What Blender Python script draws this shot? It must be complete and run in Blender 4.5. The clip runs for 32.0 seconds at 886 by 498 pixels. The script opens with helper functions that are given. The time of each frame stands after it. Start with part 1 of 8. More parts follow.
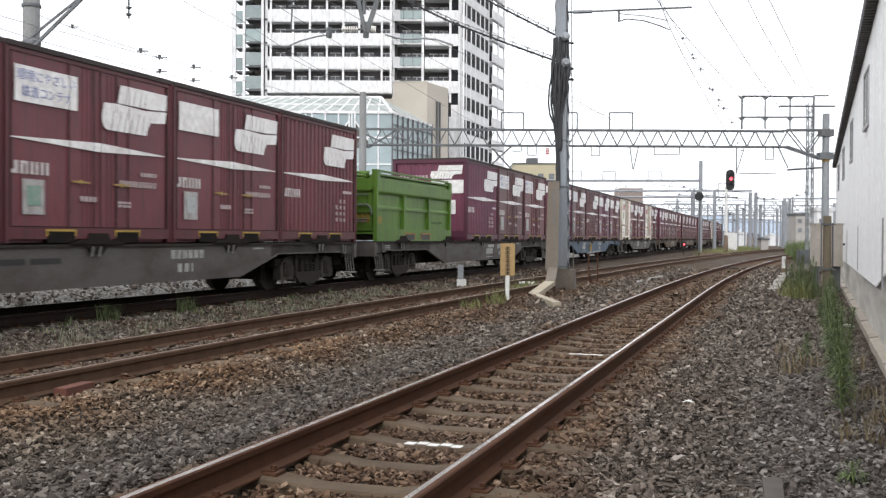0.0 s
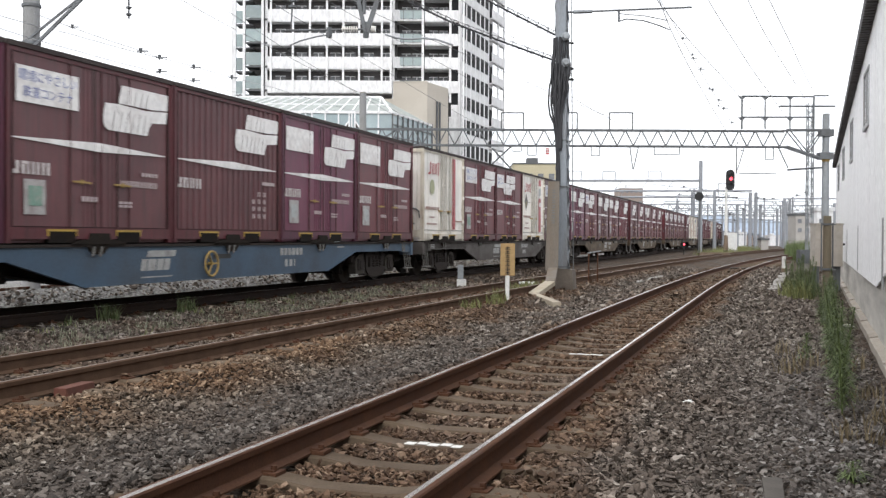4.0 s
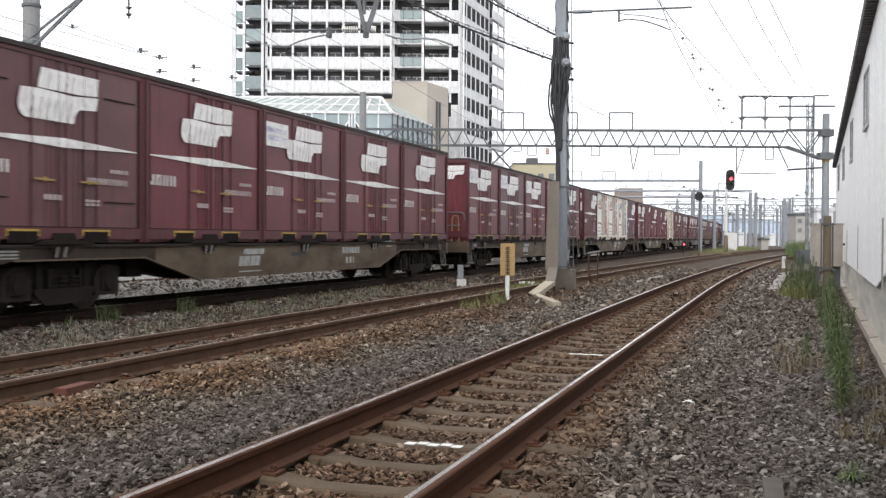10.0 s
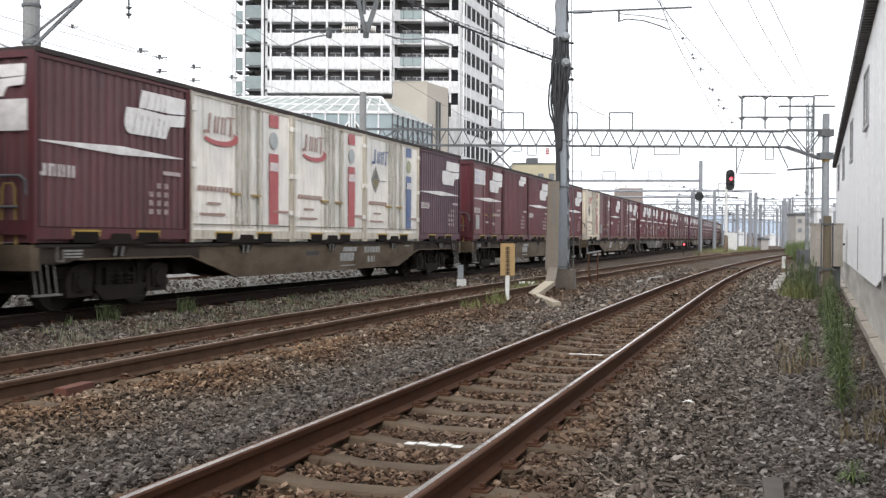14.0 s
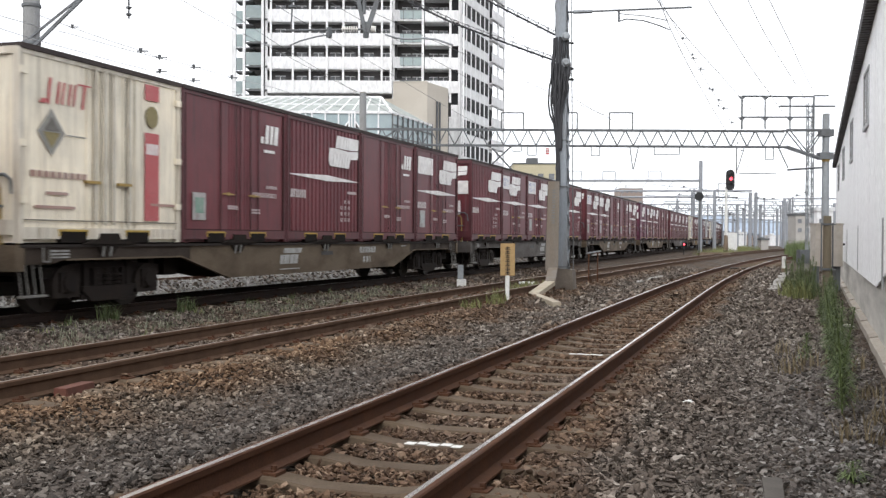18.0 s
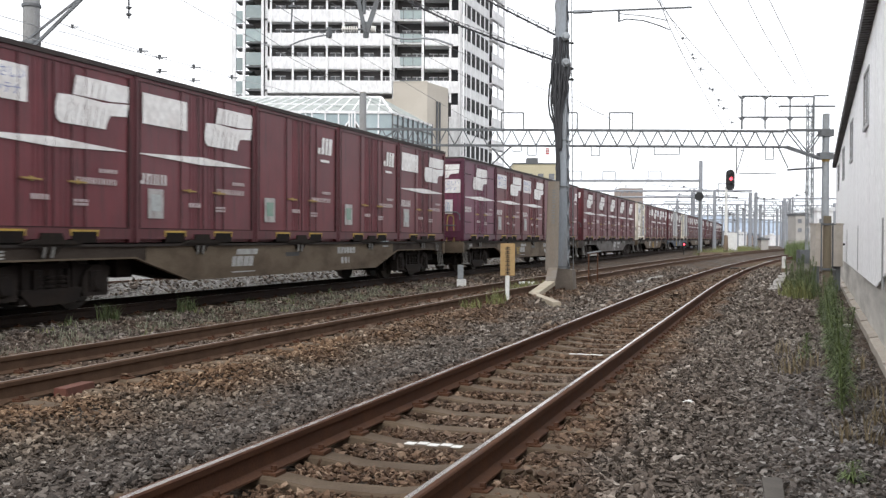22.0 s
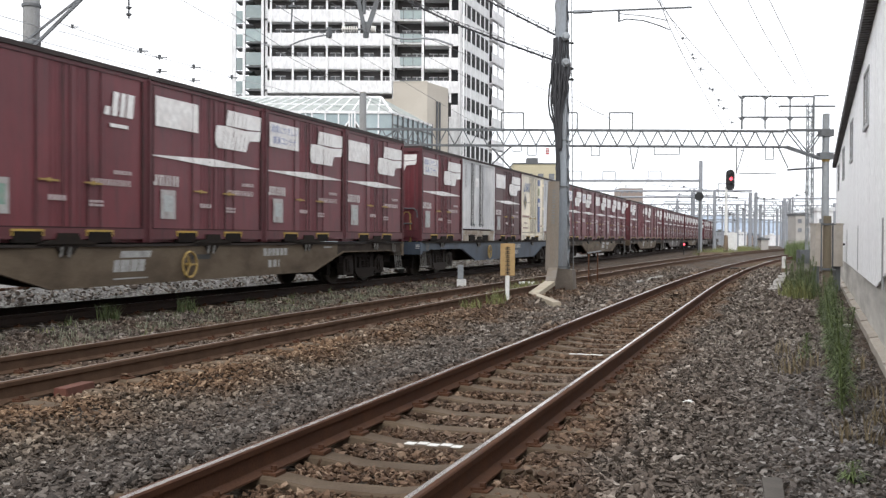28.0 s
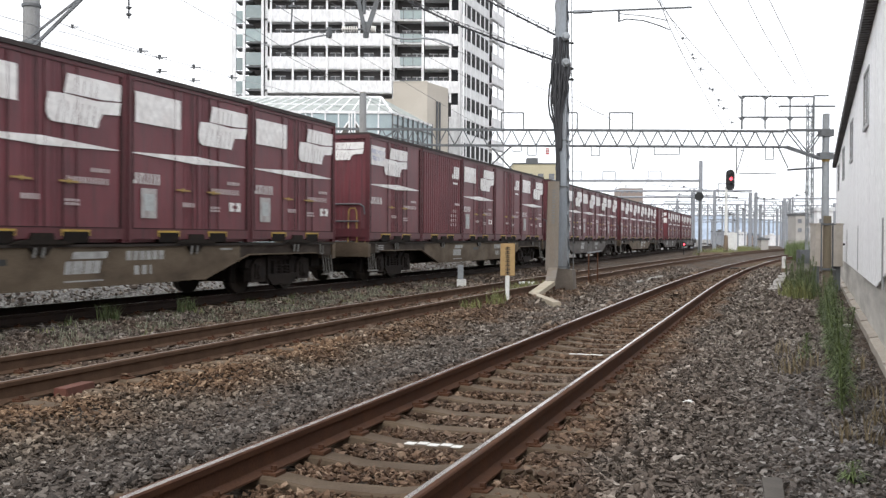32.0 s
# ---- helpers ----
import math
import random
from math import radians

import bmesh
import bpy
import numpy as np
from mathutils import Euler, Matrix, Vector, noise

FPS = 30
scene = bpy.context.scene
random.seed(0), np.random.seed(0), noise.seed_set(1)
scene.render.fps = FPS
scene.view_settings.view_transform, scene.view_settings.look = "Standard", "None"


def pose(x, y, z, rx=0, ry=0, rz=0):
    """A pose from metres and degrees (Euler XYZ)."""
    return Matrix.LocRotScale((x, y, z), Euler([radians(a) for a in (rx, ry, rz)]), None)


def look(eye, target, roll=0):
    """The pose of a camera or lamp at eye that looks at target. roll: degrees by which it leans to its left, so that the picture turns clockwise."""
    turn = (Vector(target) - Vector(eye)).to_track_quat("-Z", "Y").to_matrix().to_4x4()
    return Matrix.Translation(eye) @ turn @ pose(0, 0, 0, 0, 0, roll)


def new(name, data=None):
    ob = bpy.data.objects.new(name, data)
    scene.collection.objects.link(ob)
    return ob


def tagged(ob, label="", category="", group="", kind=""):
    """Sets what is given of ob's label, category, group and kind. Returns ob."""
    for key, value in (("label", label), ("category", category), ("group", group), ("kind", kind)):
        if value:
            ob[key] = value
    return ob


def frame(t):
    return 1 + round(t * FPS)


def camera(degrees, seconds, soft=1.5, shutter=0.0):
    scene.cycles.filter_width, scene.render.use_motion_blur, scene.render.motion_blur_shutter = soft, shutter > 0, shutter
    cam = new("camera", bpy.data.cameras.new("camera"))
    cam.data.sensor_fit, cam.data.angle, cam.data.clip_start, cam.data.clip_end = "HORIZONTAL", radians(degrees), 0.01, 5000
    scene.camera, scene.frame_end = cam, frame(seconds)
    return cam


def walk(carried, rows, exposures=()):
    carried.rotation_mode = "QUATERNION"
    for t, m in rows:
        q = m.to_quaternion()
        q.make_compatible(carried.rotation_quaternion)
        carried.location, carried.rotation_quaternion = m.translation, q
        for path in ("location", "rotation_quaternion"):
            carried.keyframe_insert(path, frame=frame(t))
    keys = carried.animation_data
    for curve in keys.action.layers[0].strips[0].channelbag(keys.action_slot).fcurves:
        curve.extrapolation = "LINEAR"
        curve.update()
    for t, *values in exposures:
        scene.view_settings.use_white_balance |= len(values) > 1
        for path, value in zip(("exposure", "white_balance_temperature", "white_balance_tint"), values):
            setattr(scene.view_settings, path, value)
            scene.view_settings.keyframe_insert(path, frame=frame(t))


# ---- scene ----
HEIGHT = 1.09
YAW, PITCH = 0.3173, -0.0114
cam = camera(46.61, 32.0, soft=1.35, shutter=0.22)
EYE = Vector((0, 0, HEIGHT))
AIM = EYE + Vector((-math.sin(YAW) * math.cos(PITCH), math.cos(YAW) * math.cos(PITCH), math.sin(PITCH))) * 10
walk(cam, [(0, look(EYE, AIM, 0.31)), (32, look(EYE, AIM, 0.31))], [(0, 0.0), (32, 0.0)])

# ---- light: bright overcast sky ----
SUN_EL, SUN_AZ = 44.0, 183.0
world = bpy.data.worlds.new("overcast")
scene.world = world
world.use_nodes = True
wn, wl = world.node_tree.nodes, world.node_tree.links
bg = wn["Background"]
sky = wn.new("ShaderNodeTexSky")
sky.sky_type, sky.sun_disc = "NISHITA", False
sky.sun_elevation, sky.sun_rotation = radians(SUN_EL), radians(SUN_AZ)
sky.air_density, sky.dust_density, sky.ozone_density = 1.0, 4.0, 1.0
grey = wn.new("ShaderNodeHueSaturation")
grey.inputs["Saturation"].default_value = 0.12
cloud = wn.new("ShaderNodeMix")
cloud.data_type = "RGBA"
cloud.inputs[0].default_value = 0.75
cloud.inputs[7].default_value = (8.3, 8.5, 8.9, 1)
wl.new(sky.outputs[0], grey.inputs["Color"])
wl.new(grey.outputs[0], cloud.inputs[6])
wl.new(cloud.outputs[2], bg.inputs[0])
bg.inputs[1].default_value = 0.205
sun = new("sun", bpy.data.lights.new("sun", "SUN"))
sun.data.energy, sun.data.angle, sun.data.color = 1.0, radians(35), (1.0, 0.97, 0.92)
SUN_TO = Vector((math.sin(radians(SUN_AZ)) * math.cos(radians(SUN_EL)), math.cos(radians(SUN_AZ)) * math.cos(radians(SUN_EL)), math.sin(radians(SUN_EL))))
sun.matrix_basis = look(SUN_TO * 100, (0, 0, 0))


# ---- materials ----
def nodes_of(name):
    m = bpy.data.materials.new(name)
    m.use_nodes = True
    return m, m.node_tree.nodes, m.node_tree.links, m.node_tree.nodes["Principled BSDF"]


def noise_node(n, l, scale, detail=5.0, coord=None, rough=0.6):
    t = n.new("ShaderNodeTexNoise")
    t.inputs["Scale"].default_value, t.inputs["Detail"].default_value, t.inputs["Roughness"].default_value = scale, detail, rough
    if coord:
        l.new(coord, t.inputs["Vector"])
    return t.outputs["Fac"]


def ramp(n, l, fac, stops):
    r = n.new("ShaderNodeValToRGB")
    while len(r.color_ramp.elements) < len(stops):
        r.color_ramp.elements.new(0.5)
    for e, (p, c) in zip(r.color_ramp.elements, stops):
        e.position, e.color = p, (*c, 1) if len(c) == 3 else c
    l.new(fac, r.inputs[0])
    return r.outputs[0]


def mixc(n, l, fac, a, b, mode="MIX"):
    x = n.new("ShaderNodeMix")
    x.data_type, x.blend_type = "RGBA", mode
    for sock, v in ((0, fac), (6, a), (7, b)):
        if isinstance(v, (int, float)):
            x.inputs[sock].default_value = v
        elif isinstance(v, tuple):
            x.inputs[sock].default_value = (*v, 1)
        else:
            l.new(v, x.inputs[sock])
    return x.outputs[2]


def stretched(n, l, sx, sy, sz):
    c = n.new("ShaderNodeTexCoord")
    m = n.new("ShaderNodeMapping")
    m.inputs["Scale"].default_value = (sx, sy, sz)
    l.new(c.outputs["Object"], m.inputs[0])
    return m.outputs[0]


def bumped(n, l, b, fac, strength=0.3, dist=0.01):
    k = n.new("ShaderNodeBump")
    k.inputs["Strength"].default_value, k.inputs["Distance"].default_value = strength, dist
    l.new(fac, k.inputs["Height"])
    l.new(k.outputs[0], b.inputs["Normal"])


def surface(name, col, rough=0.6, metal=0.0, stain=(0.5, 0.5, 0.5), amount=0.35, scale=1.5, fine=30.0, bump=0.15, stretch=(1, 1, 1), island=0.0, obj=0.0, dist=0.004, spec=0.5):
    """A painted, cast or worn surface: broad stains, fine grain and slight relief."""
    m, n, l, b = nodes_of(name)
    co = stretched(n, l, *stretch)
    big = noise_node(n, l, scale, 6, co)
    small = noise_node(n, l, fine, 4, co)
    c = mixc(n, l, ramp(n, l, big, ((0.42, (0, 0, 0)), (0.72, (amount,) * 3))), tuple(col), tuple(s * k for s, k in zip(stain, (1, 1, 1))))
    c = mixc(n, l, 1.0, c, ramp(n, l, small, ((0.3, (0.82, 0.82, 0.82)), (0.7, (1.12, 1.12, 1.12)))), "MULTIPLY")
    if island:
        g = n.new("ShaderNodeNewGeometry")
        c = mixc(n, l, 1.0, c, ramp(n, l, g.outputs["Random Per Island"], ((0, (1 - island,) * 3), (1, (1 + island,) * 3))), "MULTIPLY")
    if obj:
        o = n.new("ShaderNodeObjectInfo")
        c = mixc(n, l, 1.0, c, ramp(n, l, o.outputs["Random"], ((0, (1 - obj, 1 - obj * 1.1, 1 - obj * 1.1)), (1, (1 + obj, 1 + obj, 1 + obj)))), "MULTIPLY")
    l.new(c, b.inputs["Base Color"])
    b.inputs["Metallic"].default_value = metal
    b.inputs["Specular IOR Level"].default_value = spec
    r = ramp(n, l, big, ((0.3, (max(rough - 0.1, 0.03),) * 3), (0.75, (min(rough + 0.15, 1),) * 3)))
    l.new(r, b.inputs["Roughness"])
    bumped(n, l, b, small, bump, dist)
    return m


def glow(name, col, strength):
    m, n, l, b = nodes_of(name)
    b.inputs["Base Color"].default_value = (*col, 1)
    b.inputs["Emission Color"].default_value = (*col, 1)
    b.inputs["Emission Strength"].default_value = strength
    return m


def container_paint(name, col, dirt, amount=0.65):
    """Weathered container enamel: vertical rain streaks, dull chalking, a tone of its own for each container."""
    m, n, l, b = nodes_of(name)
    co = stretched(n, l, 3.0, 3.0, 0.35)
    streak = noise_node(n, l, 2.2, 6, co, 0.65)
    co2 = stretched(n, l, 1, 1, 1)
    broad = noise_node(n, l, 0.7, 5, co2)
    fine = noise_node(n, l, 60, 3, co2)
    o = n.new("ShaderNodeObjectInfo")
    c = mixc(n, l, ramp(n, l, streak, ((0.45, (0, 0, 0)), (0.8, (amount,) * 3))), tuple(col), tuple(dirt))
    thin = noise_node(n, l, 4.0, 7, stretched(n, l, 5.0, 5.0, 0.16), 0.7)
    c = mixc(n, l, ramp(n, l, thin, ((0.52, (0, 0, 0)), (0.68, (0.8,) * 3))), c, tuple(0.62 * v for v in dirt))
    c = mixc(n, l, 1.0, c, ramp(n, l, broad, ((0.3, (0.76, 0.77, 0.79)), (0.7, (1.19, 1.16, 1.14)))), "MULTIPLY")
    c = mixc(n, l, 1.0, c, ramp(n, l, fine, ((0.3, (0.93, 0.93, 0.93)), (0.7, (1.06, 1.06, 1.06)))), "MULTIPLY")
    l.new(c, b.inputs["Base Color"])
    b.inputs["Roughness"].default_value = 0.46
    b.inputs["Specular IOR Level"].default_value = 0.30
    bumped(n, l, b, broad, 0.12, 0.02)
    return m


M = {}
M["maroon"] = container_paint("maroon_enamel", (0.150, 0.043, 0.052), (0.104, 0.058, 0.063))
M["maroon_red"] = container_paint("red_maroon_enamel", (0.148, 0.036, 0.044), (0.102, 0.046, 0.052))
M["maroon_brown"] = container_paint("faded_brown_maroon_enamel", (0.132, 0.055, 0.060), (0.098, 0.066, 0.068))
M["maroon_dark"] = container_paint("dark_brown_maroon_enamel", (0.094, 0.040, 0.042), (0.070, 0.046, 0.046))
M["purple"] = container_paint("purple_maroon_enamel", (0.158, 0.045, 0.080), (0.112, 0.060, 0.078))
M["grey_purple"] = container_paint("faded_purple_enamel", (0.13, 0.075, 0.095), (0.10, 0.07, 0.08))
M["white_box"] = container_paint("white_container_enamel", (0.86, 0.84, 0.79), (0.60, 0.53, 0.41), 0.5)
M["cream_box"] = container_paint("cream_container_enamel", (0.84, 0.78, 0.64), (0.56, 0.48, 0.35), 0.5)
M["silver_box"] = container_paint("grey_white_container_enamel", (0.60, 0.61, 0.62), (0.40, 0.385, 0.36), 0.5)
M["green_box"] = container_paint("green_container_enamel", (0.090, 0.180, 0.025), (0.055, 0.100, 0.022), 0.5)
# Frame paints: body colours darkened for grime and for shadow along the edges.
M["maroon_edge"] = container_paint("grimy_shaded_maroon_edge", (0.108, 0.030, 0.036), (0.066, 0.035, 0.037), 0.6)
M["purple_edge"] = container_paint("grimy_shaded_purple_edge", (0.094, 0.026, 0.048), (0.065, 0.032, 0.044), 0.6)
M["pale_edge"] = container_paint("grimy_shaded_pale_edge", (0.66, 0.62, 0.53), (0.36, 0.28, 0.18), 0.7)
M["decal"] = surface("white_decal", (0.78, 0.765, 0.75), 0.5, stain=(0.56, 0.50, 0.48), amount=0.5, scale=3, fine=9, bump=0.0)
M["stencil"] = surface("worn_white_stencil", (0.36, 0.36, 0.35), 0.6, stain=(0.15, 0.14, 0.13), amount=0.7, scale=6, bump=0.03)
M["rust_base"] = surface("rust_stained_pallet_paint", (0.40, 0.36, 0.30), 0.8, stain=(0.16, 0.085, 0.045), amount=0.95, scale=2.2)
M["silver_rod"] = surface("worn_grey_lock_rod", (0.26, 0.265, 0.27), 0.55, 0.2, stain=(0.12, 0.10, 0.085), amount=0.7, scale=3)
M["dim_dark"] = surface("faded_dark_lettering", (0.20, 0.20, 0.20), 0.6, stain=(0.34, 0.34, 0.33), amount=0.6, scale=8, bump=0.02)
# far_steel and far_window are paled in their colour to imitate distance haze.
M["far_steel"] = surface("haze_tinted_grey_steel", (0.30, 0.315, 0.34), 0.6, 0.2, stain=(0.25, 0.26, 0.28), amount=0.4)
M["far_window"] = surface("haze_tinted_window", (0.16, 0.17, 0.19), 0.5, amount=0.3)
M["decal_dim"] = surface("pale_stencil_paint", (0.50, 0.42, 0.42), 0.6, stain=(0.27, 0.18, 0.18), amount=0.6, scale=6, bump=0.03)
M["owner_white"] = surface("white_stencil_lettering", (0.60, 0.55, 0.54), 0.6, stain=(0.32, 0.24, 0.24), amount=0.6, scale=6, bump=0.0)
M["decal_blue"] = surface("blue_sticker_print", (0.16, 0.20, 0.42), 0.5, amount=0.1, bump=0.02)
M["emblem_blue"] = surface("pale_blue_emblem_print", (0.24, 0.36, 0.52), 0.5, stain=(0.42, 0.50, 0.55), amount=0.7, scale=7, bump=0.02)
M["decal_green"] = surface("green_sticker_print", (0.17, 0.30, 0.235), 0.5, stain=(0.33, 0.33, 0.30), amount=0.8, scale=9, bump=0.02)
M["disc_green"] = surface("pale_olive_disc", (0.34, 0.36, 0.20), 0.5, amount=0.4, stain=(0.45, 0.43, 0.33))
M["red_print"] = surface("red_print", (0.44, 0.085, 0.09), 0.5, stain=(0.50, 0.30, 0.28), amount=0.4, bump=0.02)
M["blue_print"] = surface("blue_print", (0.07, 0.12, 0.27), 0.5, stain=(0.3, 0.33, 0.40), amount=0.5, bump=0.02)
M["dark_print"] = surface("dark_grey_print", (0.10, 0.09, 0.075), 0.6, amount=0.2, bump=0.02)
M["rail_black"] = surface("oily_black_rail_steel", (0.026, 0.017, 0.014), 0.75, stain=(0.045, 0.028, 0.020), amount=0.6, scale=4, spec=0.15)
# Oily rigging; the same dark colour stands for shade in the fork pockets.
M["rigging"] = surface("oily_rigging_and_pocket_shade", (0.012, 0.010, 0.009), 0.85, stain=(0.028, 0.020, 0.016), amount=0.6, scale=4, spec=0.1)
M["mast"] = surface("weathered_grey_mast_steel", (0.26, 0.285, 0.315), 0.65, 0.1, stain=(0.15, 0.13, 0.11), amount=0.7, scale=1.4, stretch=(2, 2, 0.3))
M["yellow"] = surface("yellow_paint", (0.46, 0.31, 0.045), 0.6, stain=(0.20, 0.13, 0.06), amount=0.6, scale=5)
M["dark"] = surface("dark_underframe", (0.018, 0.015, 0.013), 0.85, stain=(0.042, 0.030, 0.022), amount=0.6, scale=4, spec=0.1)
M["bogie"] = surface("bogie_brown_grime", (0.029, 0.024, 0.022), 0.85, stain=(0.056, 0.045, 0.038), amount=0.6, scale=3, spec=0.15)
M["bogie_dark"] = surface("oily_dark_bogie_grime", (0.014, 0.011, 0.010), 0.85, stain=(0.034, 0.025, 0.020), amount=0.6, scale=3, spec=0.15)
M["wheel"] = surface("wheel_steel", (0.030, 0.023, 0.019), 0.75, 0.0, stain=(0.06, 0.042, 0.032), amount=0.5, scale=4)
M["sill_grey"] = surface("grey_wagon_paint", (0.108, 0.098, 0.092), 0.65, stain=(0.056, 0.043, 0.036), amount=0.85, scale=0.9, stretch=(1, 1, 2), spec=0.15)
M["sill_brown"] = surface("dusty_brown_wagon_paint", (0.128, 0.098, 0.068), 0.7, stain=(0.050, 0.035, 0.025), amount=0.95, scale=0.9, stretch=(1, 1, 2), spec=0.15)
M["web_grey"] = surface("grimy_grey_wagon_paint", (0.062, 0.055, 0.050), 0.75, stain=(0.030, 0.024, 0.020), amount=0.9, scale=1.6, stretch=(1, 1, 2), spec=0.15)
M["web_brown"] = surface("grimy_brown_wagon_paint", (0.050, 0.038, 0.030), 0.75, stain=(0.022, 0.016, 0.013), amount=0.9, scale=1.6, stretch=(1, 1, 2), spec=0.15)
M["sill_blue"] = surface("blue_wagon_paint", (0.045, 0.085, 0.135), 0.6, stain=(0.06, 0.06, 0.06), amount=0.6, scale=0.9)
M["sill_slate"] = surface("slate_blue_wagon_paint", (0.048, 0.068, 0.098), 0.6, stain=(0.06, 0.055, 0.05), amount=0.6, scale=0.9)
M["rail_side"] = surface("rusty_rail_steel", (0.082, 0.040, 0.025), 0.8, stain=(0.122, 0.060, 0.035), amount=0.7, scale=5, fine=80, spec=0.12)
M["rail_olive"] = surface("dusty_brown_rail_steel", (0.100, 0.060, 0.039), 0.85, stain=(0.066, 0.040, 0.027), amount=0.7, scale=5, fine=80, spec=0.12)
M["rail_top"] = surface("polished_rail_head", (0.46, 0.42, 0.395), 0.20, 0.6, stain=(0.13, 0.09, 0.07), amount=0.4, scale=3, fine=60, bump=0.02, spec=1.0)
M["rail_dull"] = surface("dull_rail_head", (0.31, 0.26, 0.22), 0.32, 0.35, stain=(0.12, 0.08, 0.06), amount=0.5, scale=3, fine=200, bump=0.03)
M["sleeper"] = surface("dusty_concrete_sleeper", (0.120, 0.088, 0.060), 0.9, stain=(0.070, 0.048, 0.032), amount=0.8, scale=3, fine=60, bump=0.3, obj=0.15, spec=0.2)
M["concrete"] = surface("weathered_concrete", (0.30, 0.285, 0.26), 0.9, stain=(0.16, 0.14, 0.12), amount=0.7, scale=1.2, fine=50, bump=0.25)
M["concrete_pole"] = surface("grey_concrete_pole", (0.29, 0.295, 0.30), 0.85, stain=(0.20, 0.19, 0.17), amount=0.6, scale=1.5, stretch=(2, 2, 0.4))
M["galv"] = surface("galvanised_steel", (0.30, 0.32, 0.335), 0.55, 0.5, stain=(0.20, 0.20, 0.20), amount=0.5, scale=2)
M["galv_dark"] = surface("weathered_grey_steel", (0.15, 0.16, 0.17), 0.6, 0.4, stain=(0.10, 0.09, 0.08), amount=0.5, scale=2)
M["cable"] = surface("black_cable_rubber", (0.030, 0.030, 0.034), 0.7, amount=0.4, stain=(0.065, 0.065, 0.070), scale=6)
M["wire"] = surface("dull_wire", (0.10, 0.10, 0.105), 0.5, 0.6, amount=0.2)
M["wire_pale"] = surface("pale_wire", (0.36, 0.37, 0.39), 0.5, 0.4, amount=0.2)
M["white_paint"] = surface("white_paint", (0.72, 0.72, 0.70), 0.6, stain=(0.5, 0.47, 0.42), amount=0.4, scale=3)
M["ceramic"] = surface("insulator_ceramic", (0.62, 0.60, 0.56), 0.3, amount=0.2)
M["black"] = surface("black_paint", (0.012, 0.012, 0.013), 0.5, amount=0.2, stain=(0.03, 0.03, 0.03))
M["red_lamp"] = glow("red_signal_light", (1.0, 0.05, 0.07), 6.0)


# ---- mesh helpers ----
class Mesh:
    """Collects corners and faces of one part."""

    def __init__(self):
        self.v, self.f, self.s = [], [], []

    def add(self, verts, faces, smooth=False):
        k = len(self.v)
        self.v += [tuple(p) for p in verts]
        self.f += [tuple(i + k for i in f) for f in faces]
        self.s += [smooth] * len(faces)
        return self

    def box(self, x0, x1, y0, y1, z0, z1, m=None):
        p = [Vector((x, y, z)) for x in (x0, x1) for y in (y0, y1) for z in (z0, z1)]
        if m:
            p = [m @ q for q in p]
        return self.add(p, [(0, 1, 3, 2), (4, 6, 7, 5), (0, 4, 5, 1), (2, 3, 7, 6), (0, 2, 6, 4), (1, 5, 7, 3)])

    def bar(self, p, q, w, h=None, up=(0, 0, 1)):
        """A square bar from p to q."""
        p, q = Vector(p), Vector(q)
        d = (q - p).normalized()
        a = d.cross(Vector(up))
        a = a.normalized() if a.length > 1e-4 else d.orthogonal().normalized()
        b = d.cross(a)
        h = h or w
        c = [e + a * (i * w / 2) + b * (j * h / 2) for e in (p, q) for i, j in ((-1, -1), (1, -1), (1, 1), (-1, 1))]
        return self.add(c, [(3, 2, 1, 0), (4, 5, 6, 7), (0, 1, 5, 4), (1, 2, 6, 5), (2, 3, 7, 6), (3, 0, 4, 7)])

    def cyl(self, p, q, r, n=10, r2=None, caps=True):
        p, q = Vector(p), Vector(q)
        r2 = r if r2 is None else r2
        d = (q - p).normalized()
        a = d.orthogonal().normalized()
        b = d.cross(a)
        ring = [(math.cos(i * math.tau / n), math.sin(i * math.tau / n)) for i in range(n)]
        v = [p + (a * c + b * s) * r for c, s in ring] + [q + (a * c + b * s) * r2 for c, s in ring]
        self.add(v, [(i, (i + 1) % n, n + (i + 1) % n, n + i) for i in range(n)], True)
        if caps:
            self.add(v, [tuple(range(n))[::-1], tuple(range(n, 2 * n))])
        return self

    def tube(self, pts, r, n=6):
        for p, q in zip(pts, pts[1:]):
            self.cyl(p, q, r, n, caps=True)
        return self

    def prism(self, outline, axis, a0, a1):
        """An outline in the plane across an axis, drawn out from a0 to a1."""
        put = {"x": lambda u, w, a: (a, u, w), "y": lambda u, w, a: (u, a, w), "z": lambda u, w, a: (u, w, a)}[axis]
        n = len(outline)
        v = [put(u, w, a0) for u, w in outline] + [put(u, w, a1) for u, w in outline]
        return self.add(v, [tuple(range(n))[::-1], tuple(range(n, 2 * n))] + [(i, (i + 1) % n, n + (i + 1) % n, n + i) for i in range(n)])

    def data(self, name, *mats):
        me = bpy.data.meshes.new(name)
        me.from_pydata(self.v, [], self.f)
        me.polygons.foreach_set("use_smooth", self.s)
        bm = bmesh.new()
        bm.from_mesh(me)
        bmesh.ops.recalc_face_normals(bm, faces=bm.faces)
        bm.to_mesh(me)
        bm.free()
        for m in mats:
            me.materials.append(m)
        return me


def part(name, mb, material, parent=None, label="", at=None):
    """Links a mesh as one object, under a thing or a part."""
    ob = new(name, mb.data(name, material) if isinstance(mb, Mesh) else mb)
    if parent:
        ob.parent = parent
    if at:
        ob.location = at
    if label:
        ob["label"] = label
    if name in ("marking", "owner_mark", "tuft", "foliage", "crown", "lettering"):
        ob["kind"] = "stuff"
    return ob


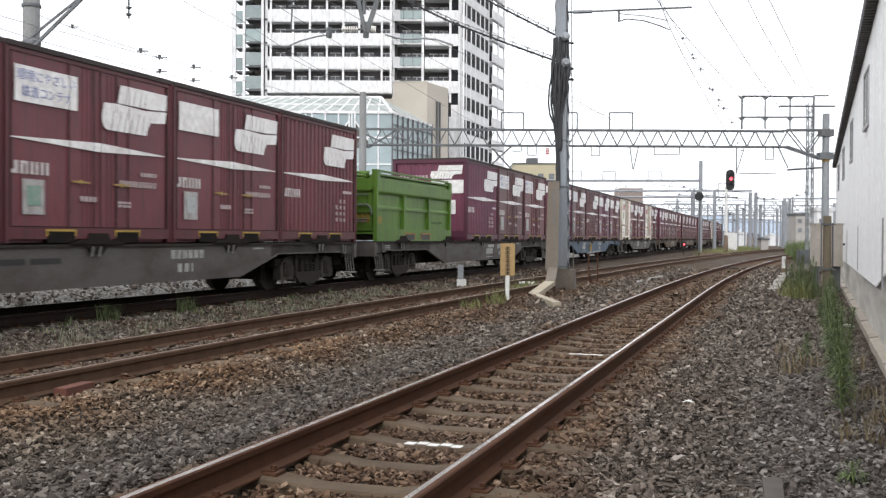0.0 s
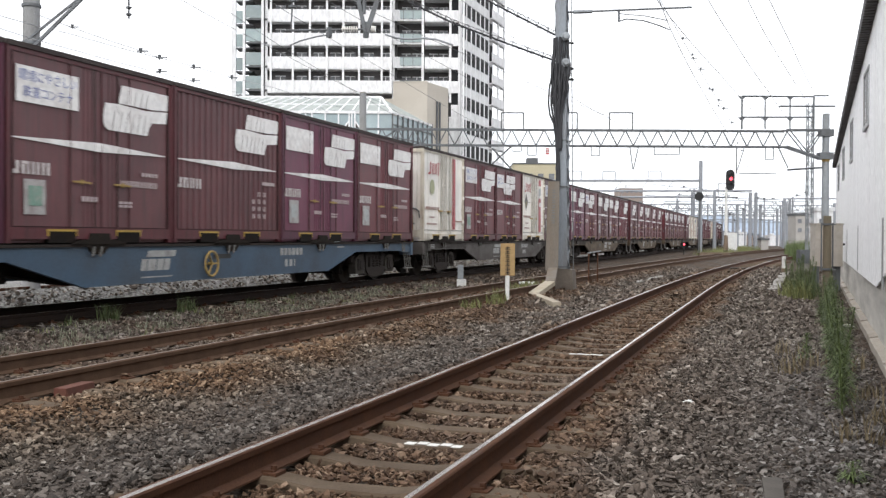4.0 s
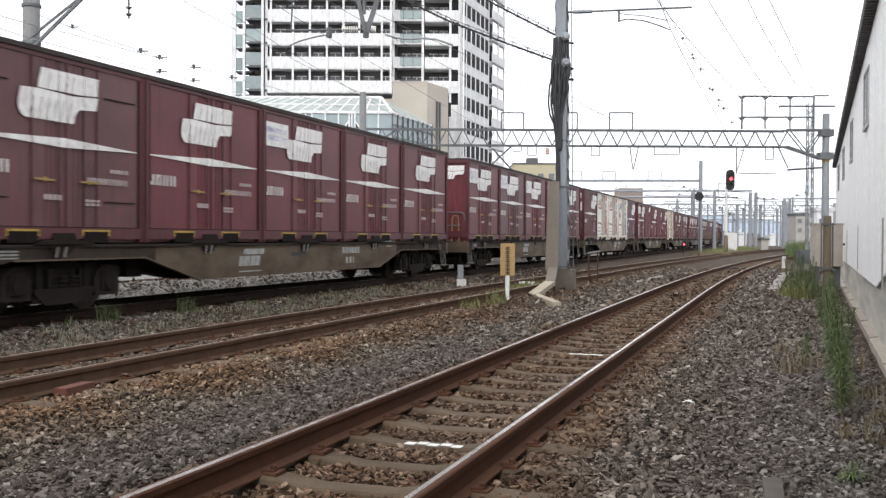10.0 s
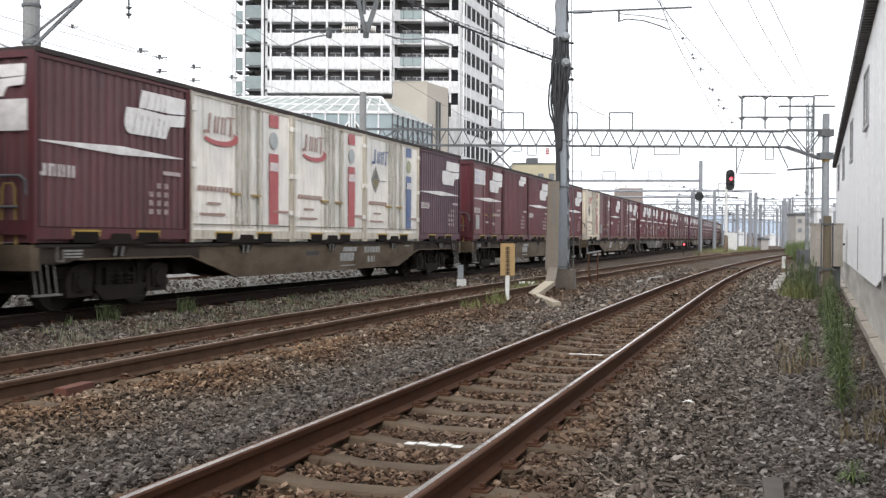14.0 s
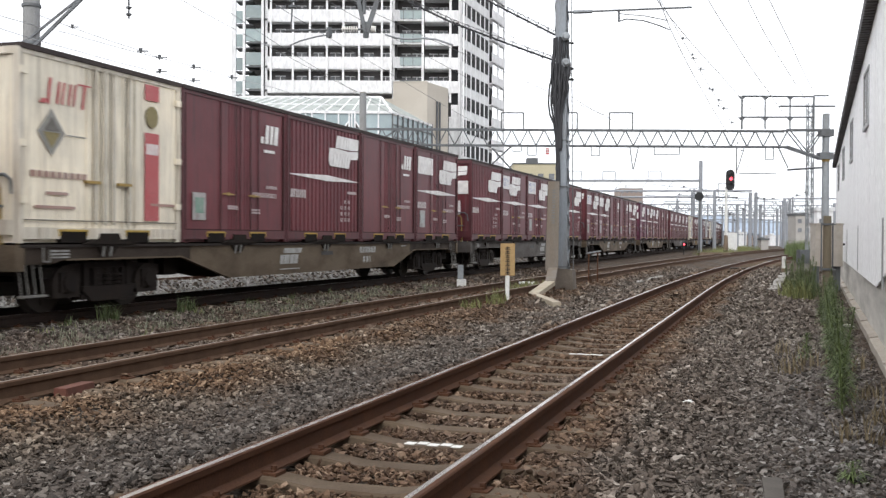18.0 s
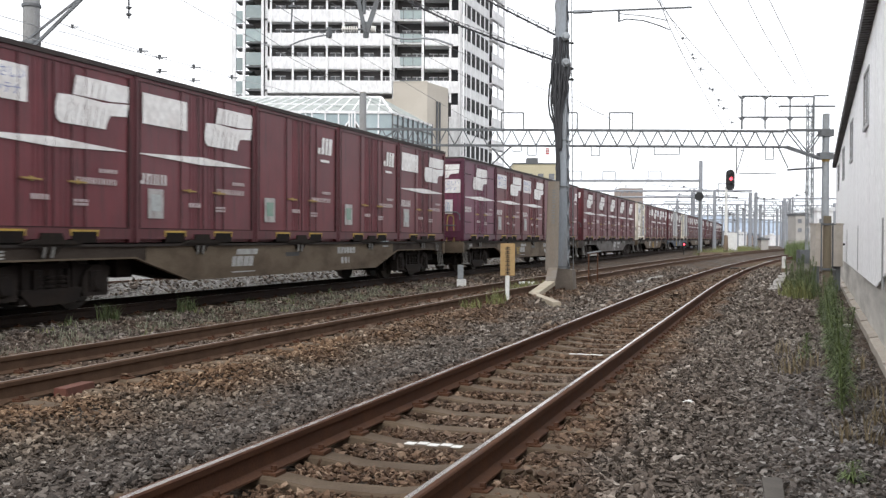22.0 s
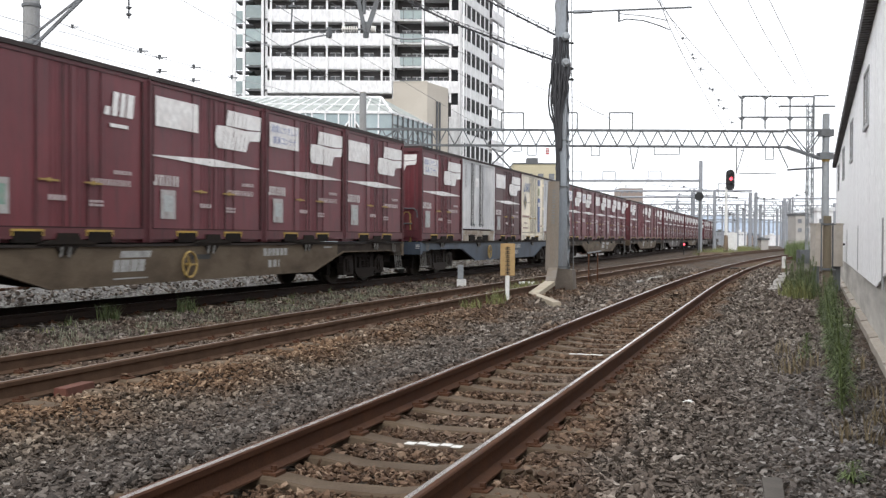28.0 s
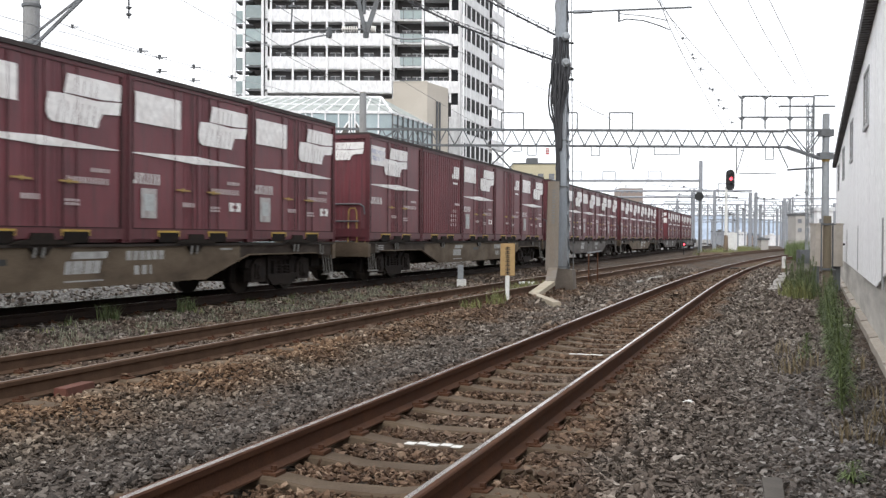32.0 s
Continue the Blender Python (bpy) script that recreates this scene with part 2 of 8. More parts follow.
def thing(name, label, category, at=(0, 0, 0), turn=0.0, group="", kind=""):
    ob = new(name)
    ob.matrix_basis = pose(*at, 0, 0, turn)
    return tagged(ob, label, category, group, kind)


# ---- plan: lines of the tracks ----
NEAR_X, MID_X, TRAIN_X, FAR_X = -2.03, -6.04, -10.47, -14.6
GAUGE = 1.13


def near_line(y):
    return NEAR_X + (max(y - 21, 0) ** 2 / 1040 if y < 140 else (119 ** 2 + 2 * 119 * (y - 140)) / 1040)


def mid_line(y):
    return MID_X + (max(y - 9, 0) ** 2 / 2000 if y < 160 else (151 ** 2 + 2 * 151 * (y - 160)) / 2000)


def train_pose(s, z=0.0):
    """Pose on the train's track at s metres along it; it bends away far off."""
    if s < 160:
        return pose(TRAIN_X, s, z)
    a = (s - 160) / 600
    return Matrix.Translation((TRAIN_X - 600 * (1 - math.cos(a)), 160 + 600 * math.sin(a), z)) @ Matrix.Rotation(a, 4, "Z")


def train_line(y):
    return TRAIN_X - max(y - 160, 0) ** 2 / 1200


def heap_z(x, y):
    """The low bank of fresh ballast beyond the train's track."""
    return 0.10 + 0.05 * noise.noise((x, y * 0.45, 5)) - 0.42 * abs(x + 13.0) if y < 70 else -1.0


def ground_z(x, y):
    """Height of the ballast: a low bed under each track, dips between, a lower strip at the wall."""
    z = -0.30
    for line, top, half in ((near_line(y), -0.225, 1.25), (mid_line(y), -0.18, 1.0), (train_line(y), -0.185, 1.3), (FAR_X, -0.2, 1.3)):
        d = abs(x - line)
        z = max(z, top - 0.22 * max(0.0, d - half))
    return max(z, heap_z(x, y))


# ---- ground sheet ----
def ground():
    xs = [-3000, -900, -300, -120, -60, -35, -22] + [-18 + 0.25 * i for i in range(84)] + [3.5, 6, 12, 40, 120, 400, 3000]
    ys = [-3000, -600, -100, -20] + [-4 + 0.5 * i for i in range(128)] + [61 + 2.5 * i for i in range(60)] + [220, 300, 500, 1200, 4000]
    mb = Mesh()
    verts = []
    for y in ys:
        for x in xs:
            z = ground_z(x, y) if -20 < x < 20 and -20 <= y < 220 else -0.32
            if -18 < x < 3.4 and 0 < y < 61:
                z += 0.022 * noise.noise((x * 1.3, y * 1.3, 0)) + 0.012 * noise.noise((x * 4, y * 4, 3))
            verts.append((x, y, z))
    w = len(xs)
    mb.add(verts, [(j * w + i, j * w + i + 1, (j + 1) * w + i + 1, (j + 1) * w + i) for j in range(len(ys) - 1) for i in range(w - 1)], True)
    m, n, l, b = nodes_of("ballast_bed")
    co = stretched(n, l, 1, 1, 1)
    vor = n.new("ShaderNodeTexVoronoi")
    vor.inputs["Scale"].default_value = 20
    l.new(co, vor.inputs["Vector"])
    stone = ramp(n, l, vor.outputs["Color"], ((0.1, (0.020, 0.0155, 0.0125)), (0.5, (0.072, 0.057, 0.046)), (0.9, (0.18, 0.147, 0.118))))
    rust = noise_node(n, l, 0.35, 5, co)
    c = mixc(n, l, ramp(n, l, rust, ((0.42, (0, 0, 0)), (0.68, (0.75,) * 3))), stone, (0.078, 0.049, 0.031))
    fine = noise_node(n, l, 45, 5, co)
    c = mixc(n, l, 1.0, c, ramp(n, l, fine, ((0.3, (0.6, 0.6, 0.6)), (0.7, (1.3, 1.3, 1.3)))), "MULTIPLY")
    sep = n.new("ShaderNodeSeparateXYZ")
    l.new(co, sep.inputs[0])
    # Ballast tone across the train's track: darker in a strip beside its near rail.
    bed_x = n.new("ShaderNodeMapRange")
    bed_x.inputs[1].default_value, bed_x.inputs[2].default_value = -15.0, -8.0
    l.new(sep.outputs[0], bed_x.inputs[0])
    tone = ramp(n, l, bed_x.outputs[0], ((0.0, (1.25, 1.25, 1.3)), (0.71, (1.25, 1.25, 1.3)), (0.735, (0.45, 0.38, 0.33)), (0.81, (0.45, 0.38, 0.33)), (0.90, (1.0, 1.0, 1.0))))
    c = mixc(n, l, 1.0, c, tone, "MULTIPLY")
    heap = ramp(n, l, bed_x.outputs[0], ((0.0, (1,) * 3), (0.40, (1,) * 3), (0.46, (0,) * 3)))
    pale = ramp(n, l, vor.outputs["Color"], ((0.1, (0.10, 0.097, 0.092)), (0.5, (0.20, 0.195, 0.185)), (0.9, (0.36, 0.35, 0.33))))
    c = mixc(n, l, heap, c, pale)
    l.new(c, b.inputs["Base Color"])
    b.inputs["Roughness"].default_value = 0.95
    b.inputs["Specular IOR Level"].default_value = 0.15
    bumped(n, l, b, vor.outputs["Distance"], 0.9, -0.04)
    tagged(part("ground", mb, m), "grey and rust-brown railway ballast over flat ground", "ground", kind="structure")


ground()


# ---- tracks ----
RAIL_HALF = [(0.064, -0.153), (0.064, -0.143), (0.012, -0.125), (0.009, -0.050), (0.030, -0.038), (0.0325, -0.008), (0.026, 0.0)]


def rail_mesh(line, dx, y0, y1, step):
    """The rail's steel section drawn along its line; the worn strip towards the gauge side has a material of its own."""
    worn = [(0.004, 0.0012), (-0.024, 0.0008)] if dx > 0 else [(0.024, 0.0008), (-0.010, 0.0012)]
    sec = [(x, z) for x, z in RAIL_HALF] + worn + [(-x, z) for x, z in RAIL_HALF[::-1]]
    k = len(sec)
    ys = [y0 + (y1 - y0) * i / step for i in range(step + 1)]
    v = [(line(y) + dx + x, y, z) for y in ys for x, z in sec]
    f, mi = [], []
    top = len(RAIL_HALF)
    for j in range(step):
        for i in range(k):
            f.append((j * k + i, j * k + (i + 1) % k, (j + 1) * k + (i + 1) % k, (j + 1) * k + i))
            mi.append(1 if i == top else 0)
    me = bpy.data.meshes.new("rail")
    me.from_pydata(v, [], f)
    me.polygons.foreach_set("material_index", mi)
    return me


def rails(name, line, label, y0, y1, head, flank="rail_side"):
    t = thing(name, label, "railway track", kind="structure")
    for side in (-1, 1):
        me = rail_mesh(line, side * GAUGE / 2, y0, y1, 80)
        me.materials.append(M[flank])
        me.materials.append(M[head])
        part("rail", me, None, t)
    return t


def sleeper_mesh(half=1.0):
    """A prestressed sleeper: dished in the middle, with sloped shoulders."""
    prof = [(-half, 0.0), (-0.75, 0.012), (-0.45, 0.005), (-0.2, -0.028), (0.2, -0.028), (0.45, 0.005), (0.75, 0.012), (half, 0.0)]
    mb = Mesh()
    v = []
    for x, z in prof:
        v += [(x, -0.135, -0.17), (x, -0.088, z - 0.012), (x, -0.076, z), (x, 0.076, z), (x, 0.088, z - 0.012), (x, 0.135, -0.17)]
    n = len(prof)
    f = [(i * 6 + j, i * 6 + j + 1, (i + 1) * 6 + j + 1, (i + 1) * 6 + j) for i in range(n - 1) for j in range(5)]
    f += [tuple(range(6))[::-1], tuple(range(6 * n - 6, 6 * n))]
    return mb.add(v, f).data("sleeper", M["sleeper"])


def clip_mesh():
    mb = Mesh()
    for s in (-1, 1):
        mb.box(s * 0.062, s * 0.14, -0.055, 0.055, 0.0, 0.022)
        mb.cyl((s * 0.10, 0, 0.02), (s * 0.10, 0, 0.052), 0.018, 8)
        mb.box(s * 0.045, s * 0.11, -0.035, 0.035, 0.016, 0.032)
    return mb.data("fastening", M["rail_side"])


near_track = rails("track_near", near_line, "straight narrow-gauge track with polished rails, curving away far off", -6, 150, "rail_top")
mid_track = rails("track_middle", mid_line, "dusty brown narrow-gauge track half sunk in ballast", -12, 170, "rail_dull", "rail_olive")
train_track = rails("track_train", train_line, "dark narrow-gauge track under the freight train", -20, 260, "rail_dull", "rail_black")
rails("track_far", lambda y: FAR_X, "narrow-gauge track beyond the freight train", -10, 120, "rail_dull")
SLEEPER, CLIP = sleeper_mesh(), clip_mesh()
for track, line, y0, y1, pitch, sink in ((near_track, near_line, 1.925 - 14 * 0.575, 62, 0.575, -0.153), (mid_track, mid_line, 3.0 - 18 * 0.66, 50, 0.66, -0.160), (train_track, train_line, 6.0, 50, 0.68, -0.165)):
    y = y0
    while y < y1:
        s = part("sleeper", SLEEPER, None, track, at=(line(y), y, sink + random.uniform(-0.006, 0.004)))
        s.rotation_euler = (0, 0, random.uniform(-0.012, 0.012))
        if y < 30:
            for side in (-1, 1):
                part("fastening", CLIP, None, track, at=(line(y) + side * GAUGE / 2, y, sink))
        y += pitch


# ---- ballast stones ----
def stone_shapes(rnd, count, corners):
    """Broken-stone shapes: hulls of a few scattered points."""
    shapes = []
    for _ in range(count):
        bm = bmesh.new()
        for _ in range(corners):
            p = Vector((rnd.gauss(0, 1), rnd.gauss(0, 1), rnd.gauss(0, 1))).normalized()
            bm.verts.new((p.x * rnd.uniform(0.9, 1.3), p.y * rnd.uniform(0.65, 0.95), p.z * rnd.uniform(0.30, 0.54)))
        bmesh.ops.convex_hull(bm, input=bm.verts)
        bmesh.ops.triangulate(bm, faces=bm.faces)
        bm.verts.ensure_lookup_table()
        used = [v for v in bm.verts if v.link_faces]
        index = {v: i for i, v in enumerate(used)}
        shapes.append((np.array([v.co[:] for v in used]), np.array([[index[v] for v in f.verts] for f in bm.faces])))
        bm.free()
    return shapes


def bed_height(x, y):
    """The height on which loose stones lie, for arrays; nan where none may lie."""
    nl = NEAR_X + np.maximum(y - 21, 0) ** 2 / 1040
    ml = MID_X + np.maximum(y - 9, 0) ** 2 / 2000
    z = np.full(x.shape, -0.30)
    for line, top, half in ((nl, -0.185, 1.25), (ml, -0.165, 1.0), (TRAIN_X, -0.185, 1.3), (FAR_X, -0.2, 1.3)):
        z = np.maximum(z, top - 0.22 * np.maximum(0, np.abs(x - line) - half))
    for line, y0, pitch, sink in ((nl, 1.925, 0.575, 0.0), (ml, 3.0, 0.66, 0.012)):
        dx = np.abs(x - line)
        phase = np.abs((y - y0 + pitch / 2) % pitch - pitch / 2)
        z = np.where((dx < 0.66) & (phase < 0.115), np.nan if sink == 0 else z, z)
        z = np.where((dx > 0.49) & (dx < 0.655), np.nan, z)
        z = np.where(dx < 0.49, np.where(np.isnan(z), z, -0.195 + sink), z)
        z = np.where((dx > 0.66) & (dx < 1.15), -0.165 if sink == 0 else -0.178, z)
    return np.where(x > wall_line(y) - 0.13, np.nan, z)


def wall_line(y):
    return 0.735 + 0.0313 * y


def stones():
    rnd, rng = random.Random(3), np.random.default_rng(3)
    shapes = stone_shapes(rnd, 14, 9) + stone_shapes(rnd, 8, 7)
    lat, dep, size = [], [], []
    for d0, d1, per, s in ((2.2, 5.0, 2100, 0.0186), (5.0, 8.0, 1600, 0.0206), (8.0, 13.0, 1080, 0.0232), (13.0, 19.0, 520, 0.032), (19.0, 31.0, 190, 0.043), (31.0, 46.0, 55, 0.055)):
        n = int(per * 0.45 * 2 * (d1 * d1 - d0 * d0) / 2)
        d = np.sqrt(rng.uniform(d0 * d0, d1 * d1, n))
        dep.append(d)
        lat.append(rng.uniform(-0.45, 0.45, n) * d)
        size.append(s * rng.lognormal(0, 0.26, n))
    lat, dep, size = (np.concatenate(a) for a in (lat, dep, size))
    tc, ts = math.cos(0.3173), math.sin(0.3173)
    x, y = lat * tc - dep * ts, lat * ts + dep * tc
    z = bed_height(x, y)
    keep = ~np.isnan(z) & (y > 0.5) & (y < 48) & (x > -9.6)
    n = 11000
    hx, hy, hs = -13.0 + rng.uniform(-1.1, 1.1, n), rng.uniform(7, 55, n), 0.047 * rng.lognormal(0, 0.3, n)
    hz = np.array([heap_z(p, q) for p, q in zip(hx, hy)])
    x, y, z, size = np.concatenate([x[keep], hx]), np.concatenate([y[keep], hy]), np.concatenate([z[keep], hz]), np.minimum(np.concatenate([size[keep], hs]), 0.085)
    z = z + size * rng.uniform(-0.3, 0.75, x.size)
    turn, tip, roll = rng.uniform(0, math.pi, x.size), rng.normal(0, 0.25, x.size), rng.normal(0, 0.25, x.size)
    q = np.stack([np.cos(turn), tip * np.cos(turn) - roll * np.sin(turn), tip * np.sin(turn) + roll * np.cos(turn), np.sin(turn)], 1)
    q /= np.linalg.norm(q, axis=1)[:, None]
    w, a, b, c = q.T
    rot = np.stack([1 - 2 * (b * b + c * c), 2 * (a * b - c * w), 2 * (a * c + b * w), 2 * (a * b + c * w), 1 - 2 * (a * a + c * c), 2 * (b * c - a * w), 2 * (a * c - b * w), 2 * (b * c + a * w), 1 - 2 * (a * a + b * b)], 1).reshape(-1, 3, 3)
    which = np.where(y < 14, rng.integers(0, 14, x.size), rng.integers(14, 22, x.size))
    co, tri, base = [], [], 0
    for k, (v, f) in enumerate(shapes):
        i = np.nonzero(which == k)[0]
        p = np.einsum("nij,vj->nvi", rot[i], v) * size[i][:, None, None] + np.stack([x[i], y[i], z[i]], 1)[:, None, :]
        co.append(p.reshape(-1, 3))
        tri.append((f[None] + base + (np.arange(i.size) * len(v))[:, None, None]).reshape(-1, 3))
        base += i.size * len(v)
    co, tri = np.concatenate(co), np.concatenate(tri)
    me = bpy.data.meshes.new("ballast")
    me.vertices.add(len(co))
    me.vertices.foreach_set("co", co.astype(np.float32).ravel())
    me.loops.add(tri.size)
    me.loops.foreach_set("vertex_index", tri.astype(np.int32).ravel())
    me.polygons.add(len(tri))
    me.polygons.foreach_set("loop_start", np.arange(0, tri.size, 3, dtype=np.int32))
    me.polygons.foreach_set("use_smooth", np.zeros(len(tri), dtype=bool))
    me.update(calc_edges=True)
    m, n, l, bs = nodes_of("ballast_stone")
    g = n.new("ShaderNodeNewGeometry")
    co_ = stretched(n, l, 1, 1, 1)
    grey = ramp(n, l, g.outputs["Random Per Island"], ((0.0, (0.054, 0.048, 0.043)), (0.4, (0.114, 0.098, 0.088)), (0.8, (0.196, 0.172, 0.156)), (0.96, (0.28, 0.26, 0.24)), (1.0, (0.42, 0.40, 0.38))))
    brown = ramp(n, l, g.outputs["Random Per Island"], ((0.0, (0.054, 0.031, 0.020)), (0.45, (0.106, 0.065, 0.041)), (0.9, (0.178, 0.118, 0.079)), (1.0, (0.29, 0.215, 0.155))))
    sep = n.new("ShaderNodeSeparateXYZ")
    l.new(co_, sep.inputs[0])
    shift = n.new("ShaderNodeMapRange")
    shift.inputs[1].default_value, shift.inputs[2].default_value = -11.0, 2.0
    l.new(sep.outputs[0], shift.inputs[0])
    zone = ramp(n, l, shift.outputs[0], ((0.0, (0.0,) * 3), (0.03, (0.50,) * 3), (0.35, (0.60,) * 3), (0.47, (0.72,) * 3), (0.525, (0.40,) * 3), (0.60, (0.40,) * 3), (0.63, (0.72,) * 3), (0.755, (0.70,) * 3), (0.785, (0.34,) * 3), (0.86, (0.30,) * 3), (0.92, (0.42,) * 3)))
    patch = noise_node(n, l, 0.8, 4, co_)
    s = n.new("ShaderNodeMath")
    s.operation = "ADD"
    l.new(zone, s.inputs[0])
    l.new(patch, s.inputs[1])
    c = mixc(n, l, ramp(n, l, s.outputs[0], ((0.92 / 1.5, (0, 0, 0)), (1.22 / 1.5, (0.85,) * 3))), grey, brown)
    s2 = n.new("ShaderNodeMath")
    s2.operation, s2.inputs[1].default_value = "DIVIDE", 1.5
    l.new(s.outputs[0], s2.inputs[0])
    l.new(s2.outputs[0], c.node.inputs[0].links[0].from_node.inputs[0])
    c = mixc(n, l, 1.0, c, ramp(n, l, noise_node(n, l, 90, 4, co_), ((0.3, (0.75,) * 3), (0.7, (1.2,) * 3))), "MULTIPLY")
    quarry = ramp(n, l, shift.outputs[0], ((0.0, (1.45, 1.47, 1.50)), (0.03, (1.0,) * 3), (0.40, (0.95, 0.91, 0.86)), (0.455, (1.40, 1.28, 1.08)), (0.53, (0.68, 0.645, 0.61)), (0.61, (0.62, 0.60, 0.58)), (0.66, (0.95, 0.86, 0.78)), (0.79, (0.95, 0.88, 0.81)), (0.86, (0.93, 0.94, 0.95))))
    away = n.new("ShaderNodeMapRange")
    away.inputs[1].default_value, away.inputs[2].default_value = 9.0, 17.0
    l.new(sep.outputs[1], away.inputs[0])
    quarry = mixc(n, l, away.outputs[0], quarry, (0.95, 0.90, 0.835))
    c = mixc(n, l, 1.0, c, quarry, "MULTIPLY")
    l.new(c, bs.inputs["Base Color"])
    bs.inputs["Roughness"].default_value = 0.9
    bs.inputs["Specular IOR Level"].default_value = 0.25
    me.materials.append(m)
    tagged(new("ballast", me), "loose broken grey and rust-brown ballast stones", "gravel", kind="stuff")


stones()


# ---- freight containers (local x to the lit side, y to the rear, base at z 0) ----
CL, CW, CH = 3.715, 2.45, 2.5
TALL = 1.04


def along(u):
    """Distance along a container's side, from 0 at its front to 1 at its rear."""
    return -CL / 2 + CL * u


def side_profile(kind):
    """Depth of the side wall along the container, as (u, inset)."""
    pts = [(0.03, 0.03)]
    if kind == "ribbed":
        k = 0.05
        while k < 0.95:
            pts += [(k, 0.03), (k + 0.006, 0.056), (k + 0.024, 0.056), (k + 0.030, 0.03)]
            k += 0.05
    elif kind == "reefer":
        for k in (0.36, 0.40, 0.44, 0.585, 0.625, 0.665):
            pts += [(k, 0.03), (k + 0.004, 0.055), (k + 0.014, 0.055), (k + 0.018, 0.03)]
    else:
        for k in (0.405, 0.43, 0.455, 0.555, 0.58, 0.605):
            pts += [(k, 0.03), (k + 0.003, 0.043), (k + 0.013, 0.043), (k + 0.016, 0.03)]
    return pts + [(0.97, 0.03)]


def container_body(kind, foot=0.24):
    near = [(CW / 2 - d, along(u)) for u, d in side_profile(kind)]
    far = [(-x, y) for x, y in near[::-1]]
    rear, k = [], -1.08
    while k < 1.05:
        rear += [(k, 0.035), (k + 0.04, 0.06), (k + 0.16, 0.06), (k + 0.20, 0.035)]
        k += 0.27
    back = [(-x, CL / 2 - d) for x, d in rear]
    front = [(x, -CL / 2 + d) for x, d in rear]
    mb = Mesh().prism([(x, y) for x, y in near + back + far + front], "z", foot, 2.40)
    mb.box(-1.14, 1.14, -CL / 2 + 0.06, CL / 2 - 0.06, 0.004, 0.25)
    return mb


def container_frame(low=True):
    mb = Mesh()
    hx, hy = CW / 2, CL / 2
    for sx in (-1, 1):
        for sy in (-1, 1):
            mb.box(sx * (hx - 0.008), sx * (hx - 0.10), sy * hy, sy * (hy - 0.095), 0.0, 2.43)
            mb.box(sx * (hx + 0.008), sx * (hx - 0.05), sy * (hy - 0.004), sy * (hy - 0.036), 0.0, 2.425)
        mb.box(sx * (hx - 0.010), sx * (hx - 0.07), -hy + 0.095, hy - 0.095, 2.355, 2.43)
        mb.box(sx * (hx - 0.006), sx * (hx - 0.07), -hy + 0.095, hy - 0.095, 0.05 if low else 0.36, 0.198 if low else 0.48)
    for sy in (-1, 1):
        mb.box(-hx + 0.10, hx - 0.10, sy * hy, sy * (hy - 0.07), 2.34, 2.43)
        mb.box(-hx + 0.10, hx - 0.10, sy * hy, sy * (hy - 0.07), 0.10, 0.29)
    return mb


def container_roof():
    """A flat roof sheet with a turned-down lip."""
    return Mesh().box(-1.243, 1.243, -CL / 2 + 0.004, CL / 2 - 0.004, 2.412, 2.475)


def roof_ribs():
    """The pressed cross ribs of the roof sheet."""
    top = [(-CL / 2 + 0.10, 2.477)]
    for i in range(12):
        y = -CL / 2 + 0.16 + i * 0.30
        top += [(y, 2.477), (y + 0.02, 2.498), (y + 0.10, 2.498), (y + 0.12, 2.477)]
    top += [(CL / 2 - 0.10, 2.477), (CL / 2 - 0.10, 2.470), (-CL / 2 + 0.10, 2.470)]
    return Mesh().prism(top, "x", -1.12, 1.12)


def fork_pocket(u):
    y = along(u)
    return Mesh().box(1.15, 1.231, y - 0.31, y + 0.31, 0.150, 0.178).box(1.15, 1.231, y - 0.30, y - 0.278, 0.09, 0.160).box(1.15, 1.231, y + 0.278, y + 0.30, 0.09, 0.160)


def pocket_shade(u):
    # A solid dark block in place of the pocket's shaded hollow.
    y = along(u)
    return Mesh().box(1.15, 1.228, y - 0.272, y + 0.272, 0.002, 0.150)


def flat(u0, u1, z0, z1, x=CW / 2 - 0.012, shear=0.0, th=0.006):
    """A thin plate on the lit side."""
    y0, y1 = along(u0), along(u1)
    v = [(x, y0, z0), (x, y1, z0), (x, y1 + shear, z1), (x, y0 + shear, z1)]
    v += [(p[0] + th, p[1], p[2]) for p in v]
    return v, [(0, 1, 2, 3), (7, 6, 5, 4), (0, 4, 5, 1), (1, 5, 6, 2), (2, 6, 7, 3), (3, 7, 4, 0)]


def plates(*rows):
    mb = Mesh()
    for r in rows:
        mb.add(*flat(*r[:4], shear=r[4] if len(r) > 4 else 0.0))
    return mb


def mark_outlines():
    """The carrier's slanted mark as two plain comb shapes, in units of its width and height."""
    up = [(0.19, 0.60)]
    for a in (0.30, 0.42, 0.52, 0.60):
        up += [(a, 0.60), (a + 0.002, 0.93), (a + 0.010, 0.93), (a + 0.010, 0.60)]
    up += [(0.72, 0.60), (0.96, 0.64), (0.93, 1.0), (0.19, 1.0)]
    low = [(0.0, 0.30), (0.015, 0.17), (0.05, 0.06), (0.10, 0.0)]
    for a in (0.155, 0.26, 0.35, 0.44, 0.53, 0.62):
        low += [(a, 0.0), (a + 0.002, 0.44), (a + 0.011, 0.44), (a + 0.011, 0.0)]
    low += [(0.70, 0.0), (0.705, 0.16), (0.74, 0.30), (0.97, 0.34), (0.97, 0.61), (0.62, 0.55), (0.34, 0.575), (0.19, 0.585), (0.0, 0.56)]
    return up, low


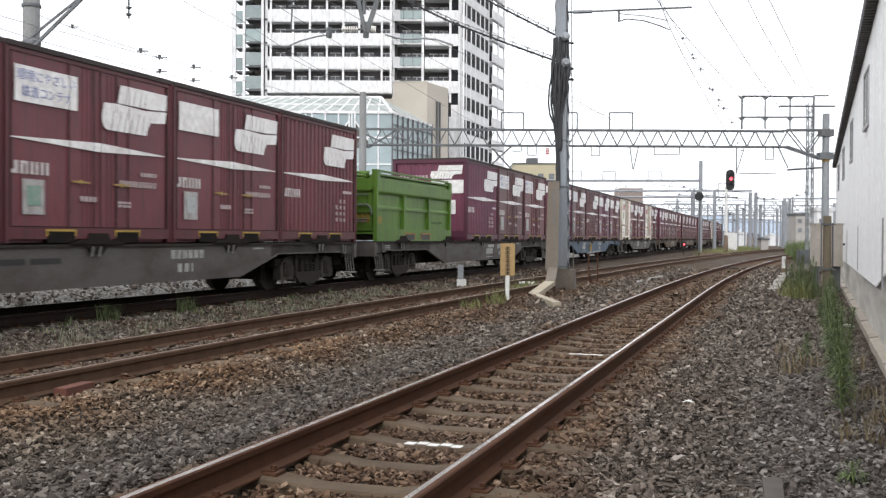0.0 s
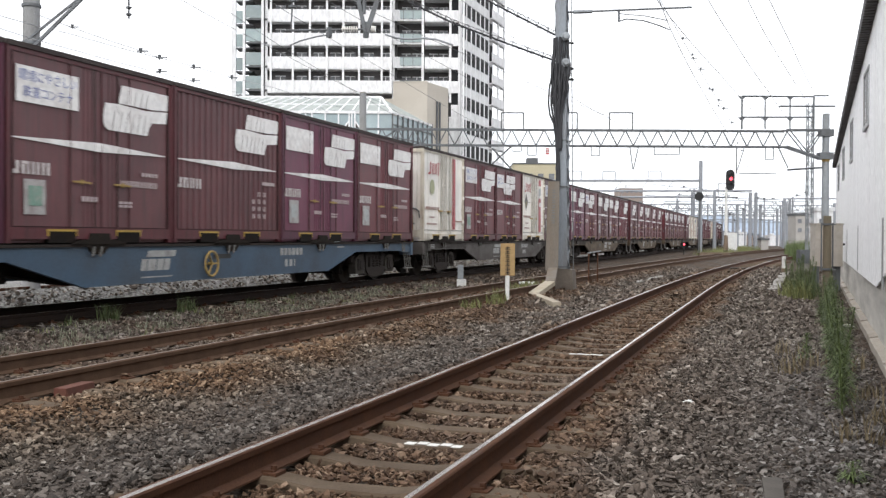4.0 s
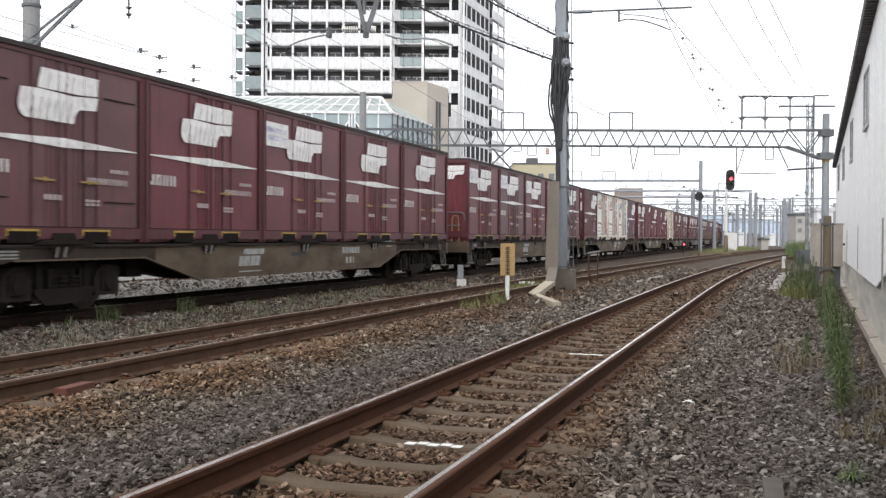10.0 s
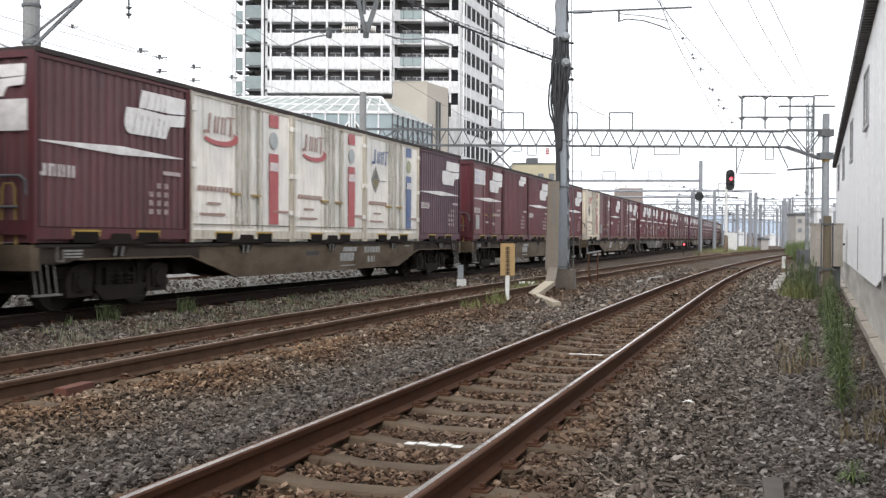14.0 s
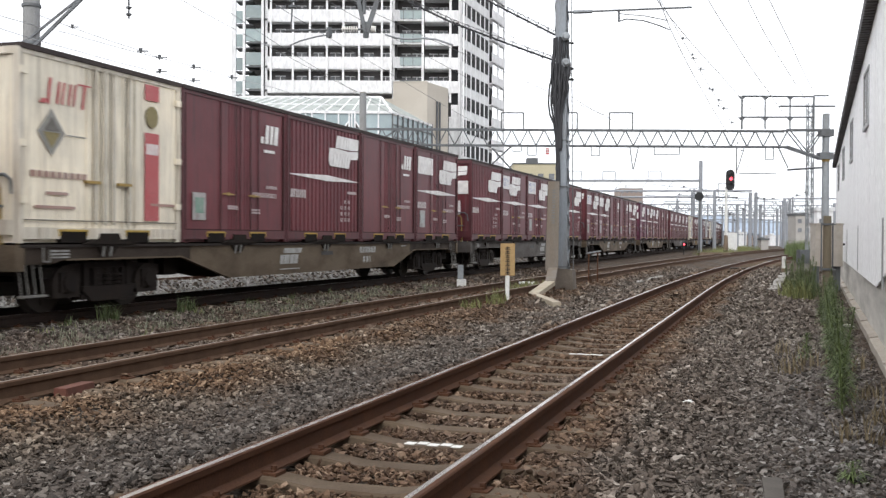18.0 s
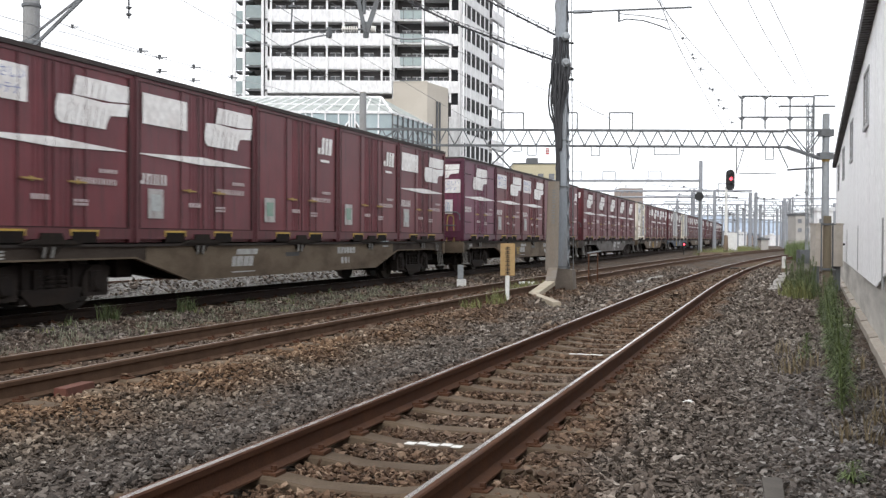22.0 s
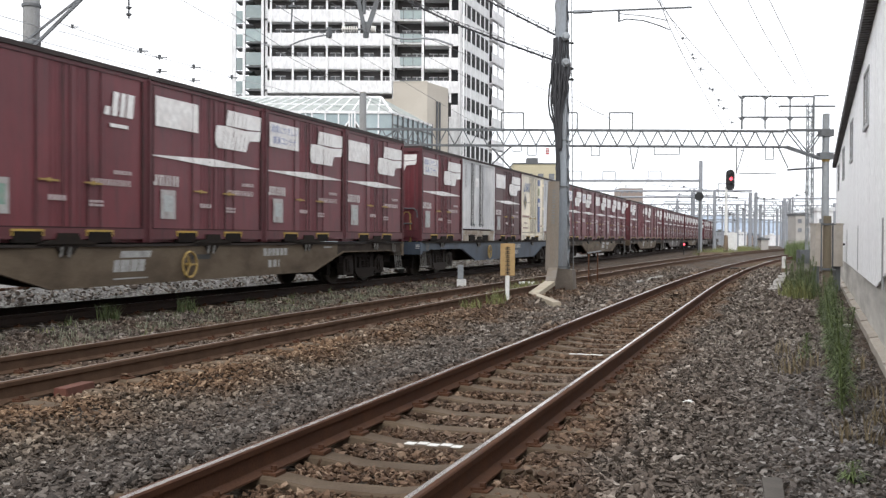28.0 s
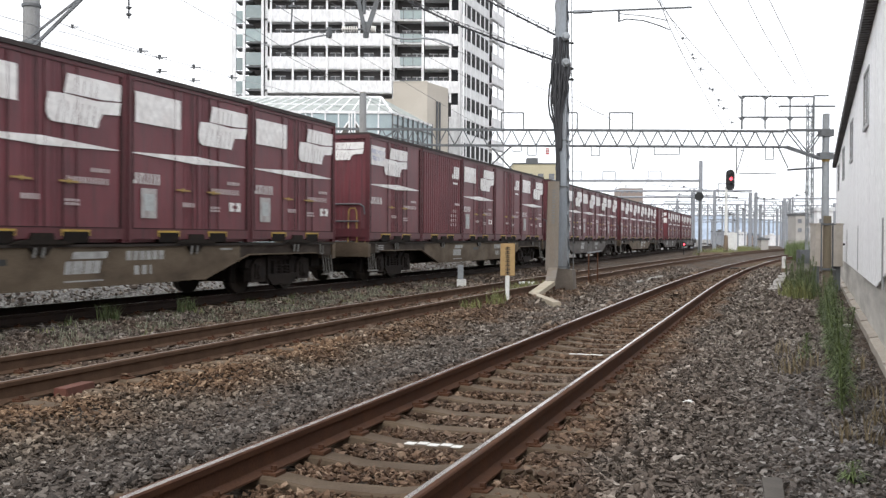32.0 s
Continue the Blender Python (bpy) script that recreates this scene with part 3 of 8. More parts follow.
def operator_mark(u, z, w, h, which):
    """One half of the slanted white mark on the lit side."""
    pts = [(along(u) + w * a + 0.27 * h * (b - 0.35), z + h * b) for a, b in mark_outlines()[which]]
    return Mesh().prism(pts, "x", CW / 2 - 0.012, CW / 2 - 0.006)


def end_mark(which):
    """One half of the slanted white mark on the leading end."""
    y = -CL / 2 + 0.026
    return Mesh().prism([(-0.02 + 1.05 * a + 0.12 * b, 1.86 + 0.40 * b) for a, b in mark_outlines()[which]], "y", y - 0.006, y)


def front_plate(x0, x1, z0, z1, shear=0.0):
    """A thin plate on the leading end."""
    y = -CL / 2 + 0.028
    v = [(x0, y, z0), (x1, y, z0), (x1 + shear, y, z1), (x0 + shear, y, z1)]
    v += [(p[0], p[1] - 0.006, p[2]) for p in v]
    return v, [(0, 1, 2, 3), (7, 6, 5, 4), (0, 4, 5, 1), (1, 5, 6, 2), (2, 6, 7, 3), (3, 7, 4, 0)]


def wedge(u0, u1, z, w0, wm, w1):
    """The long white flash: thin at the ends and thickest before its middle."""
    x = CW / 2 - 0.006
    um = u0 + (u1 - u0) * 0.52
    pts = [(along(u0), z + w0), (along(um), z + wm * 0.55), (along(u1), z + w1), (along(u1), z - w1), (along(um), z - wm * 0.45), (along(u0), z - w0 * 0.3)]
    return Mesh().prism(pts, "x", x - 0.006, x)


def disc(y, z, r, x=CW / 2 - 0.006, n=20):
    return Mesh().prism([(y + r * math.cos(i * math.tau / n), z + r * math.sin(i * math.tau / n)) for i in range(n)], "x", x - 0.006, x + 0.001)


def diamond(y, z, w, h, x):
    return Mesh().prism([(y - w, z), (y, z + h), (y + w, z), (y, z - h)], "x", x - 0.006, x)


def latch_cross(u):
    """A cam lever: a long flat handle with a short catch across it."""
    y, z = along(u), 0.813
    pts = [(-0.19, -0.012), (-0.02, -0.012), (-0.02, -0.03), (0.02, -0.03), (0.02, -0.012), (0.19, -0.018), (0.19, 0.006), (0.02, 0.012), (0.02, 0.03), (-0.02, 0.03), (-0.02, 0.012), (-0.19, 0.012)]
    return Mesh().prism([(y + a, z + b) for a, b in pts], "x", CW / 2 - 0.014, CW / 2 + 0.012)


FRAME, ROOF = container_frame, container_roof
CACHE = {}


def cached(key, make, material):
    if (key, material) not in CACHE:
        CACHE[key, material] = make().data(key.split(":")[0], M[material])
    return CACHE[key, material]


def boxed(key, make, material):
    """As cached(), for the taller boxes of this train."""
    if (key, material, 1) not in CACHE:
        me = make().data(key.split(":")[0], M[material])
        me.transform(Matrix.Diagonal((1, 1, TALL, 1)))
        CACHE[key, material, 1] = me
    return CACHE[key, material, 1]


def container(style, paint, sticker="", front=""):
    """One five-tonne box. style: door, plain, ribbed, badge, badge_ribbed, reefer_red, reefer_blue, reefer_swoosh, silver."""
    base = {"door": "door", "slot": "door", "badge": "door", "ribbed": "ribbed", "small": "ribbed", "badge_ribbed": "ribbed", "silver": "ribbed", "plain": "flatside"}.get(style, "reefer")
    words = {"door": "maroon steel freight container with side doors on a wagon", "slot": "maroon steel freight container with side doors, slotted panels", "plain": "plain maroon steel freight container with a white flash",
             "ribbed": "ribbed maroon steel freight container with end doors", "small": "ribbed maroon freight container with a small white mark", "badge": "plain maroon freight container with a small white badge",
             "badge_ribbed": "ribbed maroon freight container with a small white badge", "silver": "ribbed pale grey freight container on a low grimy base"}.get(style, ("cream" if paint == "cream_box" else "white") + " insulated freight container with a coloured band")
    c = thing("freight_container", words, "container", group="containers on the freight train")
    if base == "flatside":
        base = "door"
    near_mark = style in ("slot", "plain") or sticker == "text"
    part("body", boxed("body:" + (style if style == "silver" else base), lambda: container_body(base, 0.42 if style == "silver" else 0.19), paint), None, c)
    if style == "silver":
        part("pallet", boxed("pallet:", lambda: Mesh().box(-1.16, 1.16, -1.78, 1.78, 0.10, 0.17), "dark"), None, c, "dark low pallet floor")
        part("pallet_beam", boxed("pallet_beam:", lambda: Mesh().box(1.10, 1.222, -1.8, 1.8, 0.19, 0.315), "rust_base"), None, c, "rust-stained pale pallet beam")
        for y in (-1.45, -0.35, 0.35, 1.45):
            part("pallet_foot", boxed("pallet_foot:", lambda: Mesh().box(1.06, 1.215, -0.30, 0.30, 0.0, 0.185), "rust_base"), None, c, at=(0, y, 0))
    part("frame", boxed("frame:%d" % (style == "silver"), (lambda: container_frame(False)) if style == "silver" else FRAME, {"purple": "purple_edge", "grey_purple": "purple_edge", "white_box": "pale_edge", "cream_box": "pale_edge", "silver_box": "silver_box"}.get(paint, "maroon_edge")), None, c)
    if base != "reefer" and style != "silver":
        part("sill_line", boxed("sill_line:", lambda: Mesh().box(CW / 2 - 0.04, CW / 2 - 0.002, along(0.026), along(0.974), 0.199, 0.214), "seam"), None, c, "dark seam over the bottom rail")
        for u in (0.026, 0.965):
            part("post_seam", boxed("post_seam:%s" % u, lambda: Mesh().box(CW / 2 - 0.04, CW / 2 - 0.006, along(u), along(u + 0.009), 0.216, 2.35), "seam"), None, c)
    sheet = part("roof", boxed("roof:", ROOF, "roof"), None, c, "grimy dark roof sheet")
    part("roof_ribs", boxed("roof_ribs:", roof_ribs, "roof"), None, sheet)
    for u in (0.29, 0.69):
        p = part("fork_pocket", boxed("fork_pocket:%s" % u, lambda: fork_pocket(u), "yellow" if style != "silver" else "dark"), None, c, "worn yellow pocket rim")
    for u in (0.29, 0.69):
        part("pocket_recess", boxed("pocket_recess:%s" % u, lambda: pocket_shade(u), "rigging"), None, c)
    if style in ("door", "slot", "plain", "badge"):
        part("latch", boxed("latch:a", lambda: latch_cross(0.40), "rail_yellow"), None, c)
        part("latch", boxed("latch:b", lambda: latch_cross(0.65), "rail_yellow"), None, c)
        for u in (0.335, 0.476, 0.617):
            part("door_gap", boxed("door_gap:%s" % u, lambda: plates((u, u + 0.004, 0.218, 2.35)), "dark"), None, c)
    if base == "door":
        for u in (0.335, 0.522, 0.700):
            part("lock_rod", boxed("lock_rod:%s" % u, lambda: Mesh().cyl((CW / 2 - 0.014, along(u), 0.16), (CW / 2 - 0.014, along(u), 2.36), 0.011, 6), "grime_rod"), None, c)
    if style == "silver":
        part("door_panel", boxed("door_panel:", lambda: plates_at(CW / 2 - 0.035, (0.04, 0.545, 0.46, 2.33)), "silver_box"), None, c, "flat grey door panel")
        part("patch", boxed("patch:", lambda: plates_at(CW / 2 - 0.027, (0.40, 0.50, 1.66, 1.92)), "decal"), None, c, "pale worn sticker")
        for k in range(6):
            part("number_bar", boxed("number_bar:s", lambda: plates_at(CW / 2 - 0.027, (0.11, 0.125, 1.60, 1.68)), "dim_dark"), None, c, at=(0, 0.0, 0.12 * k))
            part("number_bar", boxed("number_bar:t", lambda: plates_at(CW / 2 - 0.012, (0.635, 0.65, 1.30, 1.38)), "dim_dark"), None, c, at=(0, 0.0, 0.12 * k))
        for u in (0.30, 0.555):
            part("door_gap", boxed("door_gap:s%s" % u, lambda: plates_at(CW / 2 - 0.03, (u, u + 0.01, 0.46, 2.36)), "dark"), None, c)
        for u in (0.27, 0.335, 0.52, 0.60):
            part("lock_rod", boxed("lock_rod:s%s" % u, lambda: Mesh().cyl((CW / 2 - 0.012, along(u), 0.40), (CW / 2 - 0.012, along(u), 2.36), 0.016, 6), "silver_rod"), None, c)
            part("rod_catch", boxed("rod_catch:s%s" % u, lambda: Mesh().box(CW / 2 - 0.03, CW / 2 + 0.015, along(u) - 0.05, along(u) + 0.05, 0.44, 0.52), "galv_dark"), None, c)
    if style == "slot":
        part("vent_slot", boxed("vent_slot:", lambda: plates((0.05, 0.22, 1.98, 2.0), (0.05, 0.22, 0.55, 0.57), (0.74, 0.94, 1.98, 2.0), (0.74, 0.94, 0.55, 0.57)), "dark"), None, c)
    if style in ("door", "slot", "plain", "ribbed"):
        mu = 0.27 if near_mark else 0.53
        for h in (0, 1):
            part("mark", boxed("mark:%s%d" % (mu, h), lambda: operator_mark(mu, 1.57, 1.62, 0.66, h), "decal"), None, c, "slanted white painted mark")
        part("flash", boxed("flash:", lambda: wedge(0.03, 0.95, 1.30, 0.01, 0.125, 0.006), "decal"), None, c, "long white tapered flash")
    if style == "small":
        for h in (0, 1):
            part("mark", boxed("mark:small%d" % h, lambda: operator_mark(0.60, 1.96, 1.1, 0.34, h), "decal"), None, c, "slanted white painted mark")
    if style in ("badge", "badge_ribbed"):
        part("badge", boxed("badge:", lambda: plates((0.72, 0.75, 1.78, 1.90, 0.02), (0.765, 0.80, 1.78, 2.12, 0.05), (0.815, 0.845, 1.78, 2.12, 0.05), (0.858, 0.90, 1.78, 2.12, 0.05), (0.755, 0.87, 1.62, 1.67)), "decal"), None, c, "small white painted badge")
    if style in ("door", "slot", "plain", "ribbed", "badge", "badge_ribbed", "small"):
        if style in ("ribbed", "small", "badge_ribbed"):
            part("marking", boxed("marking:columns", lambda: plates(*[(0.70 + 0.055 * i + o, 0.708 + 0.055 * i + o, 0.42 + 0.13 * j, 0.50 + 0.13 * j) for i in range(3) for j in range(4 if i else 3) for o in (0, 0.016)], (0.80, 0.93, 1.02, 1.08)), "decal_dim"), None, c)
        else:
            part("marking", boxed("marking:row", lambda: plates(*[(0.64 + 0.032 * i + o, 0.648 + 0.032 * i + o, 0.80, 0.885) for i in range(8) for o in (0, 0.015)], *[(0.78 + 0.024 * i, 0.796 + 0.024 * i, 0.965, 1.02) for i in range(5)], *[(0.40 + 0.025 * i, 0.417 + 0.025 * i, 0.555, 0.625) for i in range(4)], *[(0.63 + 0.03 * i, 0.652 + 0.03 * i, 0.50 + 0.05 * j, 0.535 + 0.05 * j) for i in range(3) for j in range(2)]), "decal_dim"), None, c)
        if style not in ("badge", "badge_ribbed", "small"):
            part("owner_mark", boxed("owner_mark:", lambda: plates((0.035, 0.049, 0.86, 0.91), (0.05, 0.066, 0.86, 1.02), (0.078, 0.118, 0.985, 1.02), (0.078, 0.094, 0.86, 0.98), (0.105, 0.118, 0.86, 0.98), (0.130, 0.144, 0.86, 1.02), (0.155, 0.168, 0.86, 1.02), (0.182, 0.196, 0.86, 1.02), (0.208, 0.222, 0.86, 1.02)), "owner_white"), None, c)
    if style in ("door", "badge") and sticker:
        if "tag" in sticker:
            part("tag", boxed("tag:", lambda: plates((0.09, 0.20, 0.36, 0.80)), "tag"), None, c, "silvery notice sheet")
            part("tag_print", boxed("tag_print:", lambda: plates_at(CW / 2 - 0.005, (0.11, 0.18, 0.47, 0.72)), "decal_green" if "green" in sticker else "tag_pale"), None, c)
        if "plain" in sticker or "text" in sticker:
            part("sticker", boxed("sticker:%d" % near_mark, lambda: plates((0.03, 0.28, 1.76, 2.20) if near_mark else (0.05, 0.38, 1.75, 2.20)), "decal"), None, c, "white rectangular sticker" + (" with a blue printed slogan" if "text" in sticker else ""))
        if "text" in sticker:
            part("slogan", SLOGAN_SMALL if near_mark else SLOGAN, None, c)
        if "cross" in sticker:
            part("marking", boxed("marking:cross", lambda: plates((0.80, 0.845, 0.52, 0.57), (0.86, 0.905, 0.52, 0.57), (0.80, 0.845, 0.62, 0.67), (0.86, 0.905, 0.62, 0.67), (0.80, 0.83, 0.57, 0.62), (0.875, 0.905, 0.57, 0.62)), "decal"), None, c)
    if front:
        for h in (0, 1):
            part("end_mark", boxed("end_mark:%d" % h, lambda: end_mark(h), "decal"), None, c, "slanted white mark on the end")
        if "white" in front or "text" in front:
            part("end_sticker", boxed("end_sticker:", lambda: Mesh().add(*front_plate(0.05, 1.1, 1.42, 1.82)), "decal"), None, c)
        if "text" in front:
            part("end_slogan", SLOGAN_END, None, c)
        if "emblem" in front:
            for k in range(8):
                part("number_bar", boxed("number_bar:", lambda: Mesh().add(*front_plate(-0.035, 0.035, 1.86, 1.97)), "decal_dim"), None, c, at=(-0.95 + 0.11 * k + (0.07 if k > 2 else 0), 0, 0))
            part("end_tag", boxed("end_tag:", lambda: Mesh().add(*front_plate(0.42, 0.85, 0.80, 1.22)), "decal"), None, c)
            part("end_print", boxed("end_print:", lambda: Mesh().add(*[front_plate(0.50, 0.77, 0.86, 1.16)][0]), "emblem_blue"), None, c)
    if base == "reefer":
        band = "blue_print" if "blue" in style else "red_print"
        for u in (0.405, 0.452, 0.51, 0.61):
            part("door_gap", boxed("door_gap:r%s" % u, lambda: plates((u, u + 0.0035, 0.30, 2.36)), "reefer_gap"), None, c)
        for u in (0.42, 0.475, 0.53, 0.63):
            part("lock_bar", boxed("lock_bar:%s" % u, lambda: Mesh().cyl((CW / 2 + 0.004, along(u), 0.25), (CW / 2 + 0.004, along(u), 2.38), 0.017, 6), "reefer_rod"), None, c, "upright door bar")
        for u in (0.40, 0.60):
            part("latch", boxed("latch:r%s" % u, lambda: Mesh().box(CW / 2 - 0.03, CW / 2 + 0.02, along(u) - 0.16, along(u) + 0.16, 0.80, 0.84), "rail_yellow"), None, c)
        for z in (0.5, 1.2, 2.1):
            for u in (0.02, 0.98):
                part("hinge", boxed("hinge:%s%s" % (u, z), lambda: Mesh().box(CW / 2 - 0.03, CW / 2 + 0.022, along(u) - 0.07, along(u) + 0.07, z, z + 0.09), paint), None, c)
        part("skirt_line", boxed("skirt_line:", lambda: Mesh().box(CW / 2 - 0.01, CW / 2 + 0.002, along(0.03), along(0.97), 0.285, 0.30), "reefer_gap"), None, c)
        if "disc" in style:
            part("band", boxed("band:stripes", lambda: plates((0.70, 0.712, 0.32, 2.33), (0.725, 0.775, 0.32, 2.33)), band), None, c, "thin red upright stripes")
        else:
            part("band", boxed("band:", lambda: plates((0.74, 0.84, 0.32, 1.62), (0.74, 0.84, 2.10, 2.33)), band), None, c, "coloured upright band")
            part("band_text", boxed("band_text:", lambda: plates_at(CW / 2 - 0.004, *[(0.748 + 0.022 * i, 0.763 + 0.022 * i, 1.30, 1.46) for i in range(4)]), "decal"), None, c)
        part("band_mark", boxed("band_mark:%d" % ("disc" in style), lambda: disc(along(0.20 if "disc" in style else 0.79), 1.45 if "disc" in style else 1.86, 0.20 if "disc" in style else 0.16), "disc_green" if "blue" in style or "disc" in style else ("olive_print" if paint == "cream_box" else "tag_pale")), None, c)
        tint = "blue_print" if "blue" in style else ("dim_print" if "swoosh" in style else band)
        for k, (u, z0, z1, w) in enumerate(((0.105, 1.78, 1.84, 0.03), (0.145, 1.78, 2.12, 0.013), (0.195, 1.80, 2.09, 0.010), (0.222, 1.80, 2.09, 0.010), (0.258, 1.80, 2.09, 0.010), (0.285, 1.80, 2.09, 0.010), (0.335, 1.78, 2.10, 0.013))):
            part("initial_stroke", boxed("initial_stroke:%d" % k, lambda: plates((u, u + w, z0, z1, 0.05)), tint), None, c, "thin coloured stroke of the painted initials")
        part("initial_bar", boxed("initial_bar:", lambda: plates((0.315, 0.39, 2.095, 2.115)), tint), None, c)
        if "swoosh" in style:
            part("swoosh", boxed("swoosh:", lambda: swoosh(), "red_print"), None, c)
        elif "disc" not in style:
            part("diamond", boxed("diamond:", lambda: diamond(along(0.17), 1.42, 0.27, 0.30, CW / 2 - 0.008), "diamond_grey"), None, c, "grey diamond emblem with dark and olive core")
            part("emblem_top", boxed("emblem_top:", lambda: Mesh().prism([(along(0.17) - 0.15, 1.44), (along(0.17), 1.62), (along(0.17) + 0.15, 1.44)], "x", CW / 2 - 0.010, CW / 2 - 0.003), "dark_print"), None, c)
            part("emblem_base", boxed("emblem_base:", lambda: Mesh().prism([(along(0.17) - 0.17, 1.42), (along(0.17) + 0.17, 1.42), (along(0.17), 1.22)], "x", CW / 2 - 0.010, CW / 2 - 0.003), "olive_print"), None, c)
            part("emblem_line", boxed("emblem_line:", lambda: plates((0.25, 0.36, 1.40, 1.415)), "diamond_grey"), None, c)
        part("marking", boxed("marking:reefer", lambda: plates(*[(0.06 + 0.035 * i, 0.085 + 0.035 * i, 0.84, 0.92) for i in range(9)], (0.14, 0.26, 0.62, 0.66), (0.08, 0.30, 0.44, 0.48), (0.78, 0.97, 0.54, 0.58)), "dim_print"), None, c)
    return c


def plates_at(x, *rows):
    mb = Mesh()
    for r in rows:
        mb.add(*flat(*r[:4], x=x))
    return mb


def swoosh():
    """A crescent, thin at its tail and fat at its rising end."""
    c, n = along(0.26), 16
    out = [(c + 0.60 * math.cos(-2.75 + 3.0 * i / n), 1.76 + 0.16 * math.sin(-2.75 + 3.0 * i / n)) for i in range(n + 1)]
    back = [(c - 0.06 + 0.52 * math.cos(0.45 - 3.2 * i / n), 1.80 + 0.12 * math.sin(0.45 - 3.2 * i / n)) for i in range(n + 1)]
    return Mesh().prism(out + back[:-1], "x", CW / 2 - 0.012, CW / 2 - 0.004)


M["reefer_gap"] = surface("grimy_door_seal", (0.13, 0.115, 0.09), 0.85, stain=(0.30, 0.26, 0.20), amount=0.7, scale=4)
M["reefer_rod"] = surface("stained_pale_bar", (0.62, 0.59, 0.52), 0.6, stain=(0.30, 0.25, 0.17), amount=0.8, scale=2.5)
M["diamond_grey"] = surface("grey_emblem_print", (0.24, 0.235, 0.22), 0.6, amount=0.4, stain=(0.34, 0.32, 0.27), scale=5, bump=0.02)
M["olive_print"] = surface("olive_emblem_print", (0.22, 0.18, 0.075), 0.6, amount=0.3, stain=(0.34, 0.30, 0.18), scale=5, bump=0.02)
M["seam"] = surface("grimy_dark_seam", (0.040, 0.020, 0.021), 0.85, stain=(0.070, 0.034, 0.032), amount=0.7, scale=3, spec=0.15)
M["roof"] = surface("grimy_container_roof", (0.030, 0.020, 0.019), 0.85, stain=(0.085, 0.070, 0.062), amount=0.6, scale=1.5)
M["tag"] = surface("silvery_notice_sheet", (0.40, 0.385, 0.375), 0.5, stain=(0.24, 0.19, 0.18), amount=0.8, scale=6, bump=0.03)
M["tag_pale"] = surface("pale_blue_print", (0.42, 0.45, 0.45), 0.5, stain=(0.28, 0.27, 0.27), amount=0.7, scale=9, bump=0.02)
M["dim_print"] = surface("faded_red_brown_print", (0.36, 0.22, 0.18), 0.6, amount=0.3, bump=0.02)


def slogan_mesh(size, place):
    """Two lines of blue lettering on a sticker."""
    cu = bpy.data.curves.new("slogan", "FONT")
    cu.body = "\u74b0\u5883\u306b\u3084\u3055\u3057\u3044\n\u9244\u9053\u30b3\u30f3\u30c6\u30ca"
    cu.size, cu.space_line, cu.resolution_u, cu.align_x, cu.align_y = size, 1.25, 2, "CENTER", "CENTER"
    ob = new("slogan", cu)
    me = bpy.data.meshes.new_from_object(ob.evaluated_get(bpy.context.evaluated_depsgraph_get()))
    bpy.data.objects.remove(ob)
    me.transform(place)
    me.materials.clear()
    me.materials.append(M["decal_blue"])
    return me


SLOGAN = slogan_mesh(0.165, pose(CW / 2 + 0.001, along(0.215), 1.975 * TALL, 90, 0, 90))
SLOGAN_SMALL = slogan_mesh(0.125, pose(CW / 2 + 0.001, along(0.155), 1.98 * TALL, 90, 0, 90))
SLOGAN_END = slogan_mesh(0.14, pose(0.575, -CL / 2 + 0.016, 1.62 * TALL, 90, 0, 0))


# ---- flat wagons (local origin on the rail top under the middle) ----
SILL_END = [(5.3, 0.678), (5.6, 0.755), (8.45, 0.755), (8.75, 0.70), (9.35, 0.70), (9.35, 0.94), (5.3, 0.94)]


def sill_belly():
    return [(-5.3, 0.678), (-4.05, 0.36), (4.05, 0.36), (5.3, 0.678), (5.3, 0.94), (-5.3, 0.94)]


def wheelset():
    mb = Mesh().cyl((-0.8, 0, 0), (0.8, 0, 0), 0.075, 8)
    for s in (-1, 1):
        x = s * 0.565
        mb.cyl((x - 0.065, 0, 0), (x + 0.065, 0, 0), 0.43, 24)
        mb.cyl((x - s * 0.075, 0, 0), (x - s * 0.045, 0, 0), 0.455, 24)
        mb.cyl((x + s * 0.066, 0, 0), (x + s * 0.09, 0, 0), 0.16, 12)
        for i in range(6):
            a = i * math.tau / 6
            mb.cyl((x + s * 0.066, 0.28 * math.cos(a), 0.28 * math.sin(a)), (x + s * 0.074, 0.28 * math.cos(a), 0.28 * math.sin(a)), 0.05, 8)
    return mb


def rigging():
    """Levers, rods and boxes between the wheels."""
    mb = Mesh().box(-0.48, 0.48, -0.60, 0.60, 0.20, 0.56).box(-0.30, 0.30, -1.75, 1.75, 0.42, 0.60)
    for x in (-0.72, 0.72):
        for k in (-1.5, -0.4, 0.4, 1.5):
            mb.bar((x, k, 0.22), (x, k * 0.96, 0.72), 0.10, 0.16)
        mb.bar((x, -1.6, 0.62), (x, 1.6, 0.62), 0.05)
    return mb.box(-0.9, 0.9, 1.62, 2.0, 0.45, 0.74).cyl((-0.8, -1.75, 0.6), (0.8, -1.75, 0.6), 0.05, 8)


def spring_plank(s):
    return Mesh().box(s * 0.84, s * 1.02, -0.62, 0.62, 0.17, 0.25).box(s * 0.86, s * 1.05, -0.36, -0.30, 0.2, 0.62).box(s * 0.86, s * 1.05, 0.30, 0.36, 0.2, 0.62)


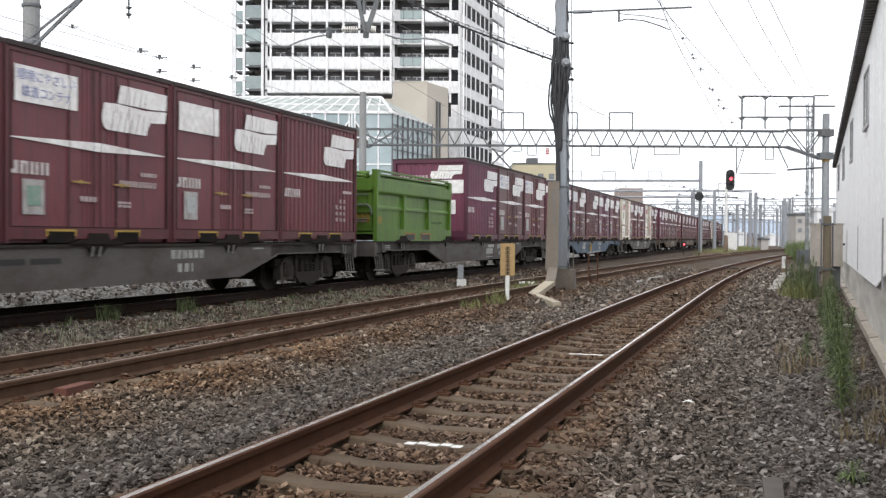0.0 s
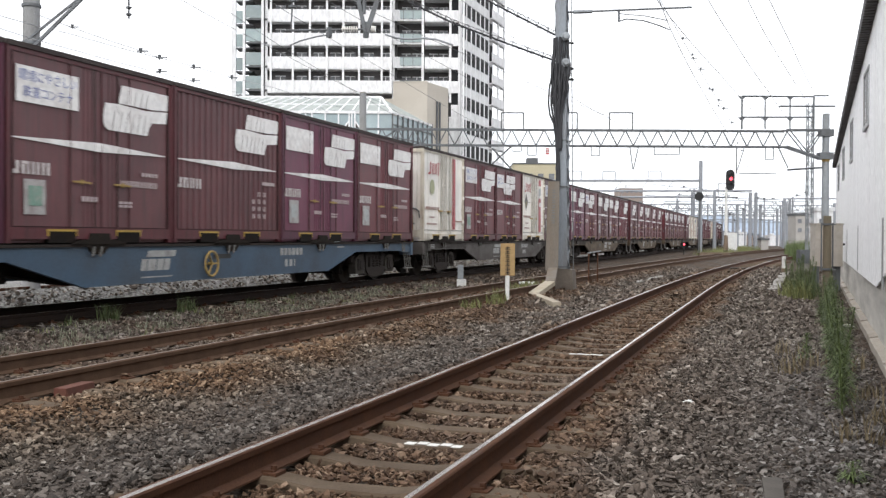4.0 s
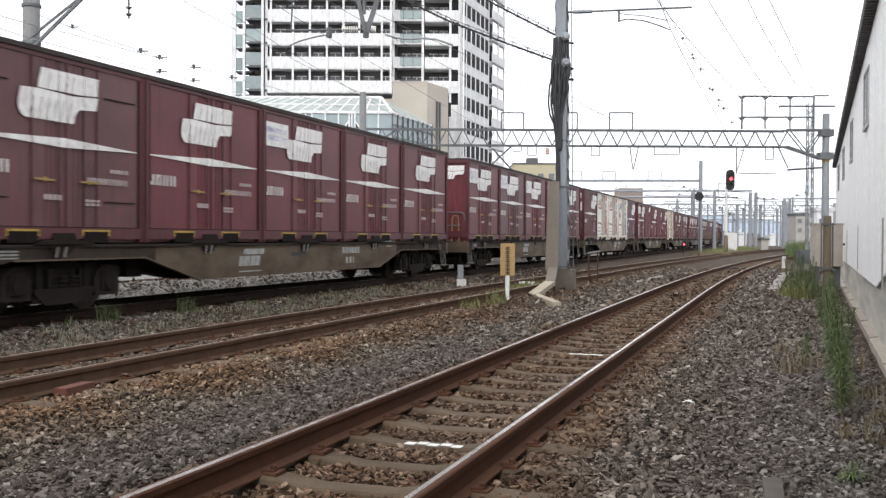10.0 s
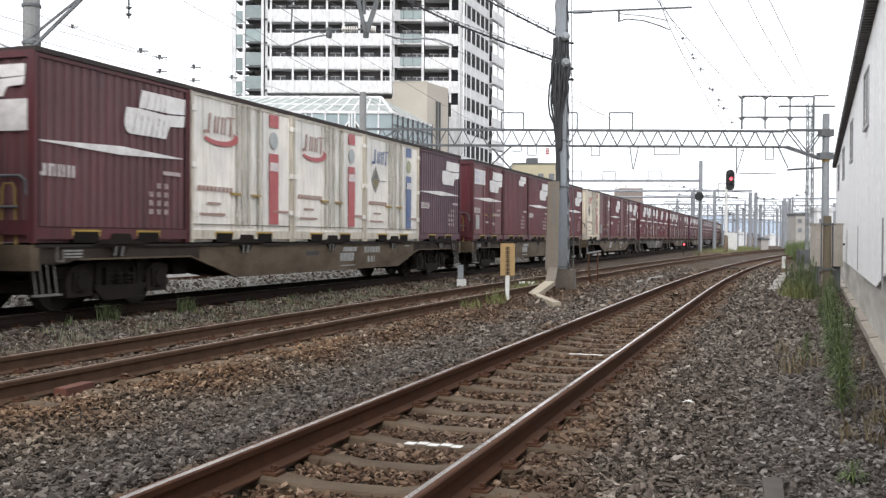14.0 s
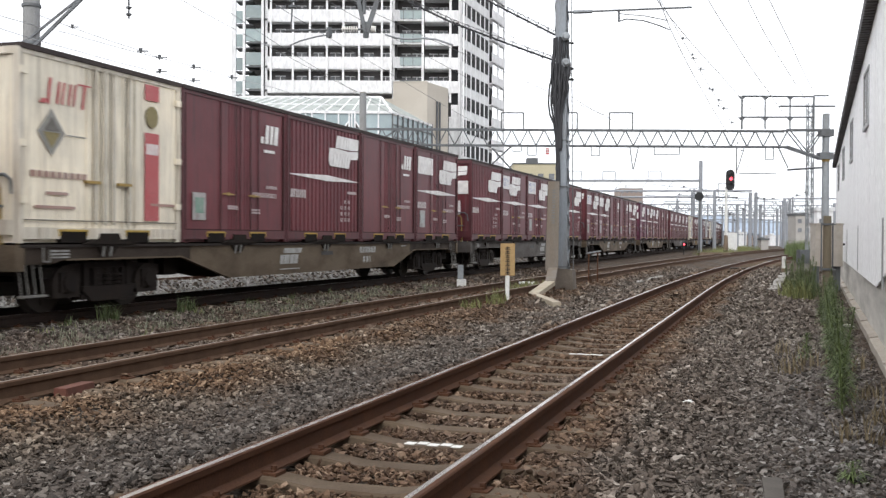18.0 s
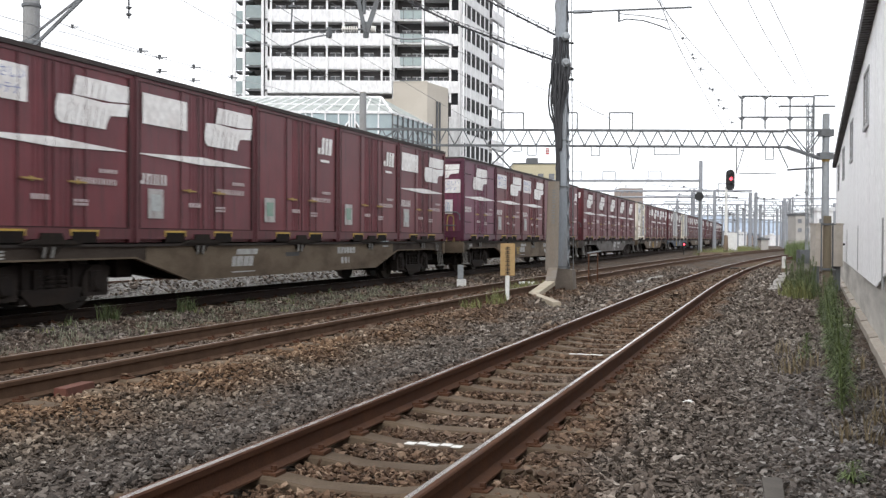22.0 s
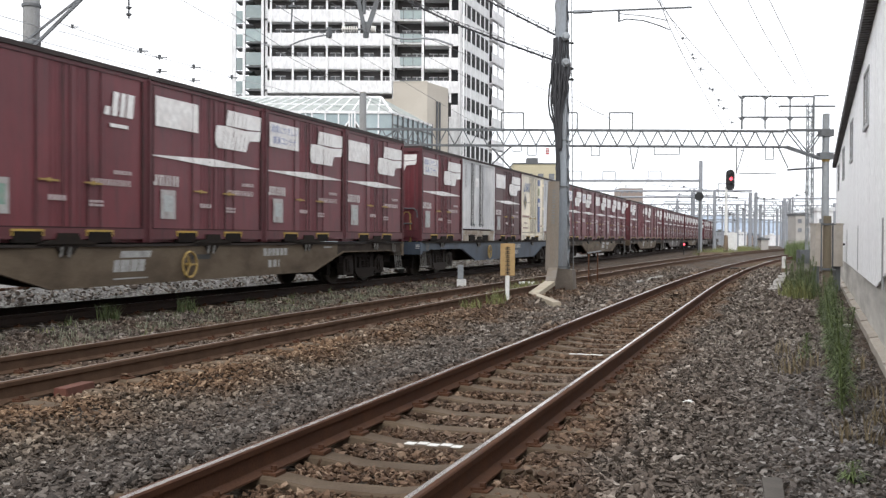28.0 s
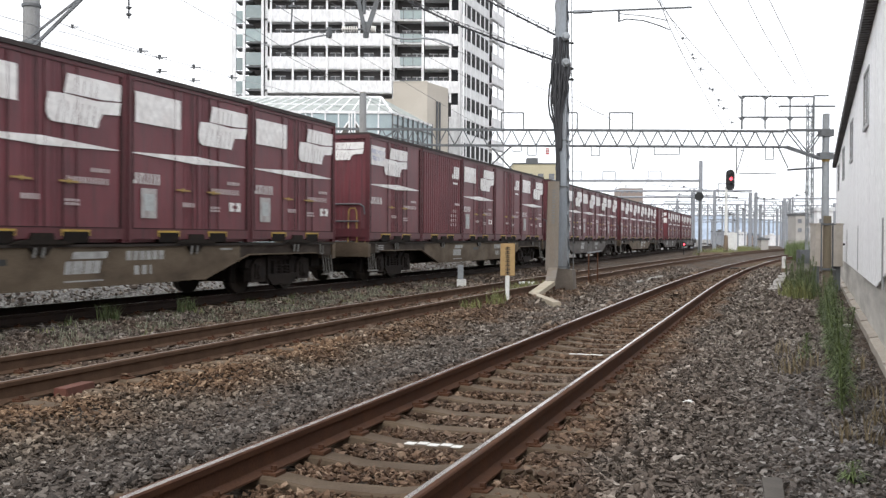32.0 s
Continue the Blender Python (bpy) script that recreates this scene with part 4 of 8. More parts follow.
def coil_spring():
    """One stout coil, as a ringed column."""
    n, rings = 10, [(0.06, 0.0)] + [(r, 0.06 * i + h) for i in range(5) for r, h in ((0.10, 0.004), (0.10, 0.034), (0.066, 0.046), (0.066, 0.056))]
    v = [(r * math.cos(k * math.tau / n), r * math.sin(k * math.tau / n), z) for r, z in rings for k in range(n)]
    m = len(rings)
    return Mesh().add(v, [(i * n + k, i * n + (k + 1) % n, (i + 1) * n + (k + 1) % n, (i + 1) * n + k) for i in range(m - 1) for k in range(n)] + [tuple(range(n))[::-1], tuple(range((m - 1) * n, m * n))])


def axle_box(s):
    arch = [(0.29 * math.cos(math.pi * i / 10), 0.40 + 0.27 * math.sin(math.pi * i / 10)) for i in range(11)]
    mb = Mesh().prism([(-0.27, 0.22), (0.27, 0.22)] + arch, "x", s * 0.86, s * 1.03)
    mb.cyl((s * 1.02, 0, 0.43), (s * 1.07, 0, 0.43), 0.17, 16, 0.13)
    for i in range(3):
        a = i * math.tau / 3 + 0.5
        mb.cyl((s * 1.04, 0.09 * math.cos(a), 0.43 + 0.09 * math.sin(a)), (s * 1.085, 0.09 * math.cos(a), 0.43 + 0.09 * math.sin(a)), 0.022, 6)
    return mb


def bogie_frame():
    mb = Mesh()
    for s in (-1, 1):
        x = s * 0.90
        mb.prism([(-1.35, 0.50), (-0.55, 0.42), (-0.40, 0.28), (0.40, 0.28), (0.55, 0.42), (1.35, 0.50), (1.35, 0.64), (0.5, 0.70), (-0.5, 0.70), (-1.35, 0.64)], "x", x - 0.07, x + 0.07)
        for k in (-0.95, 0.95):
            mb.box(x - 0.10, x + 0.14 * s + 0.02, k - 0.17, k + 0.17, 0.30, 0.58)
            mb.cyl((x + s * 0.10, k, 0.43), (x + s * 0.19, k, 0.43), 0.12, 12)
        for k in (-0.22, 0, 0.22):
            mb.cyl((x + s * 0.02, k, 0.32), (x + s * 0.02, k, 0.62), 0.085, 10)
        mb.prism([(-0.62, 0.30), (-0.42, 0.14), (0.42, 0.14), (0.62, 0.30), (0.62, 0.36), (-0.62, 0.36)], "x", x + s * 0.075, x + s * 0.15)
        for k in (-0.50, 0.50):
            mb.box(x + s * 0.02, x + s * 0.12, k - 0.06, k + 0.06, 0.30, 0.72)
    mb.box(-0.95, 0.95, -0.22, 0.22, 0.55, 0.75)
    return mb


def brake_beam():
    return Mesh().box(-0.75, 0.75, -0.06, 0.06, 0.28, 0.45)


def wagon(sill, number, wheelmark):
    w = thing("flat_wagon", {"sill_grey": "grey", "sill_brown": "dusty brown-grey", "sill_blue": "blue", "sill_slate": "slate-blue"}[sill] + " container flat wagon with deep sills and grimy bogies", "railway wagon", group="wagons of the freight train")
    for s in (1, -1):
        part("side_sill", cached("side_sill:%d" % s, lambda: Mesh().prism(sill_belly(), "x", s * 1.16, s * 1.19).box(s * 1.14, s * 1.205, -4.05, 4.05, 0.355, 0.378), sill), None, w)
        for k in (-1, 1):
            part("end_web", cached("end_web:%d%d" % (s, k), lambda: Mesh().prism([(k * a, b) for a, b in SILL_END], "x", s * 1.16, s * 1.188), {"sill_brown": "web_brown", "sill_grey": "web_grey"}.get(sill, sill)), None, w, "grimy raised sill over the bogie")
        for k in (-1, 1):
            part("bottom_flange", cached("bottom_flange:%d%d" % (s, k), lambda: bottom_flange(s, k), sill), None, w)
        part("top_flange", cached("top_flange:%d" % s, lambda: Mesh().box(s * 1.12, s * 1.225, -9.35, 9.35, 0.925, 0.965), "bogie"), None, w)
    part("floor_frame", cached("floor_frame:", floor_frame, "dark"), None, w)
    part("centre_sill", cached("centre_sill:", lambda: Mesh().box(-0.22, 0.22, -9.6, 9.6, 0.60, 0.93).prism([(-5, 0.6), (-3, 0.32), (3, 0.32), (5, 0.6)], "x", -0.2, 0.2), "dark"), None, w)
    for y in (-9.35, 9.35):
        part("end_beam", cached("end_beam:", lambda: Mesh().box(-1.22, 1.22, -0.08, 0.08, 0.62, 0.96), sill), None, w, at=(0, y, 0))
        k = 1 if y > 0 else -1
        part("coupler", cached("coupler:", lambda: Mesh().box(-0.1, 0.1, -0.05, 0.62, 0.74, 0.92).box(-0.17, 0.17, 0.42, 0.74, 0.70, 0.96), "dark"), None, w, at=(0, y, 0)).rotation_euler = (0, 0, 0 if k > 0 else math.pi)
        part("air_hose", cached("air_hose:", lambda: Mesh().tube([(0.35, 0, 0.75), (0.36, 0.2, 0.6), (0.33, 0.4, 0.5), (0.28, 0.58, 0.62)], 0.03), "cable"), None, w, at=(0, y, 0)).rotation_euler = (0, 0, 0 if k > 0 else math.pi)
    for y in (-9.1, 9.1):
        part("step_ladder", cached("step_ladder:", step_ladder, "ladder"), None, w, "grimy tubular step", at=(1.16, y, 0))
        part("grab_handle", cached("grab_handle:", grab_handle, "ladder"), None, w, "small grab handle", at=(1.16, y * 0.965, 0))
    part("hand_rail", cached("hand_rail:", hand_rail, "galv_dark"), None, w, "grey bent end rail", at=(0, -9.36, 0))
    for dx, dy in ((0.78, -9.33), (0.92, -9.18)) if number != 1 else ():
        part("end_hoop", cached("end_hoop:", end_hoop, "rail_yellow"), None, w, "dull yellow standing hoop", at=(dx, dy, 0))
    for y in (-7.52, -3.76, 0.0, 3.76, 7.52):
        part("lock_bracket", cached("lock_bracket:", lock_bracket, "dark"), None, w, at=(1.19, y, 0))
        for k in (-0.12, 0.05):
            part("lock_lever", cached("lock_lever:", lambda: Mesh().bar((0.05, 0, 0.93), (0.06, -0.055, 0.79), 0.025), "lever_grey"), None, w, at=(1.19, y + k, 0))
    for y in (-7.25, 7.25):
        grime, boxes = ("bogie_dark", "axle_dark") if sill == "sill_brown" else ("bogie", "axle_dust")
        b = part("bogie", cached("bogie:", bogie_frame, grime), None, w, "grimy brown bogie frame", at=(0, y, 0))
        part("rigging", cached("rigging:", rigging, "rigging"), None, b, "oily black brake rigging")
        for s in (-1, 1):
            part("spring_plank", cached("spring_plank:%d" % s, lambda: spring_plank(s), grime), None, b)
            for k in (-0.24, 0.0, 0.24):
                part("coil_spring", cached("coil_spring:", coil_spring, grime), None, b, at=(s * 0.95, k, 0.25))
            for k in (-0.95, 0.95):
                part("axle_box", cached("axle_box:%d" % s, lambda: axle_box(s), boxes), None, b, "dusty axle box", at=(0, k, 0))
        for k in (-1.48, -0.42, 0.42, 1.48):
            part("brake_beam", cached("brake_beam:", brake_beam, "dark"), None, b, at=(0, k, 0))
        for k in (-0.95, 0.95):
            part("wheelset", cached("wheelset:", wheelset, "wheel"), None, b, at=(0, k, 0.43))
    part("marking", cached("marking:wagon", lambda: wagon_marks(), "stencil"), None, w, at=(0, -1.0 if sill == "sill_slate" else 0, 0))
    if sill != "sill_slate" and number:
        part("mark", cached("mark:wagon", lambda: wagon_mark(), "stencil"), None, w, at=(0, (-1.6, 1.0, -2.2)[number % 3], 0))
    part("sill_hole", cached("sill_hole:", lambda: Mesh().box(1.17, 1.193, -0.3, 0.3, 0.70, 0.78), "black"), None, w, at=(0, (0.1, -0.9, -0.3)[number % 3] if number else -1.75, 0))
    if not number:
        part("sill_hole", cached("sill_hole:", None, "black"), None, w, at=(0, -1.05, 0))
    part("tank", cached("tank:", lambda: Mesh().cyl((0.55, -1.0, 0.52), (0.55, 0.6, 0.52), 0.2, 14).box(-0.9, -0.3, 1.0, 2.2, 0.3, 0.6), "dark"), None, w)
    if number == 12:
        plate = part("hazard_plate", Mesh().box(1.188, 1.198, -2.5, -2.1, 0.50, 0.74), M["yellow"], w, "yellow plate with black slanted stripes")
        for k in range(3):
            y = -2.46 + 0.13 * k
            part("stripe", Mesh().add([(x, y + o, z) for x in (1.199, 1.203) for o, z in ((0, 0.505), (0.06, 0.505), (0.11, 0.735), (0.05, 0.735))], [(0, 1, 2, 3), (7, 6, 5, 4), (0, 4, 5, 1), (1, 5, 6, 2), (2, 6, 7, 3), (3, 7, 4, 0)]), M["black"], plate)
    if wheelmark:
        part("hand_brake", cached("hand_brake:", hand_brake, "rail_yellow"), None, w, "yellow hand brake wheel", at=(1.2, -2.6 if sill == "sill_slate" else -0.75, 0.62))
    return w


def bottom_flange(s, k):
    """The folded lower edge of a side sill, running over a bogie and down to the belly."""
    line = ((8.45, 0.755), (5.6, 0.755), (4.05, 0.36))
    pts = [(k * y, z - 0.012) for y, z in line] + [(k * y, z + 0.012) for y, z in line[::-1]]
    return Mesh().prism(pts, "x", s * 1.15, s * 1.22)


def floor_frame():
    mb = Mesh()
    for i in range(26):
        y = -9.2 + i * 18.4 / 25
        mb.box(-1.15, 1.15, y - 0.05, y + 0.05, 0.80, 0.93)
    mb.box(-1.12, 1.12, -9.3, -7.4, 0.93, 0.955).box(-1.12, 1.12, 7.4, 9.3, 0.93, 0.955)
    mb.box(-1.15, 1.15, -7.4, 7.4, 0.93, 0.945)
    return mb


def lock_bracket():
    mb = Mesh().prism([(-0.62, 0.965), (0.62, 0.965), (0.40, 1.02), (0.24, 1.03), (0.20, 1.12), (-0.20, 1.12), (-0.24, 1.03), (-0.40, 1.02)], "x", 0.0, 0.07)
    mb.prism([(-0.24, 0.93), (0.24, 0.93), (0.12, 0.82), (-0.12, 0.82)], "x", 0.002, 0.035)
    return mb


def step_ladder():
    """A hanging stirrup: four bars, splayed a little, over one flat tread."""
    mb = Mesh()
    for k in (-0.21, -0.08, 0.06, 0.20):
        mb.bar((0.01, k - 0.03, 0.74), (0.05, k, 0.30), 0.020, 0.016)
    return mb.box(0.0, 0.10, -0.25, 0.24, 0.275, 0.302)


def grab_handle():
    return Mesh().tube([(0.03, -0.13, 0.92), (0.06, -0.13, 0.935), (0.06, -0.13, 0.74), (0.06, 0.0, 0.73), (0.06, 0.0, 0.90)], 0.014)


def hand_rail():
    """A bent tube across the deck's end."""
    return Mesh().tube([(-1.0, 0, 0.95), (-1.0, 0, 1.80), (-0.95, 0, 1.87), (0.98, 0, 1.87), (1.08, 0, 1.80), (1.10, 0, 1.62)], 0.020, 8).cyl((-1.0, 0, 1.46), (0.95, 0, 1.46), 0.018, 8)


def end_hoop():
    """A narrow standing hoop beside the deck's end."""
    return Mesh().tube([(-0.12, 0, 0.95), (-0.10, 0, 1.70), (-0.06, 0, 1.77), (0.06, 0, 1.77), (0.10, 0, 1.70), (0.12, 0, 0.95)], 0.019, 8)


def wagon_marks():
    mb = Mesh()
    for a, b, z0, z1 in [(1.9 + 0.17 * i, 2.03 + 0.17 * i, 0.72, 0.86) for i in range(6)] + [(2.1, 2.22, 0.5, 0.64), (2.3, 2.42, 0.5, 0.64), (2.5, 2.55, 0.5, 0.64), (-8.75, -8.35, 0.865, 0.89), (-8.75, -8.35, 0.82, 0.845), (-8.75, -8.35, 0.78, 0.80), (4.6, 5.0, 0.85, 0.88)]:
        mb.box(1.188, 1.194, a, b, z0, z1)
    return mb


def wagon_mark():
    mb = Mesh()
    for a, b, z0, z1, s in ((-0.35, 0.42, 0.76, 0.86, 0.05), (-0.5, -0.36, 0.55, 0.73, 0.03), (-0.34, -0.12, 0.55, 0.73, 0.04), (-0.09, 0.08, 0.55, 0.73, 0.04), (0.1, 0.26, 0.55, 0.73, 0.04), (-0.5, 0.35, 0.44, 0.46, 0.0)):
        v = [(1.189, a, z0), (1.189, b, z0), (1.189, b + s, z1), (1.189, a + s, z1)]
        v += [(p[0] + 0.006, p[1], p[2]) for p in v]
        mb.add(v, [(0, 1, 2, 3), (7, 6, 5, 4), (0, 4, 5, 1), (1, 5, 6, 2), (2, 6, 7, 3), (3, 7, 4, 0)])
    return mb


def hand_brake():
    mb = Mesh()
    ring = [(0.06, 0.21 * math.cos(i * math.tau / 16), 0.21 * math.sin(i * math.tau / 16)) for i in range(17)]
    mb.tube(ring, 0.02)
    for i in range(3):
        a = i * math.tau / 3
        mb.cyl((0.06, 0, 0), (0.06, 0.2 * math.cos(a), 0.2 * math.sin(a)), 0.016, 6)
    return mb.cyl((-0.02, 0, 0), (0.08, 0, 0), 0.03, 8)


M["grime_rod"] = surface("grimy_lock_rod_paint", (0.115, 0.036, 0.041), 0.7, stain=(0.055, 0.032, 0.034), amount=0.7, scale=3)
M["axle_dark"] = surface("oily_axle_box_iron", (0.031, 0.025, 0.022), 0.9, stain=(0.017, 0.014, 0.012), amount=0.7, scale=4, spec=0.1)
M["axle_dust"] = surface("dusty_axle_box_iron", (0.070, 0.062, 0.055), 0.9, stain=(0.045, 0.038, 0.033), amount=0.7, scale=4, spec=0.1)
M["pocket_rust"] = surface("rusty_yellow_rim", (0.30, 0.17, 0.05), 0.8, stain=(0.16, 0.06, 0.03), amount=0.7, scale=5)
M["orange_print"] = surface("faded_orange_paint", (0.30, 0.17, 0.03), 0.7, stain=(0.14, 0.19, 0.03), amount=0.9, scale=6, bump=0.02)
M["green_dark"] = surface("faded_dark_green_lettering", (0.05, 0.10, 0.02), 0.7, amount=0.4, stain=(0.08, 0.16, 0.03), bump=0.02)
M["lever_grey"] = surface("worn_grey_lever", (0.17, 0.165, 0.155), 0.7, stain=(0.06, 0.05, 0.045), amount=0.7, scale=6)
M["ladder"] = surface("pale_grey_step_paint", (0.15, 0.145, 0.135), 0.7, stain=(0.16, 0.14, 0.12), amount=0.7, scale=5)
M["rail_yellow"] = surface("dull_yellow_rail_paint", (0.37, 0.25, 0.07), 0.6, stain=(0.2, 0.13, 0.06), amount=0.5, scale=5)


def green_container():
    """An open-topped twenty-foot tipping box with side ribs and folded cover bars."""
    hi = 0.87
    c = thing("open_container", "bright green open-topped steel bulk container carried on a flat wagon", "container", group="containers on the freight train")
    hl = 2.9
    for s in (-1, 1):
        part("side_wall", Mesh().box(s * 1.08, s * 1.135, -hl, hl, 0.25, 1.72), M["green_box"], c)
        part("end_wall", Mesh().box(-1.14, 1.14, s * hl, s * (hl - 0.06), 0.25, 1.75), M["green_box"], c)
    part("floor", Mesh().box(-1.14, 1.14, -hl, hl, 0.2, 0.3), M["green_box"], c)
    fr = Mesh()
    for s in (-1, 1):
        fr.box(s * 1.12, s * 1.225, -hl - 0.02, hl + 0.02, 0.0, 0.36).prism([(s * 1.12, 1.34), (s * 1.20, 1.34), (s * 1.225, 1.40), (s * 1.225, 1.72), (s * 1.12, 1.72)], "y", -hl, hl).prism([(s * 1.12, 0.90), (s * 1.18, 0.90), (s * 1.18, 0.955), (s * 1.12, 1.03)], "y", -hl, hl)
        for y in (-2.88, -0.98, 0.98, 2.88):
            fr.box(s * 1.12, s * 1.215, y - 0.055, y + 0.055, 0.0, 1.72)
        fr.box(s * 1.08, s * 1.23, -hl - 0.04, -hl + 0.16, 1.5, 2.0).box(s * 1.08, s * 1.23, hl - 0.16, hl + 0.04, 1.5, 1.95)
    part("rib_frame", fr, M["green_box"], c)
    cover = Mesh()
    for i in range(7):
        x = 1.12 - i * 0.10
        cover.cyl((x, -hl + 0.1, 1.74 + 0.05 * (i % 3)), (x, hl - 0.1, 1.72 + 0.05 * (i % 3)), 0.045, 8)
    for z in (1.88, 1.98):
        cover.box(1.10, 1.19, -hl + 0.16, hl - 0.16, z - 0.03, z + 0.02)
    cover.prism([(-1.1, 1.74), (0.5, 1.76), (1.1, 1.86), (1.15, 1.80), (1.15, 1.72), (-1.1, 1.70)], "y", -hl + 0.15, hl - 0.15)
    part("cover", cover, M["green_box"], c, "folded green side cover")
    for y in (-0.62, 0.62):
        part("fork_pocket", Mesh().box(1.0, 1.232, y - 0.40, y + 0.40, 0.20, 0.25).box(1.0, 1.232, y - 0.40, y - 0.34, 0.04, 0.25).box(1.0, 1.232, y + 0.34, y + 0.40, 0.04, 0.25), M["pocket_rust"], c, "rusty yellow pocket rim")
        # Black block that imitates the shade inside the pocket.
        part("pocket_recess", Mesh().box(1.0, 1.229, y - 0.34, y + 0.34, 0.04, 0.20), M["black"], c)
    for z in (0.62, 1.02, 1.30):
        part("rung", Mesh().cyl((0.15, -hl - 0.05, z), (1.0, -hl - 0.05, z), 0.018, 8), M["galv_dark"], c, "grey end rung")
    part("end_rib", Mesh().box(-1.1, 1.1, -hl - 0.06, -hl, 0.80, 0.88), M["green_box"], c)
    part("end_rib", Mesh().box(-1.1, 1.1, -hl - 0.06, -hl, 1.42, 1.52), M["green_box"], c)
    for k in range(3):
        part("orange_mark", Mesh().box(-0.05, 0.05, -hl - 0.008, -hl + 0.002, 0.52, 0.78), M["orange_print"], c, "faded orange painted mark", at=(0.70 + 0.13 * k, 0, 0))
    part("orange_mark", Mesh().box(1.132, 1.140, -2.66, -2.42, 0.50, 0.70), M["orange_print"], c, "faded orange painted mark")
    for k in range(7):
        part("marking", Mesh().box(1.132, 1.139, 1.35 + 0.14 * k, 1.45 + 0.14 * k, 0.55, 0.62), M["green_dark"], c)
    rnd = random.Random(12)
    for k in range(9):
        z, y = 1.66 + 0.035 * k, -hl + rnd.uniform(0.02, 0.3)
        pts = [(-1.0 + 0.24 * i, y + 0.05 * math.sin(i * 1.3 + k), z + 0.05 * math.sin(i * 0.9 + 2 * k)) for i in range(9)]
        part("cover_fold", Mesh().tube(pts, 0.035), M["green_box"], c, "rolled green cover edge")
    for p in c.children:
        p.matrix_basis = Matrix.Diagonal((1, 1, hi, 1)) @ p.matrix_basis
    return c


# Each wagon: front edge along the track at the clip's start, its paint, and its five loads.
T, TG, TB, P, PT, PC = "text", "text tag green", "text tag", "plain tag", "plain tag green", "plain tag cross"
D, SL, RB, BG, BR, SM, PL = "door", "slot", "ribbed", "badge", "badge_ribbed", "small", "plain"
A_, B_, C_, E_, G_ = "maroon", "maroon_red", "maroon_brown", "purple", "grey_purple"
TRAIN = [
    (3.02, "sill_grey", [(D, A_, T), (D, A_, T), (D, A_, TG), (D, A_, P), (RB, A_, "")]),
    (22.99, "sill_grey", ["green", None, (RB, E_, "", "white emblem"), (D, C_, TB), (D, A_, TB)]),
    (43.58, "sill_blue", [(D, E_, P, "mark"), (D, C_, TG), (RB, C_, ""), (D, E_, P), (D, A_, P)]),
    (63.23, "sill_grey", [("reefer_red_disc", "white_box", ""), (D, B_, TG), (D, B_, T), ("reefer_red", "white_box", ""), (D, C_, TB)]),
    (83.81, "sill_brown", [(D, E_, P, "mark"), (D, B_, T), (D, C_, P), (D, A_, P), (RB, B_, "")]),
    (103.76, "sill_brown", [(SL, C_, "", "mark"), (PL, B_, ""), (D, A_, T), (PL, B_, ""), (PL, B_, "")]),
    (124.66, "sill_brown", [(D, B_, T, "mark"), (D, C_, T), (D, B_, T), (D, B_, T), (D, B_, T)]),
    (144.51, "sill_brown", [(RB, C_, "", "white"), ("reefer_swoosh", "white_box", ""), ("reefer_swoosh", "white_box", ""), ("reefer_blue", "white_box", ""), (RB, G_, "")]),
    (164.63, "sill_brown", [(D, B_, TB), (SM, A_, ""), (RB, A_, ""), (BR, B_, ""), (RB, B_, "")]),
    (184.79, "sill_brown", [("reefer_red", "cream_box", ""), (BG, B_, "tag green"), (RB, B_, ""), (BG, B_, ""), (D, A_, P)]),
    (205.01, "sill_grey", [(RB, B_, "", "white emblem"), (D, A_, T), (D, B_, TB), (RB, B_, ""), (RB, B_, "")]),
    (225.17, "sill_brown", [(D, B_, TG, "mark"), (D, A_, P), (BG, B_, "tag green"), (BG, B_, "tag green"), (D, A_, P)]),
    (245.82, "sill_brown", [(SL, E_, "", "text emblem"), (D, B_, TB), (D, B_, TB), (BG, B_, ""), (BG, B_, "tag green")]),
    (265.92, "sill_grey", [(SL, B_, "", "mark"), (SL, A_, ""), (SL, A_, ""), (SL, B_, ""), (SL, A_, "")]),
    (286.23, "sill_brown", [("reefer_blue", "white_box", ""), (BG, B_, "tag green"), (D, A_, P), (D, A_, TB), (D, A_, P)]),
    (306.39, "sill_slate", [(D, B_, TB, "mark"), ("silver", "silver_box", ""), (D, "maroon_dark", P), ("reefer_blue", "cream_box", ""), ("silver", "silver_box", "")]),
    (326.28, "sill_brown", [(D, B_, TG, "mark"), (D, B_, T), (D, A_, P), (D, A_, PC), (D, A_, PC)]),
    (347.00, "sill_brown", [(D, A_, T, "mark"), (BR, B_, ""), (D, A_, PC), (BG, B_, ""), (D, A_, PC)]),
    (367.00, "sill_grey", [(D, A_, PC), (D, C_, PC), (D, A_, P), (D, A_, PC), (D, B_, PC)]),
    (387.20, "sill_brown", [(D, A_, P), (D, B_, PC), (D, A_, P), (D, C_, PC), (D, A_, P)]),
    (407.40, "sill_grey", [(BG, B_, ""), None, (D, B_, P, "white"), (D, A_, P), (D, A_, P)]),
    (427.70, "sill_grey", [(D, B_, P), (D, B_, P), (D, A_, P), None, None]),
]
PITCH_C = 3.76
rolling = []
for number, (front, sill, loads) in enumerate(TRAIN):
    s0 = front + 9.37
    wg = wagon(sill, number, sill in ("sill_blue", "sill_slate") or number == 14)
    rolling.append((wg, s0, 0.0))
    for k, load in enumerate(loads):
        if load == "green":
            rolling.append((green_container(), s0 - 7.52 + 1.15, 0.985))
        elif load:
            box = container(*load)
            rolling.append((box, s0 - 7.52 + PITCH_C * k, 0.985))


# ---- the town's grid lies turned against the tracks; local x along it, y away ----
TOWN = 18.18
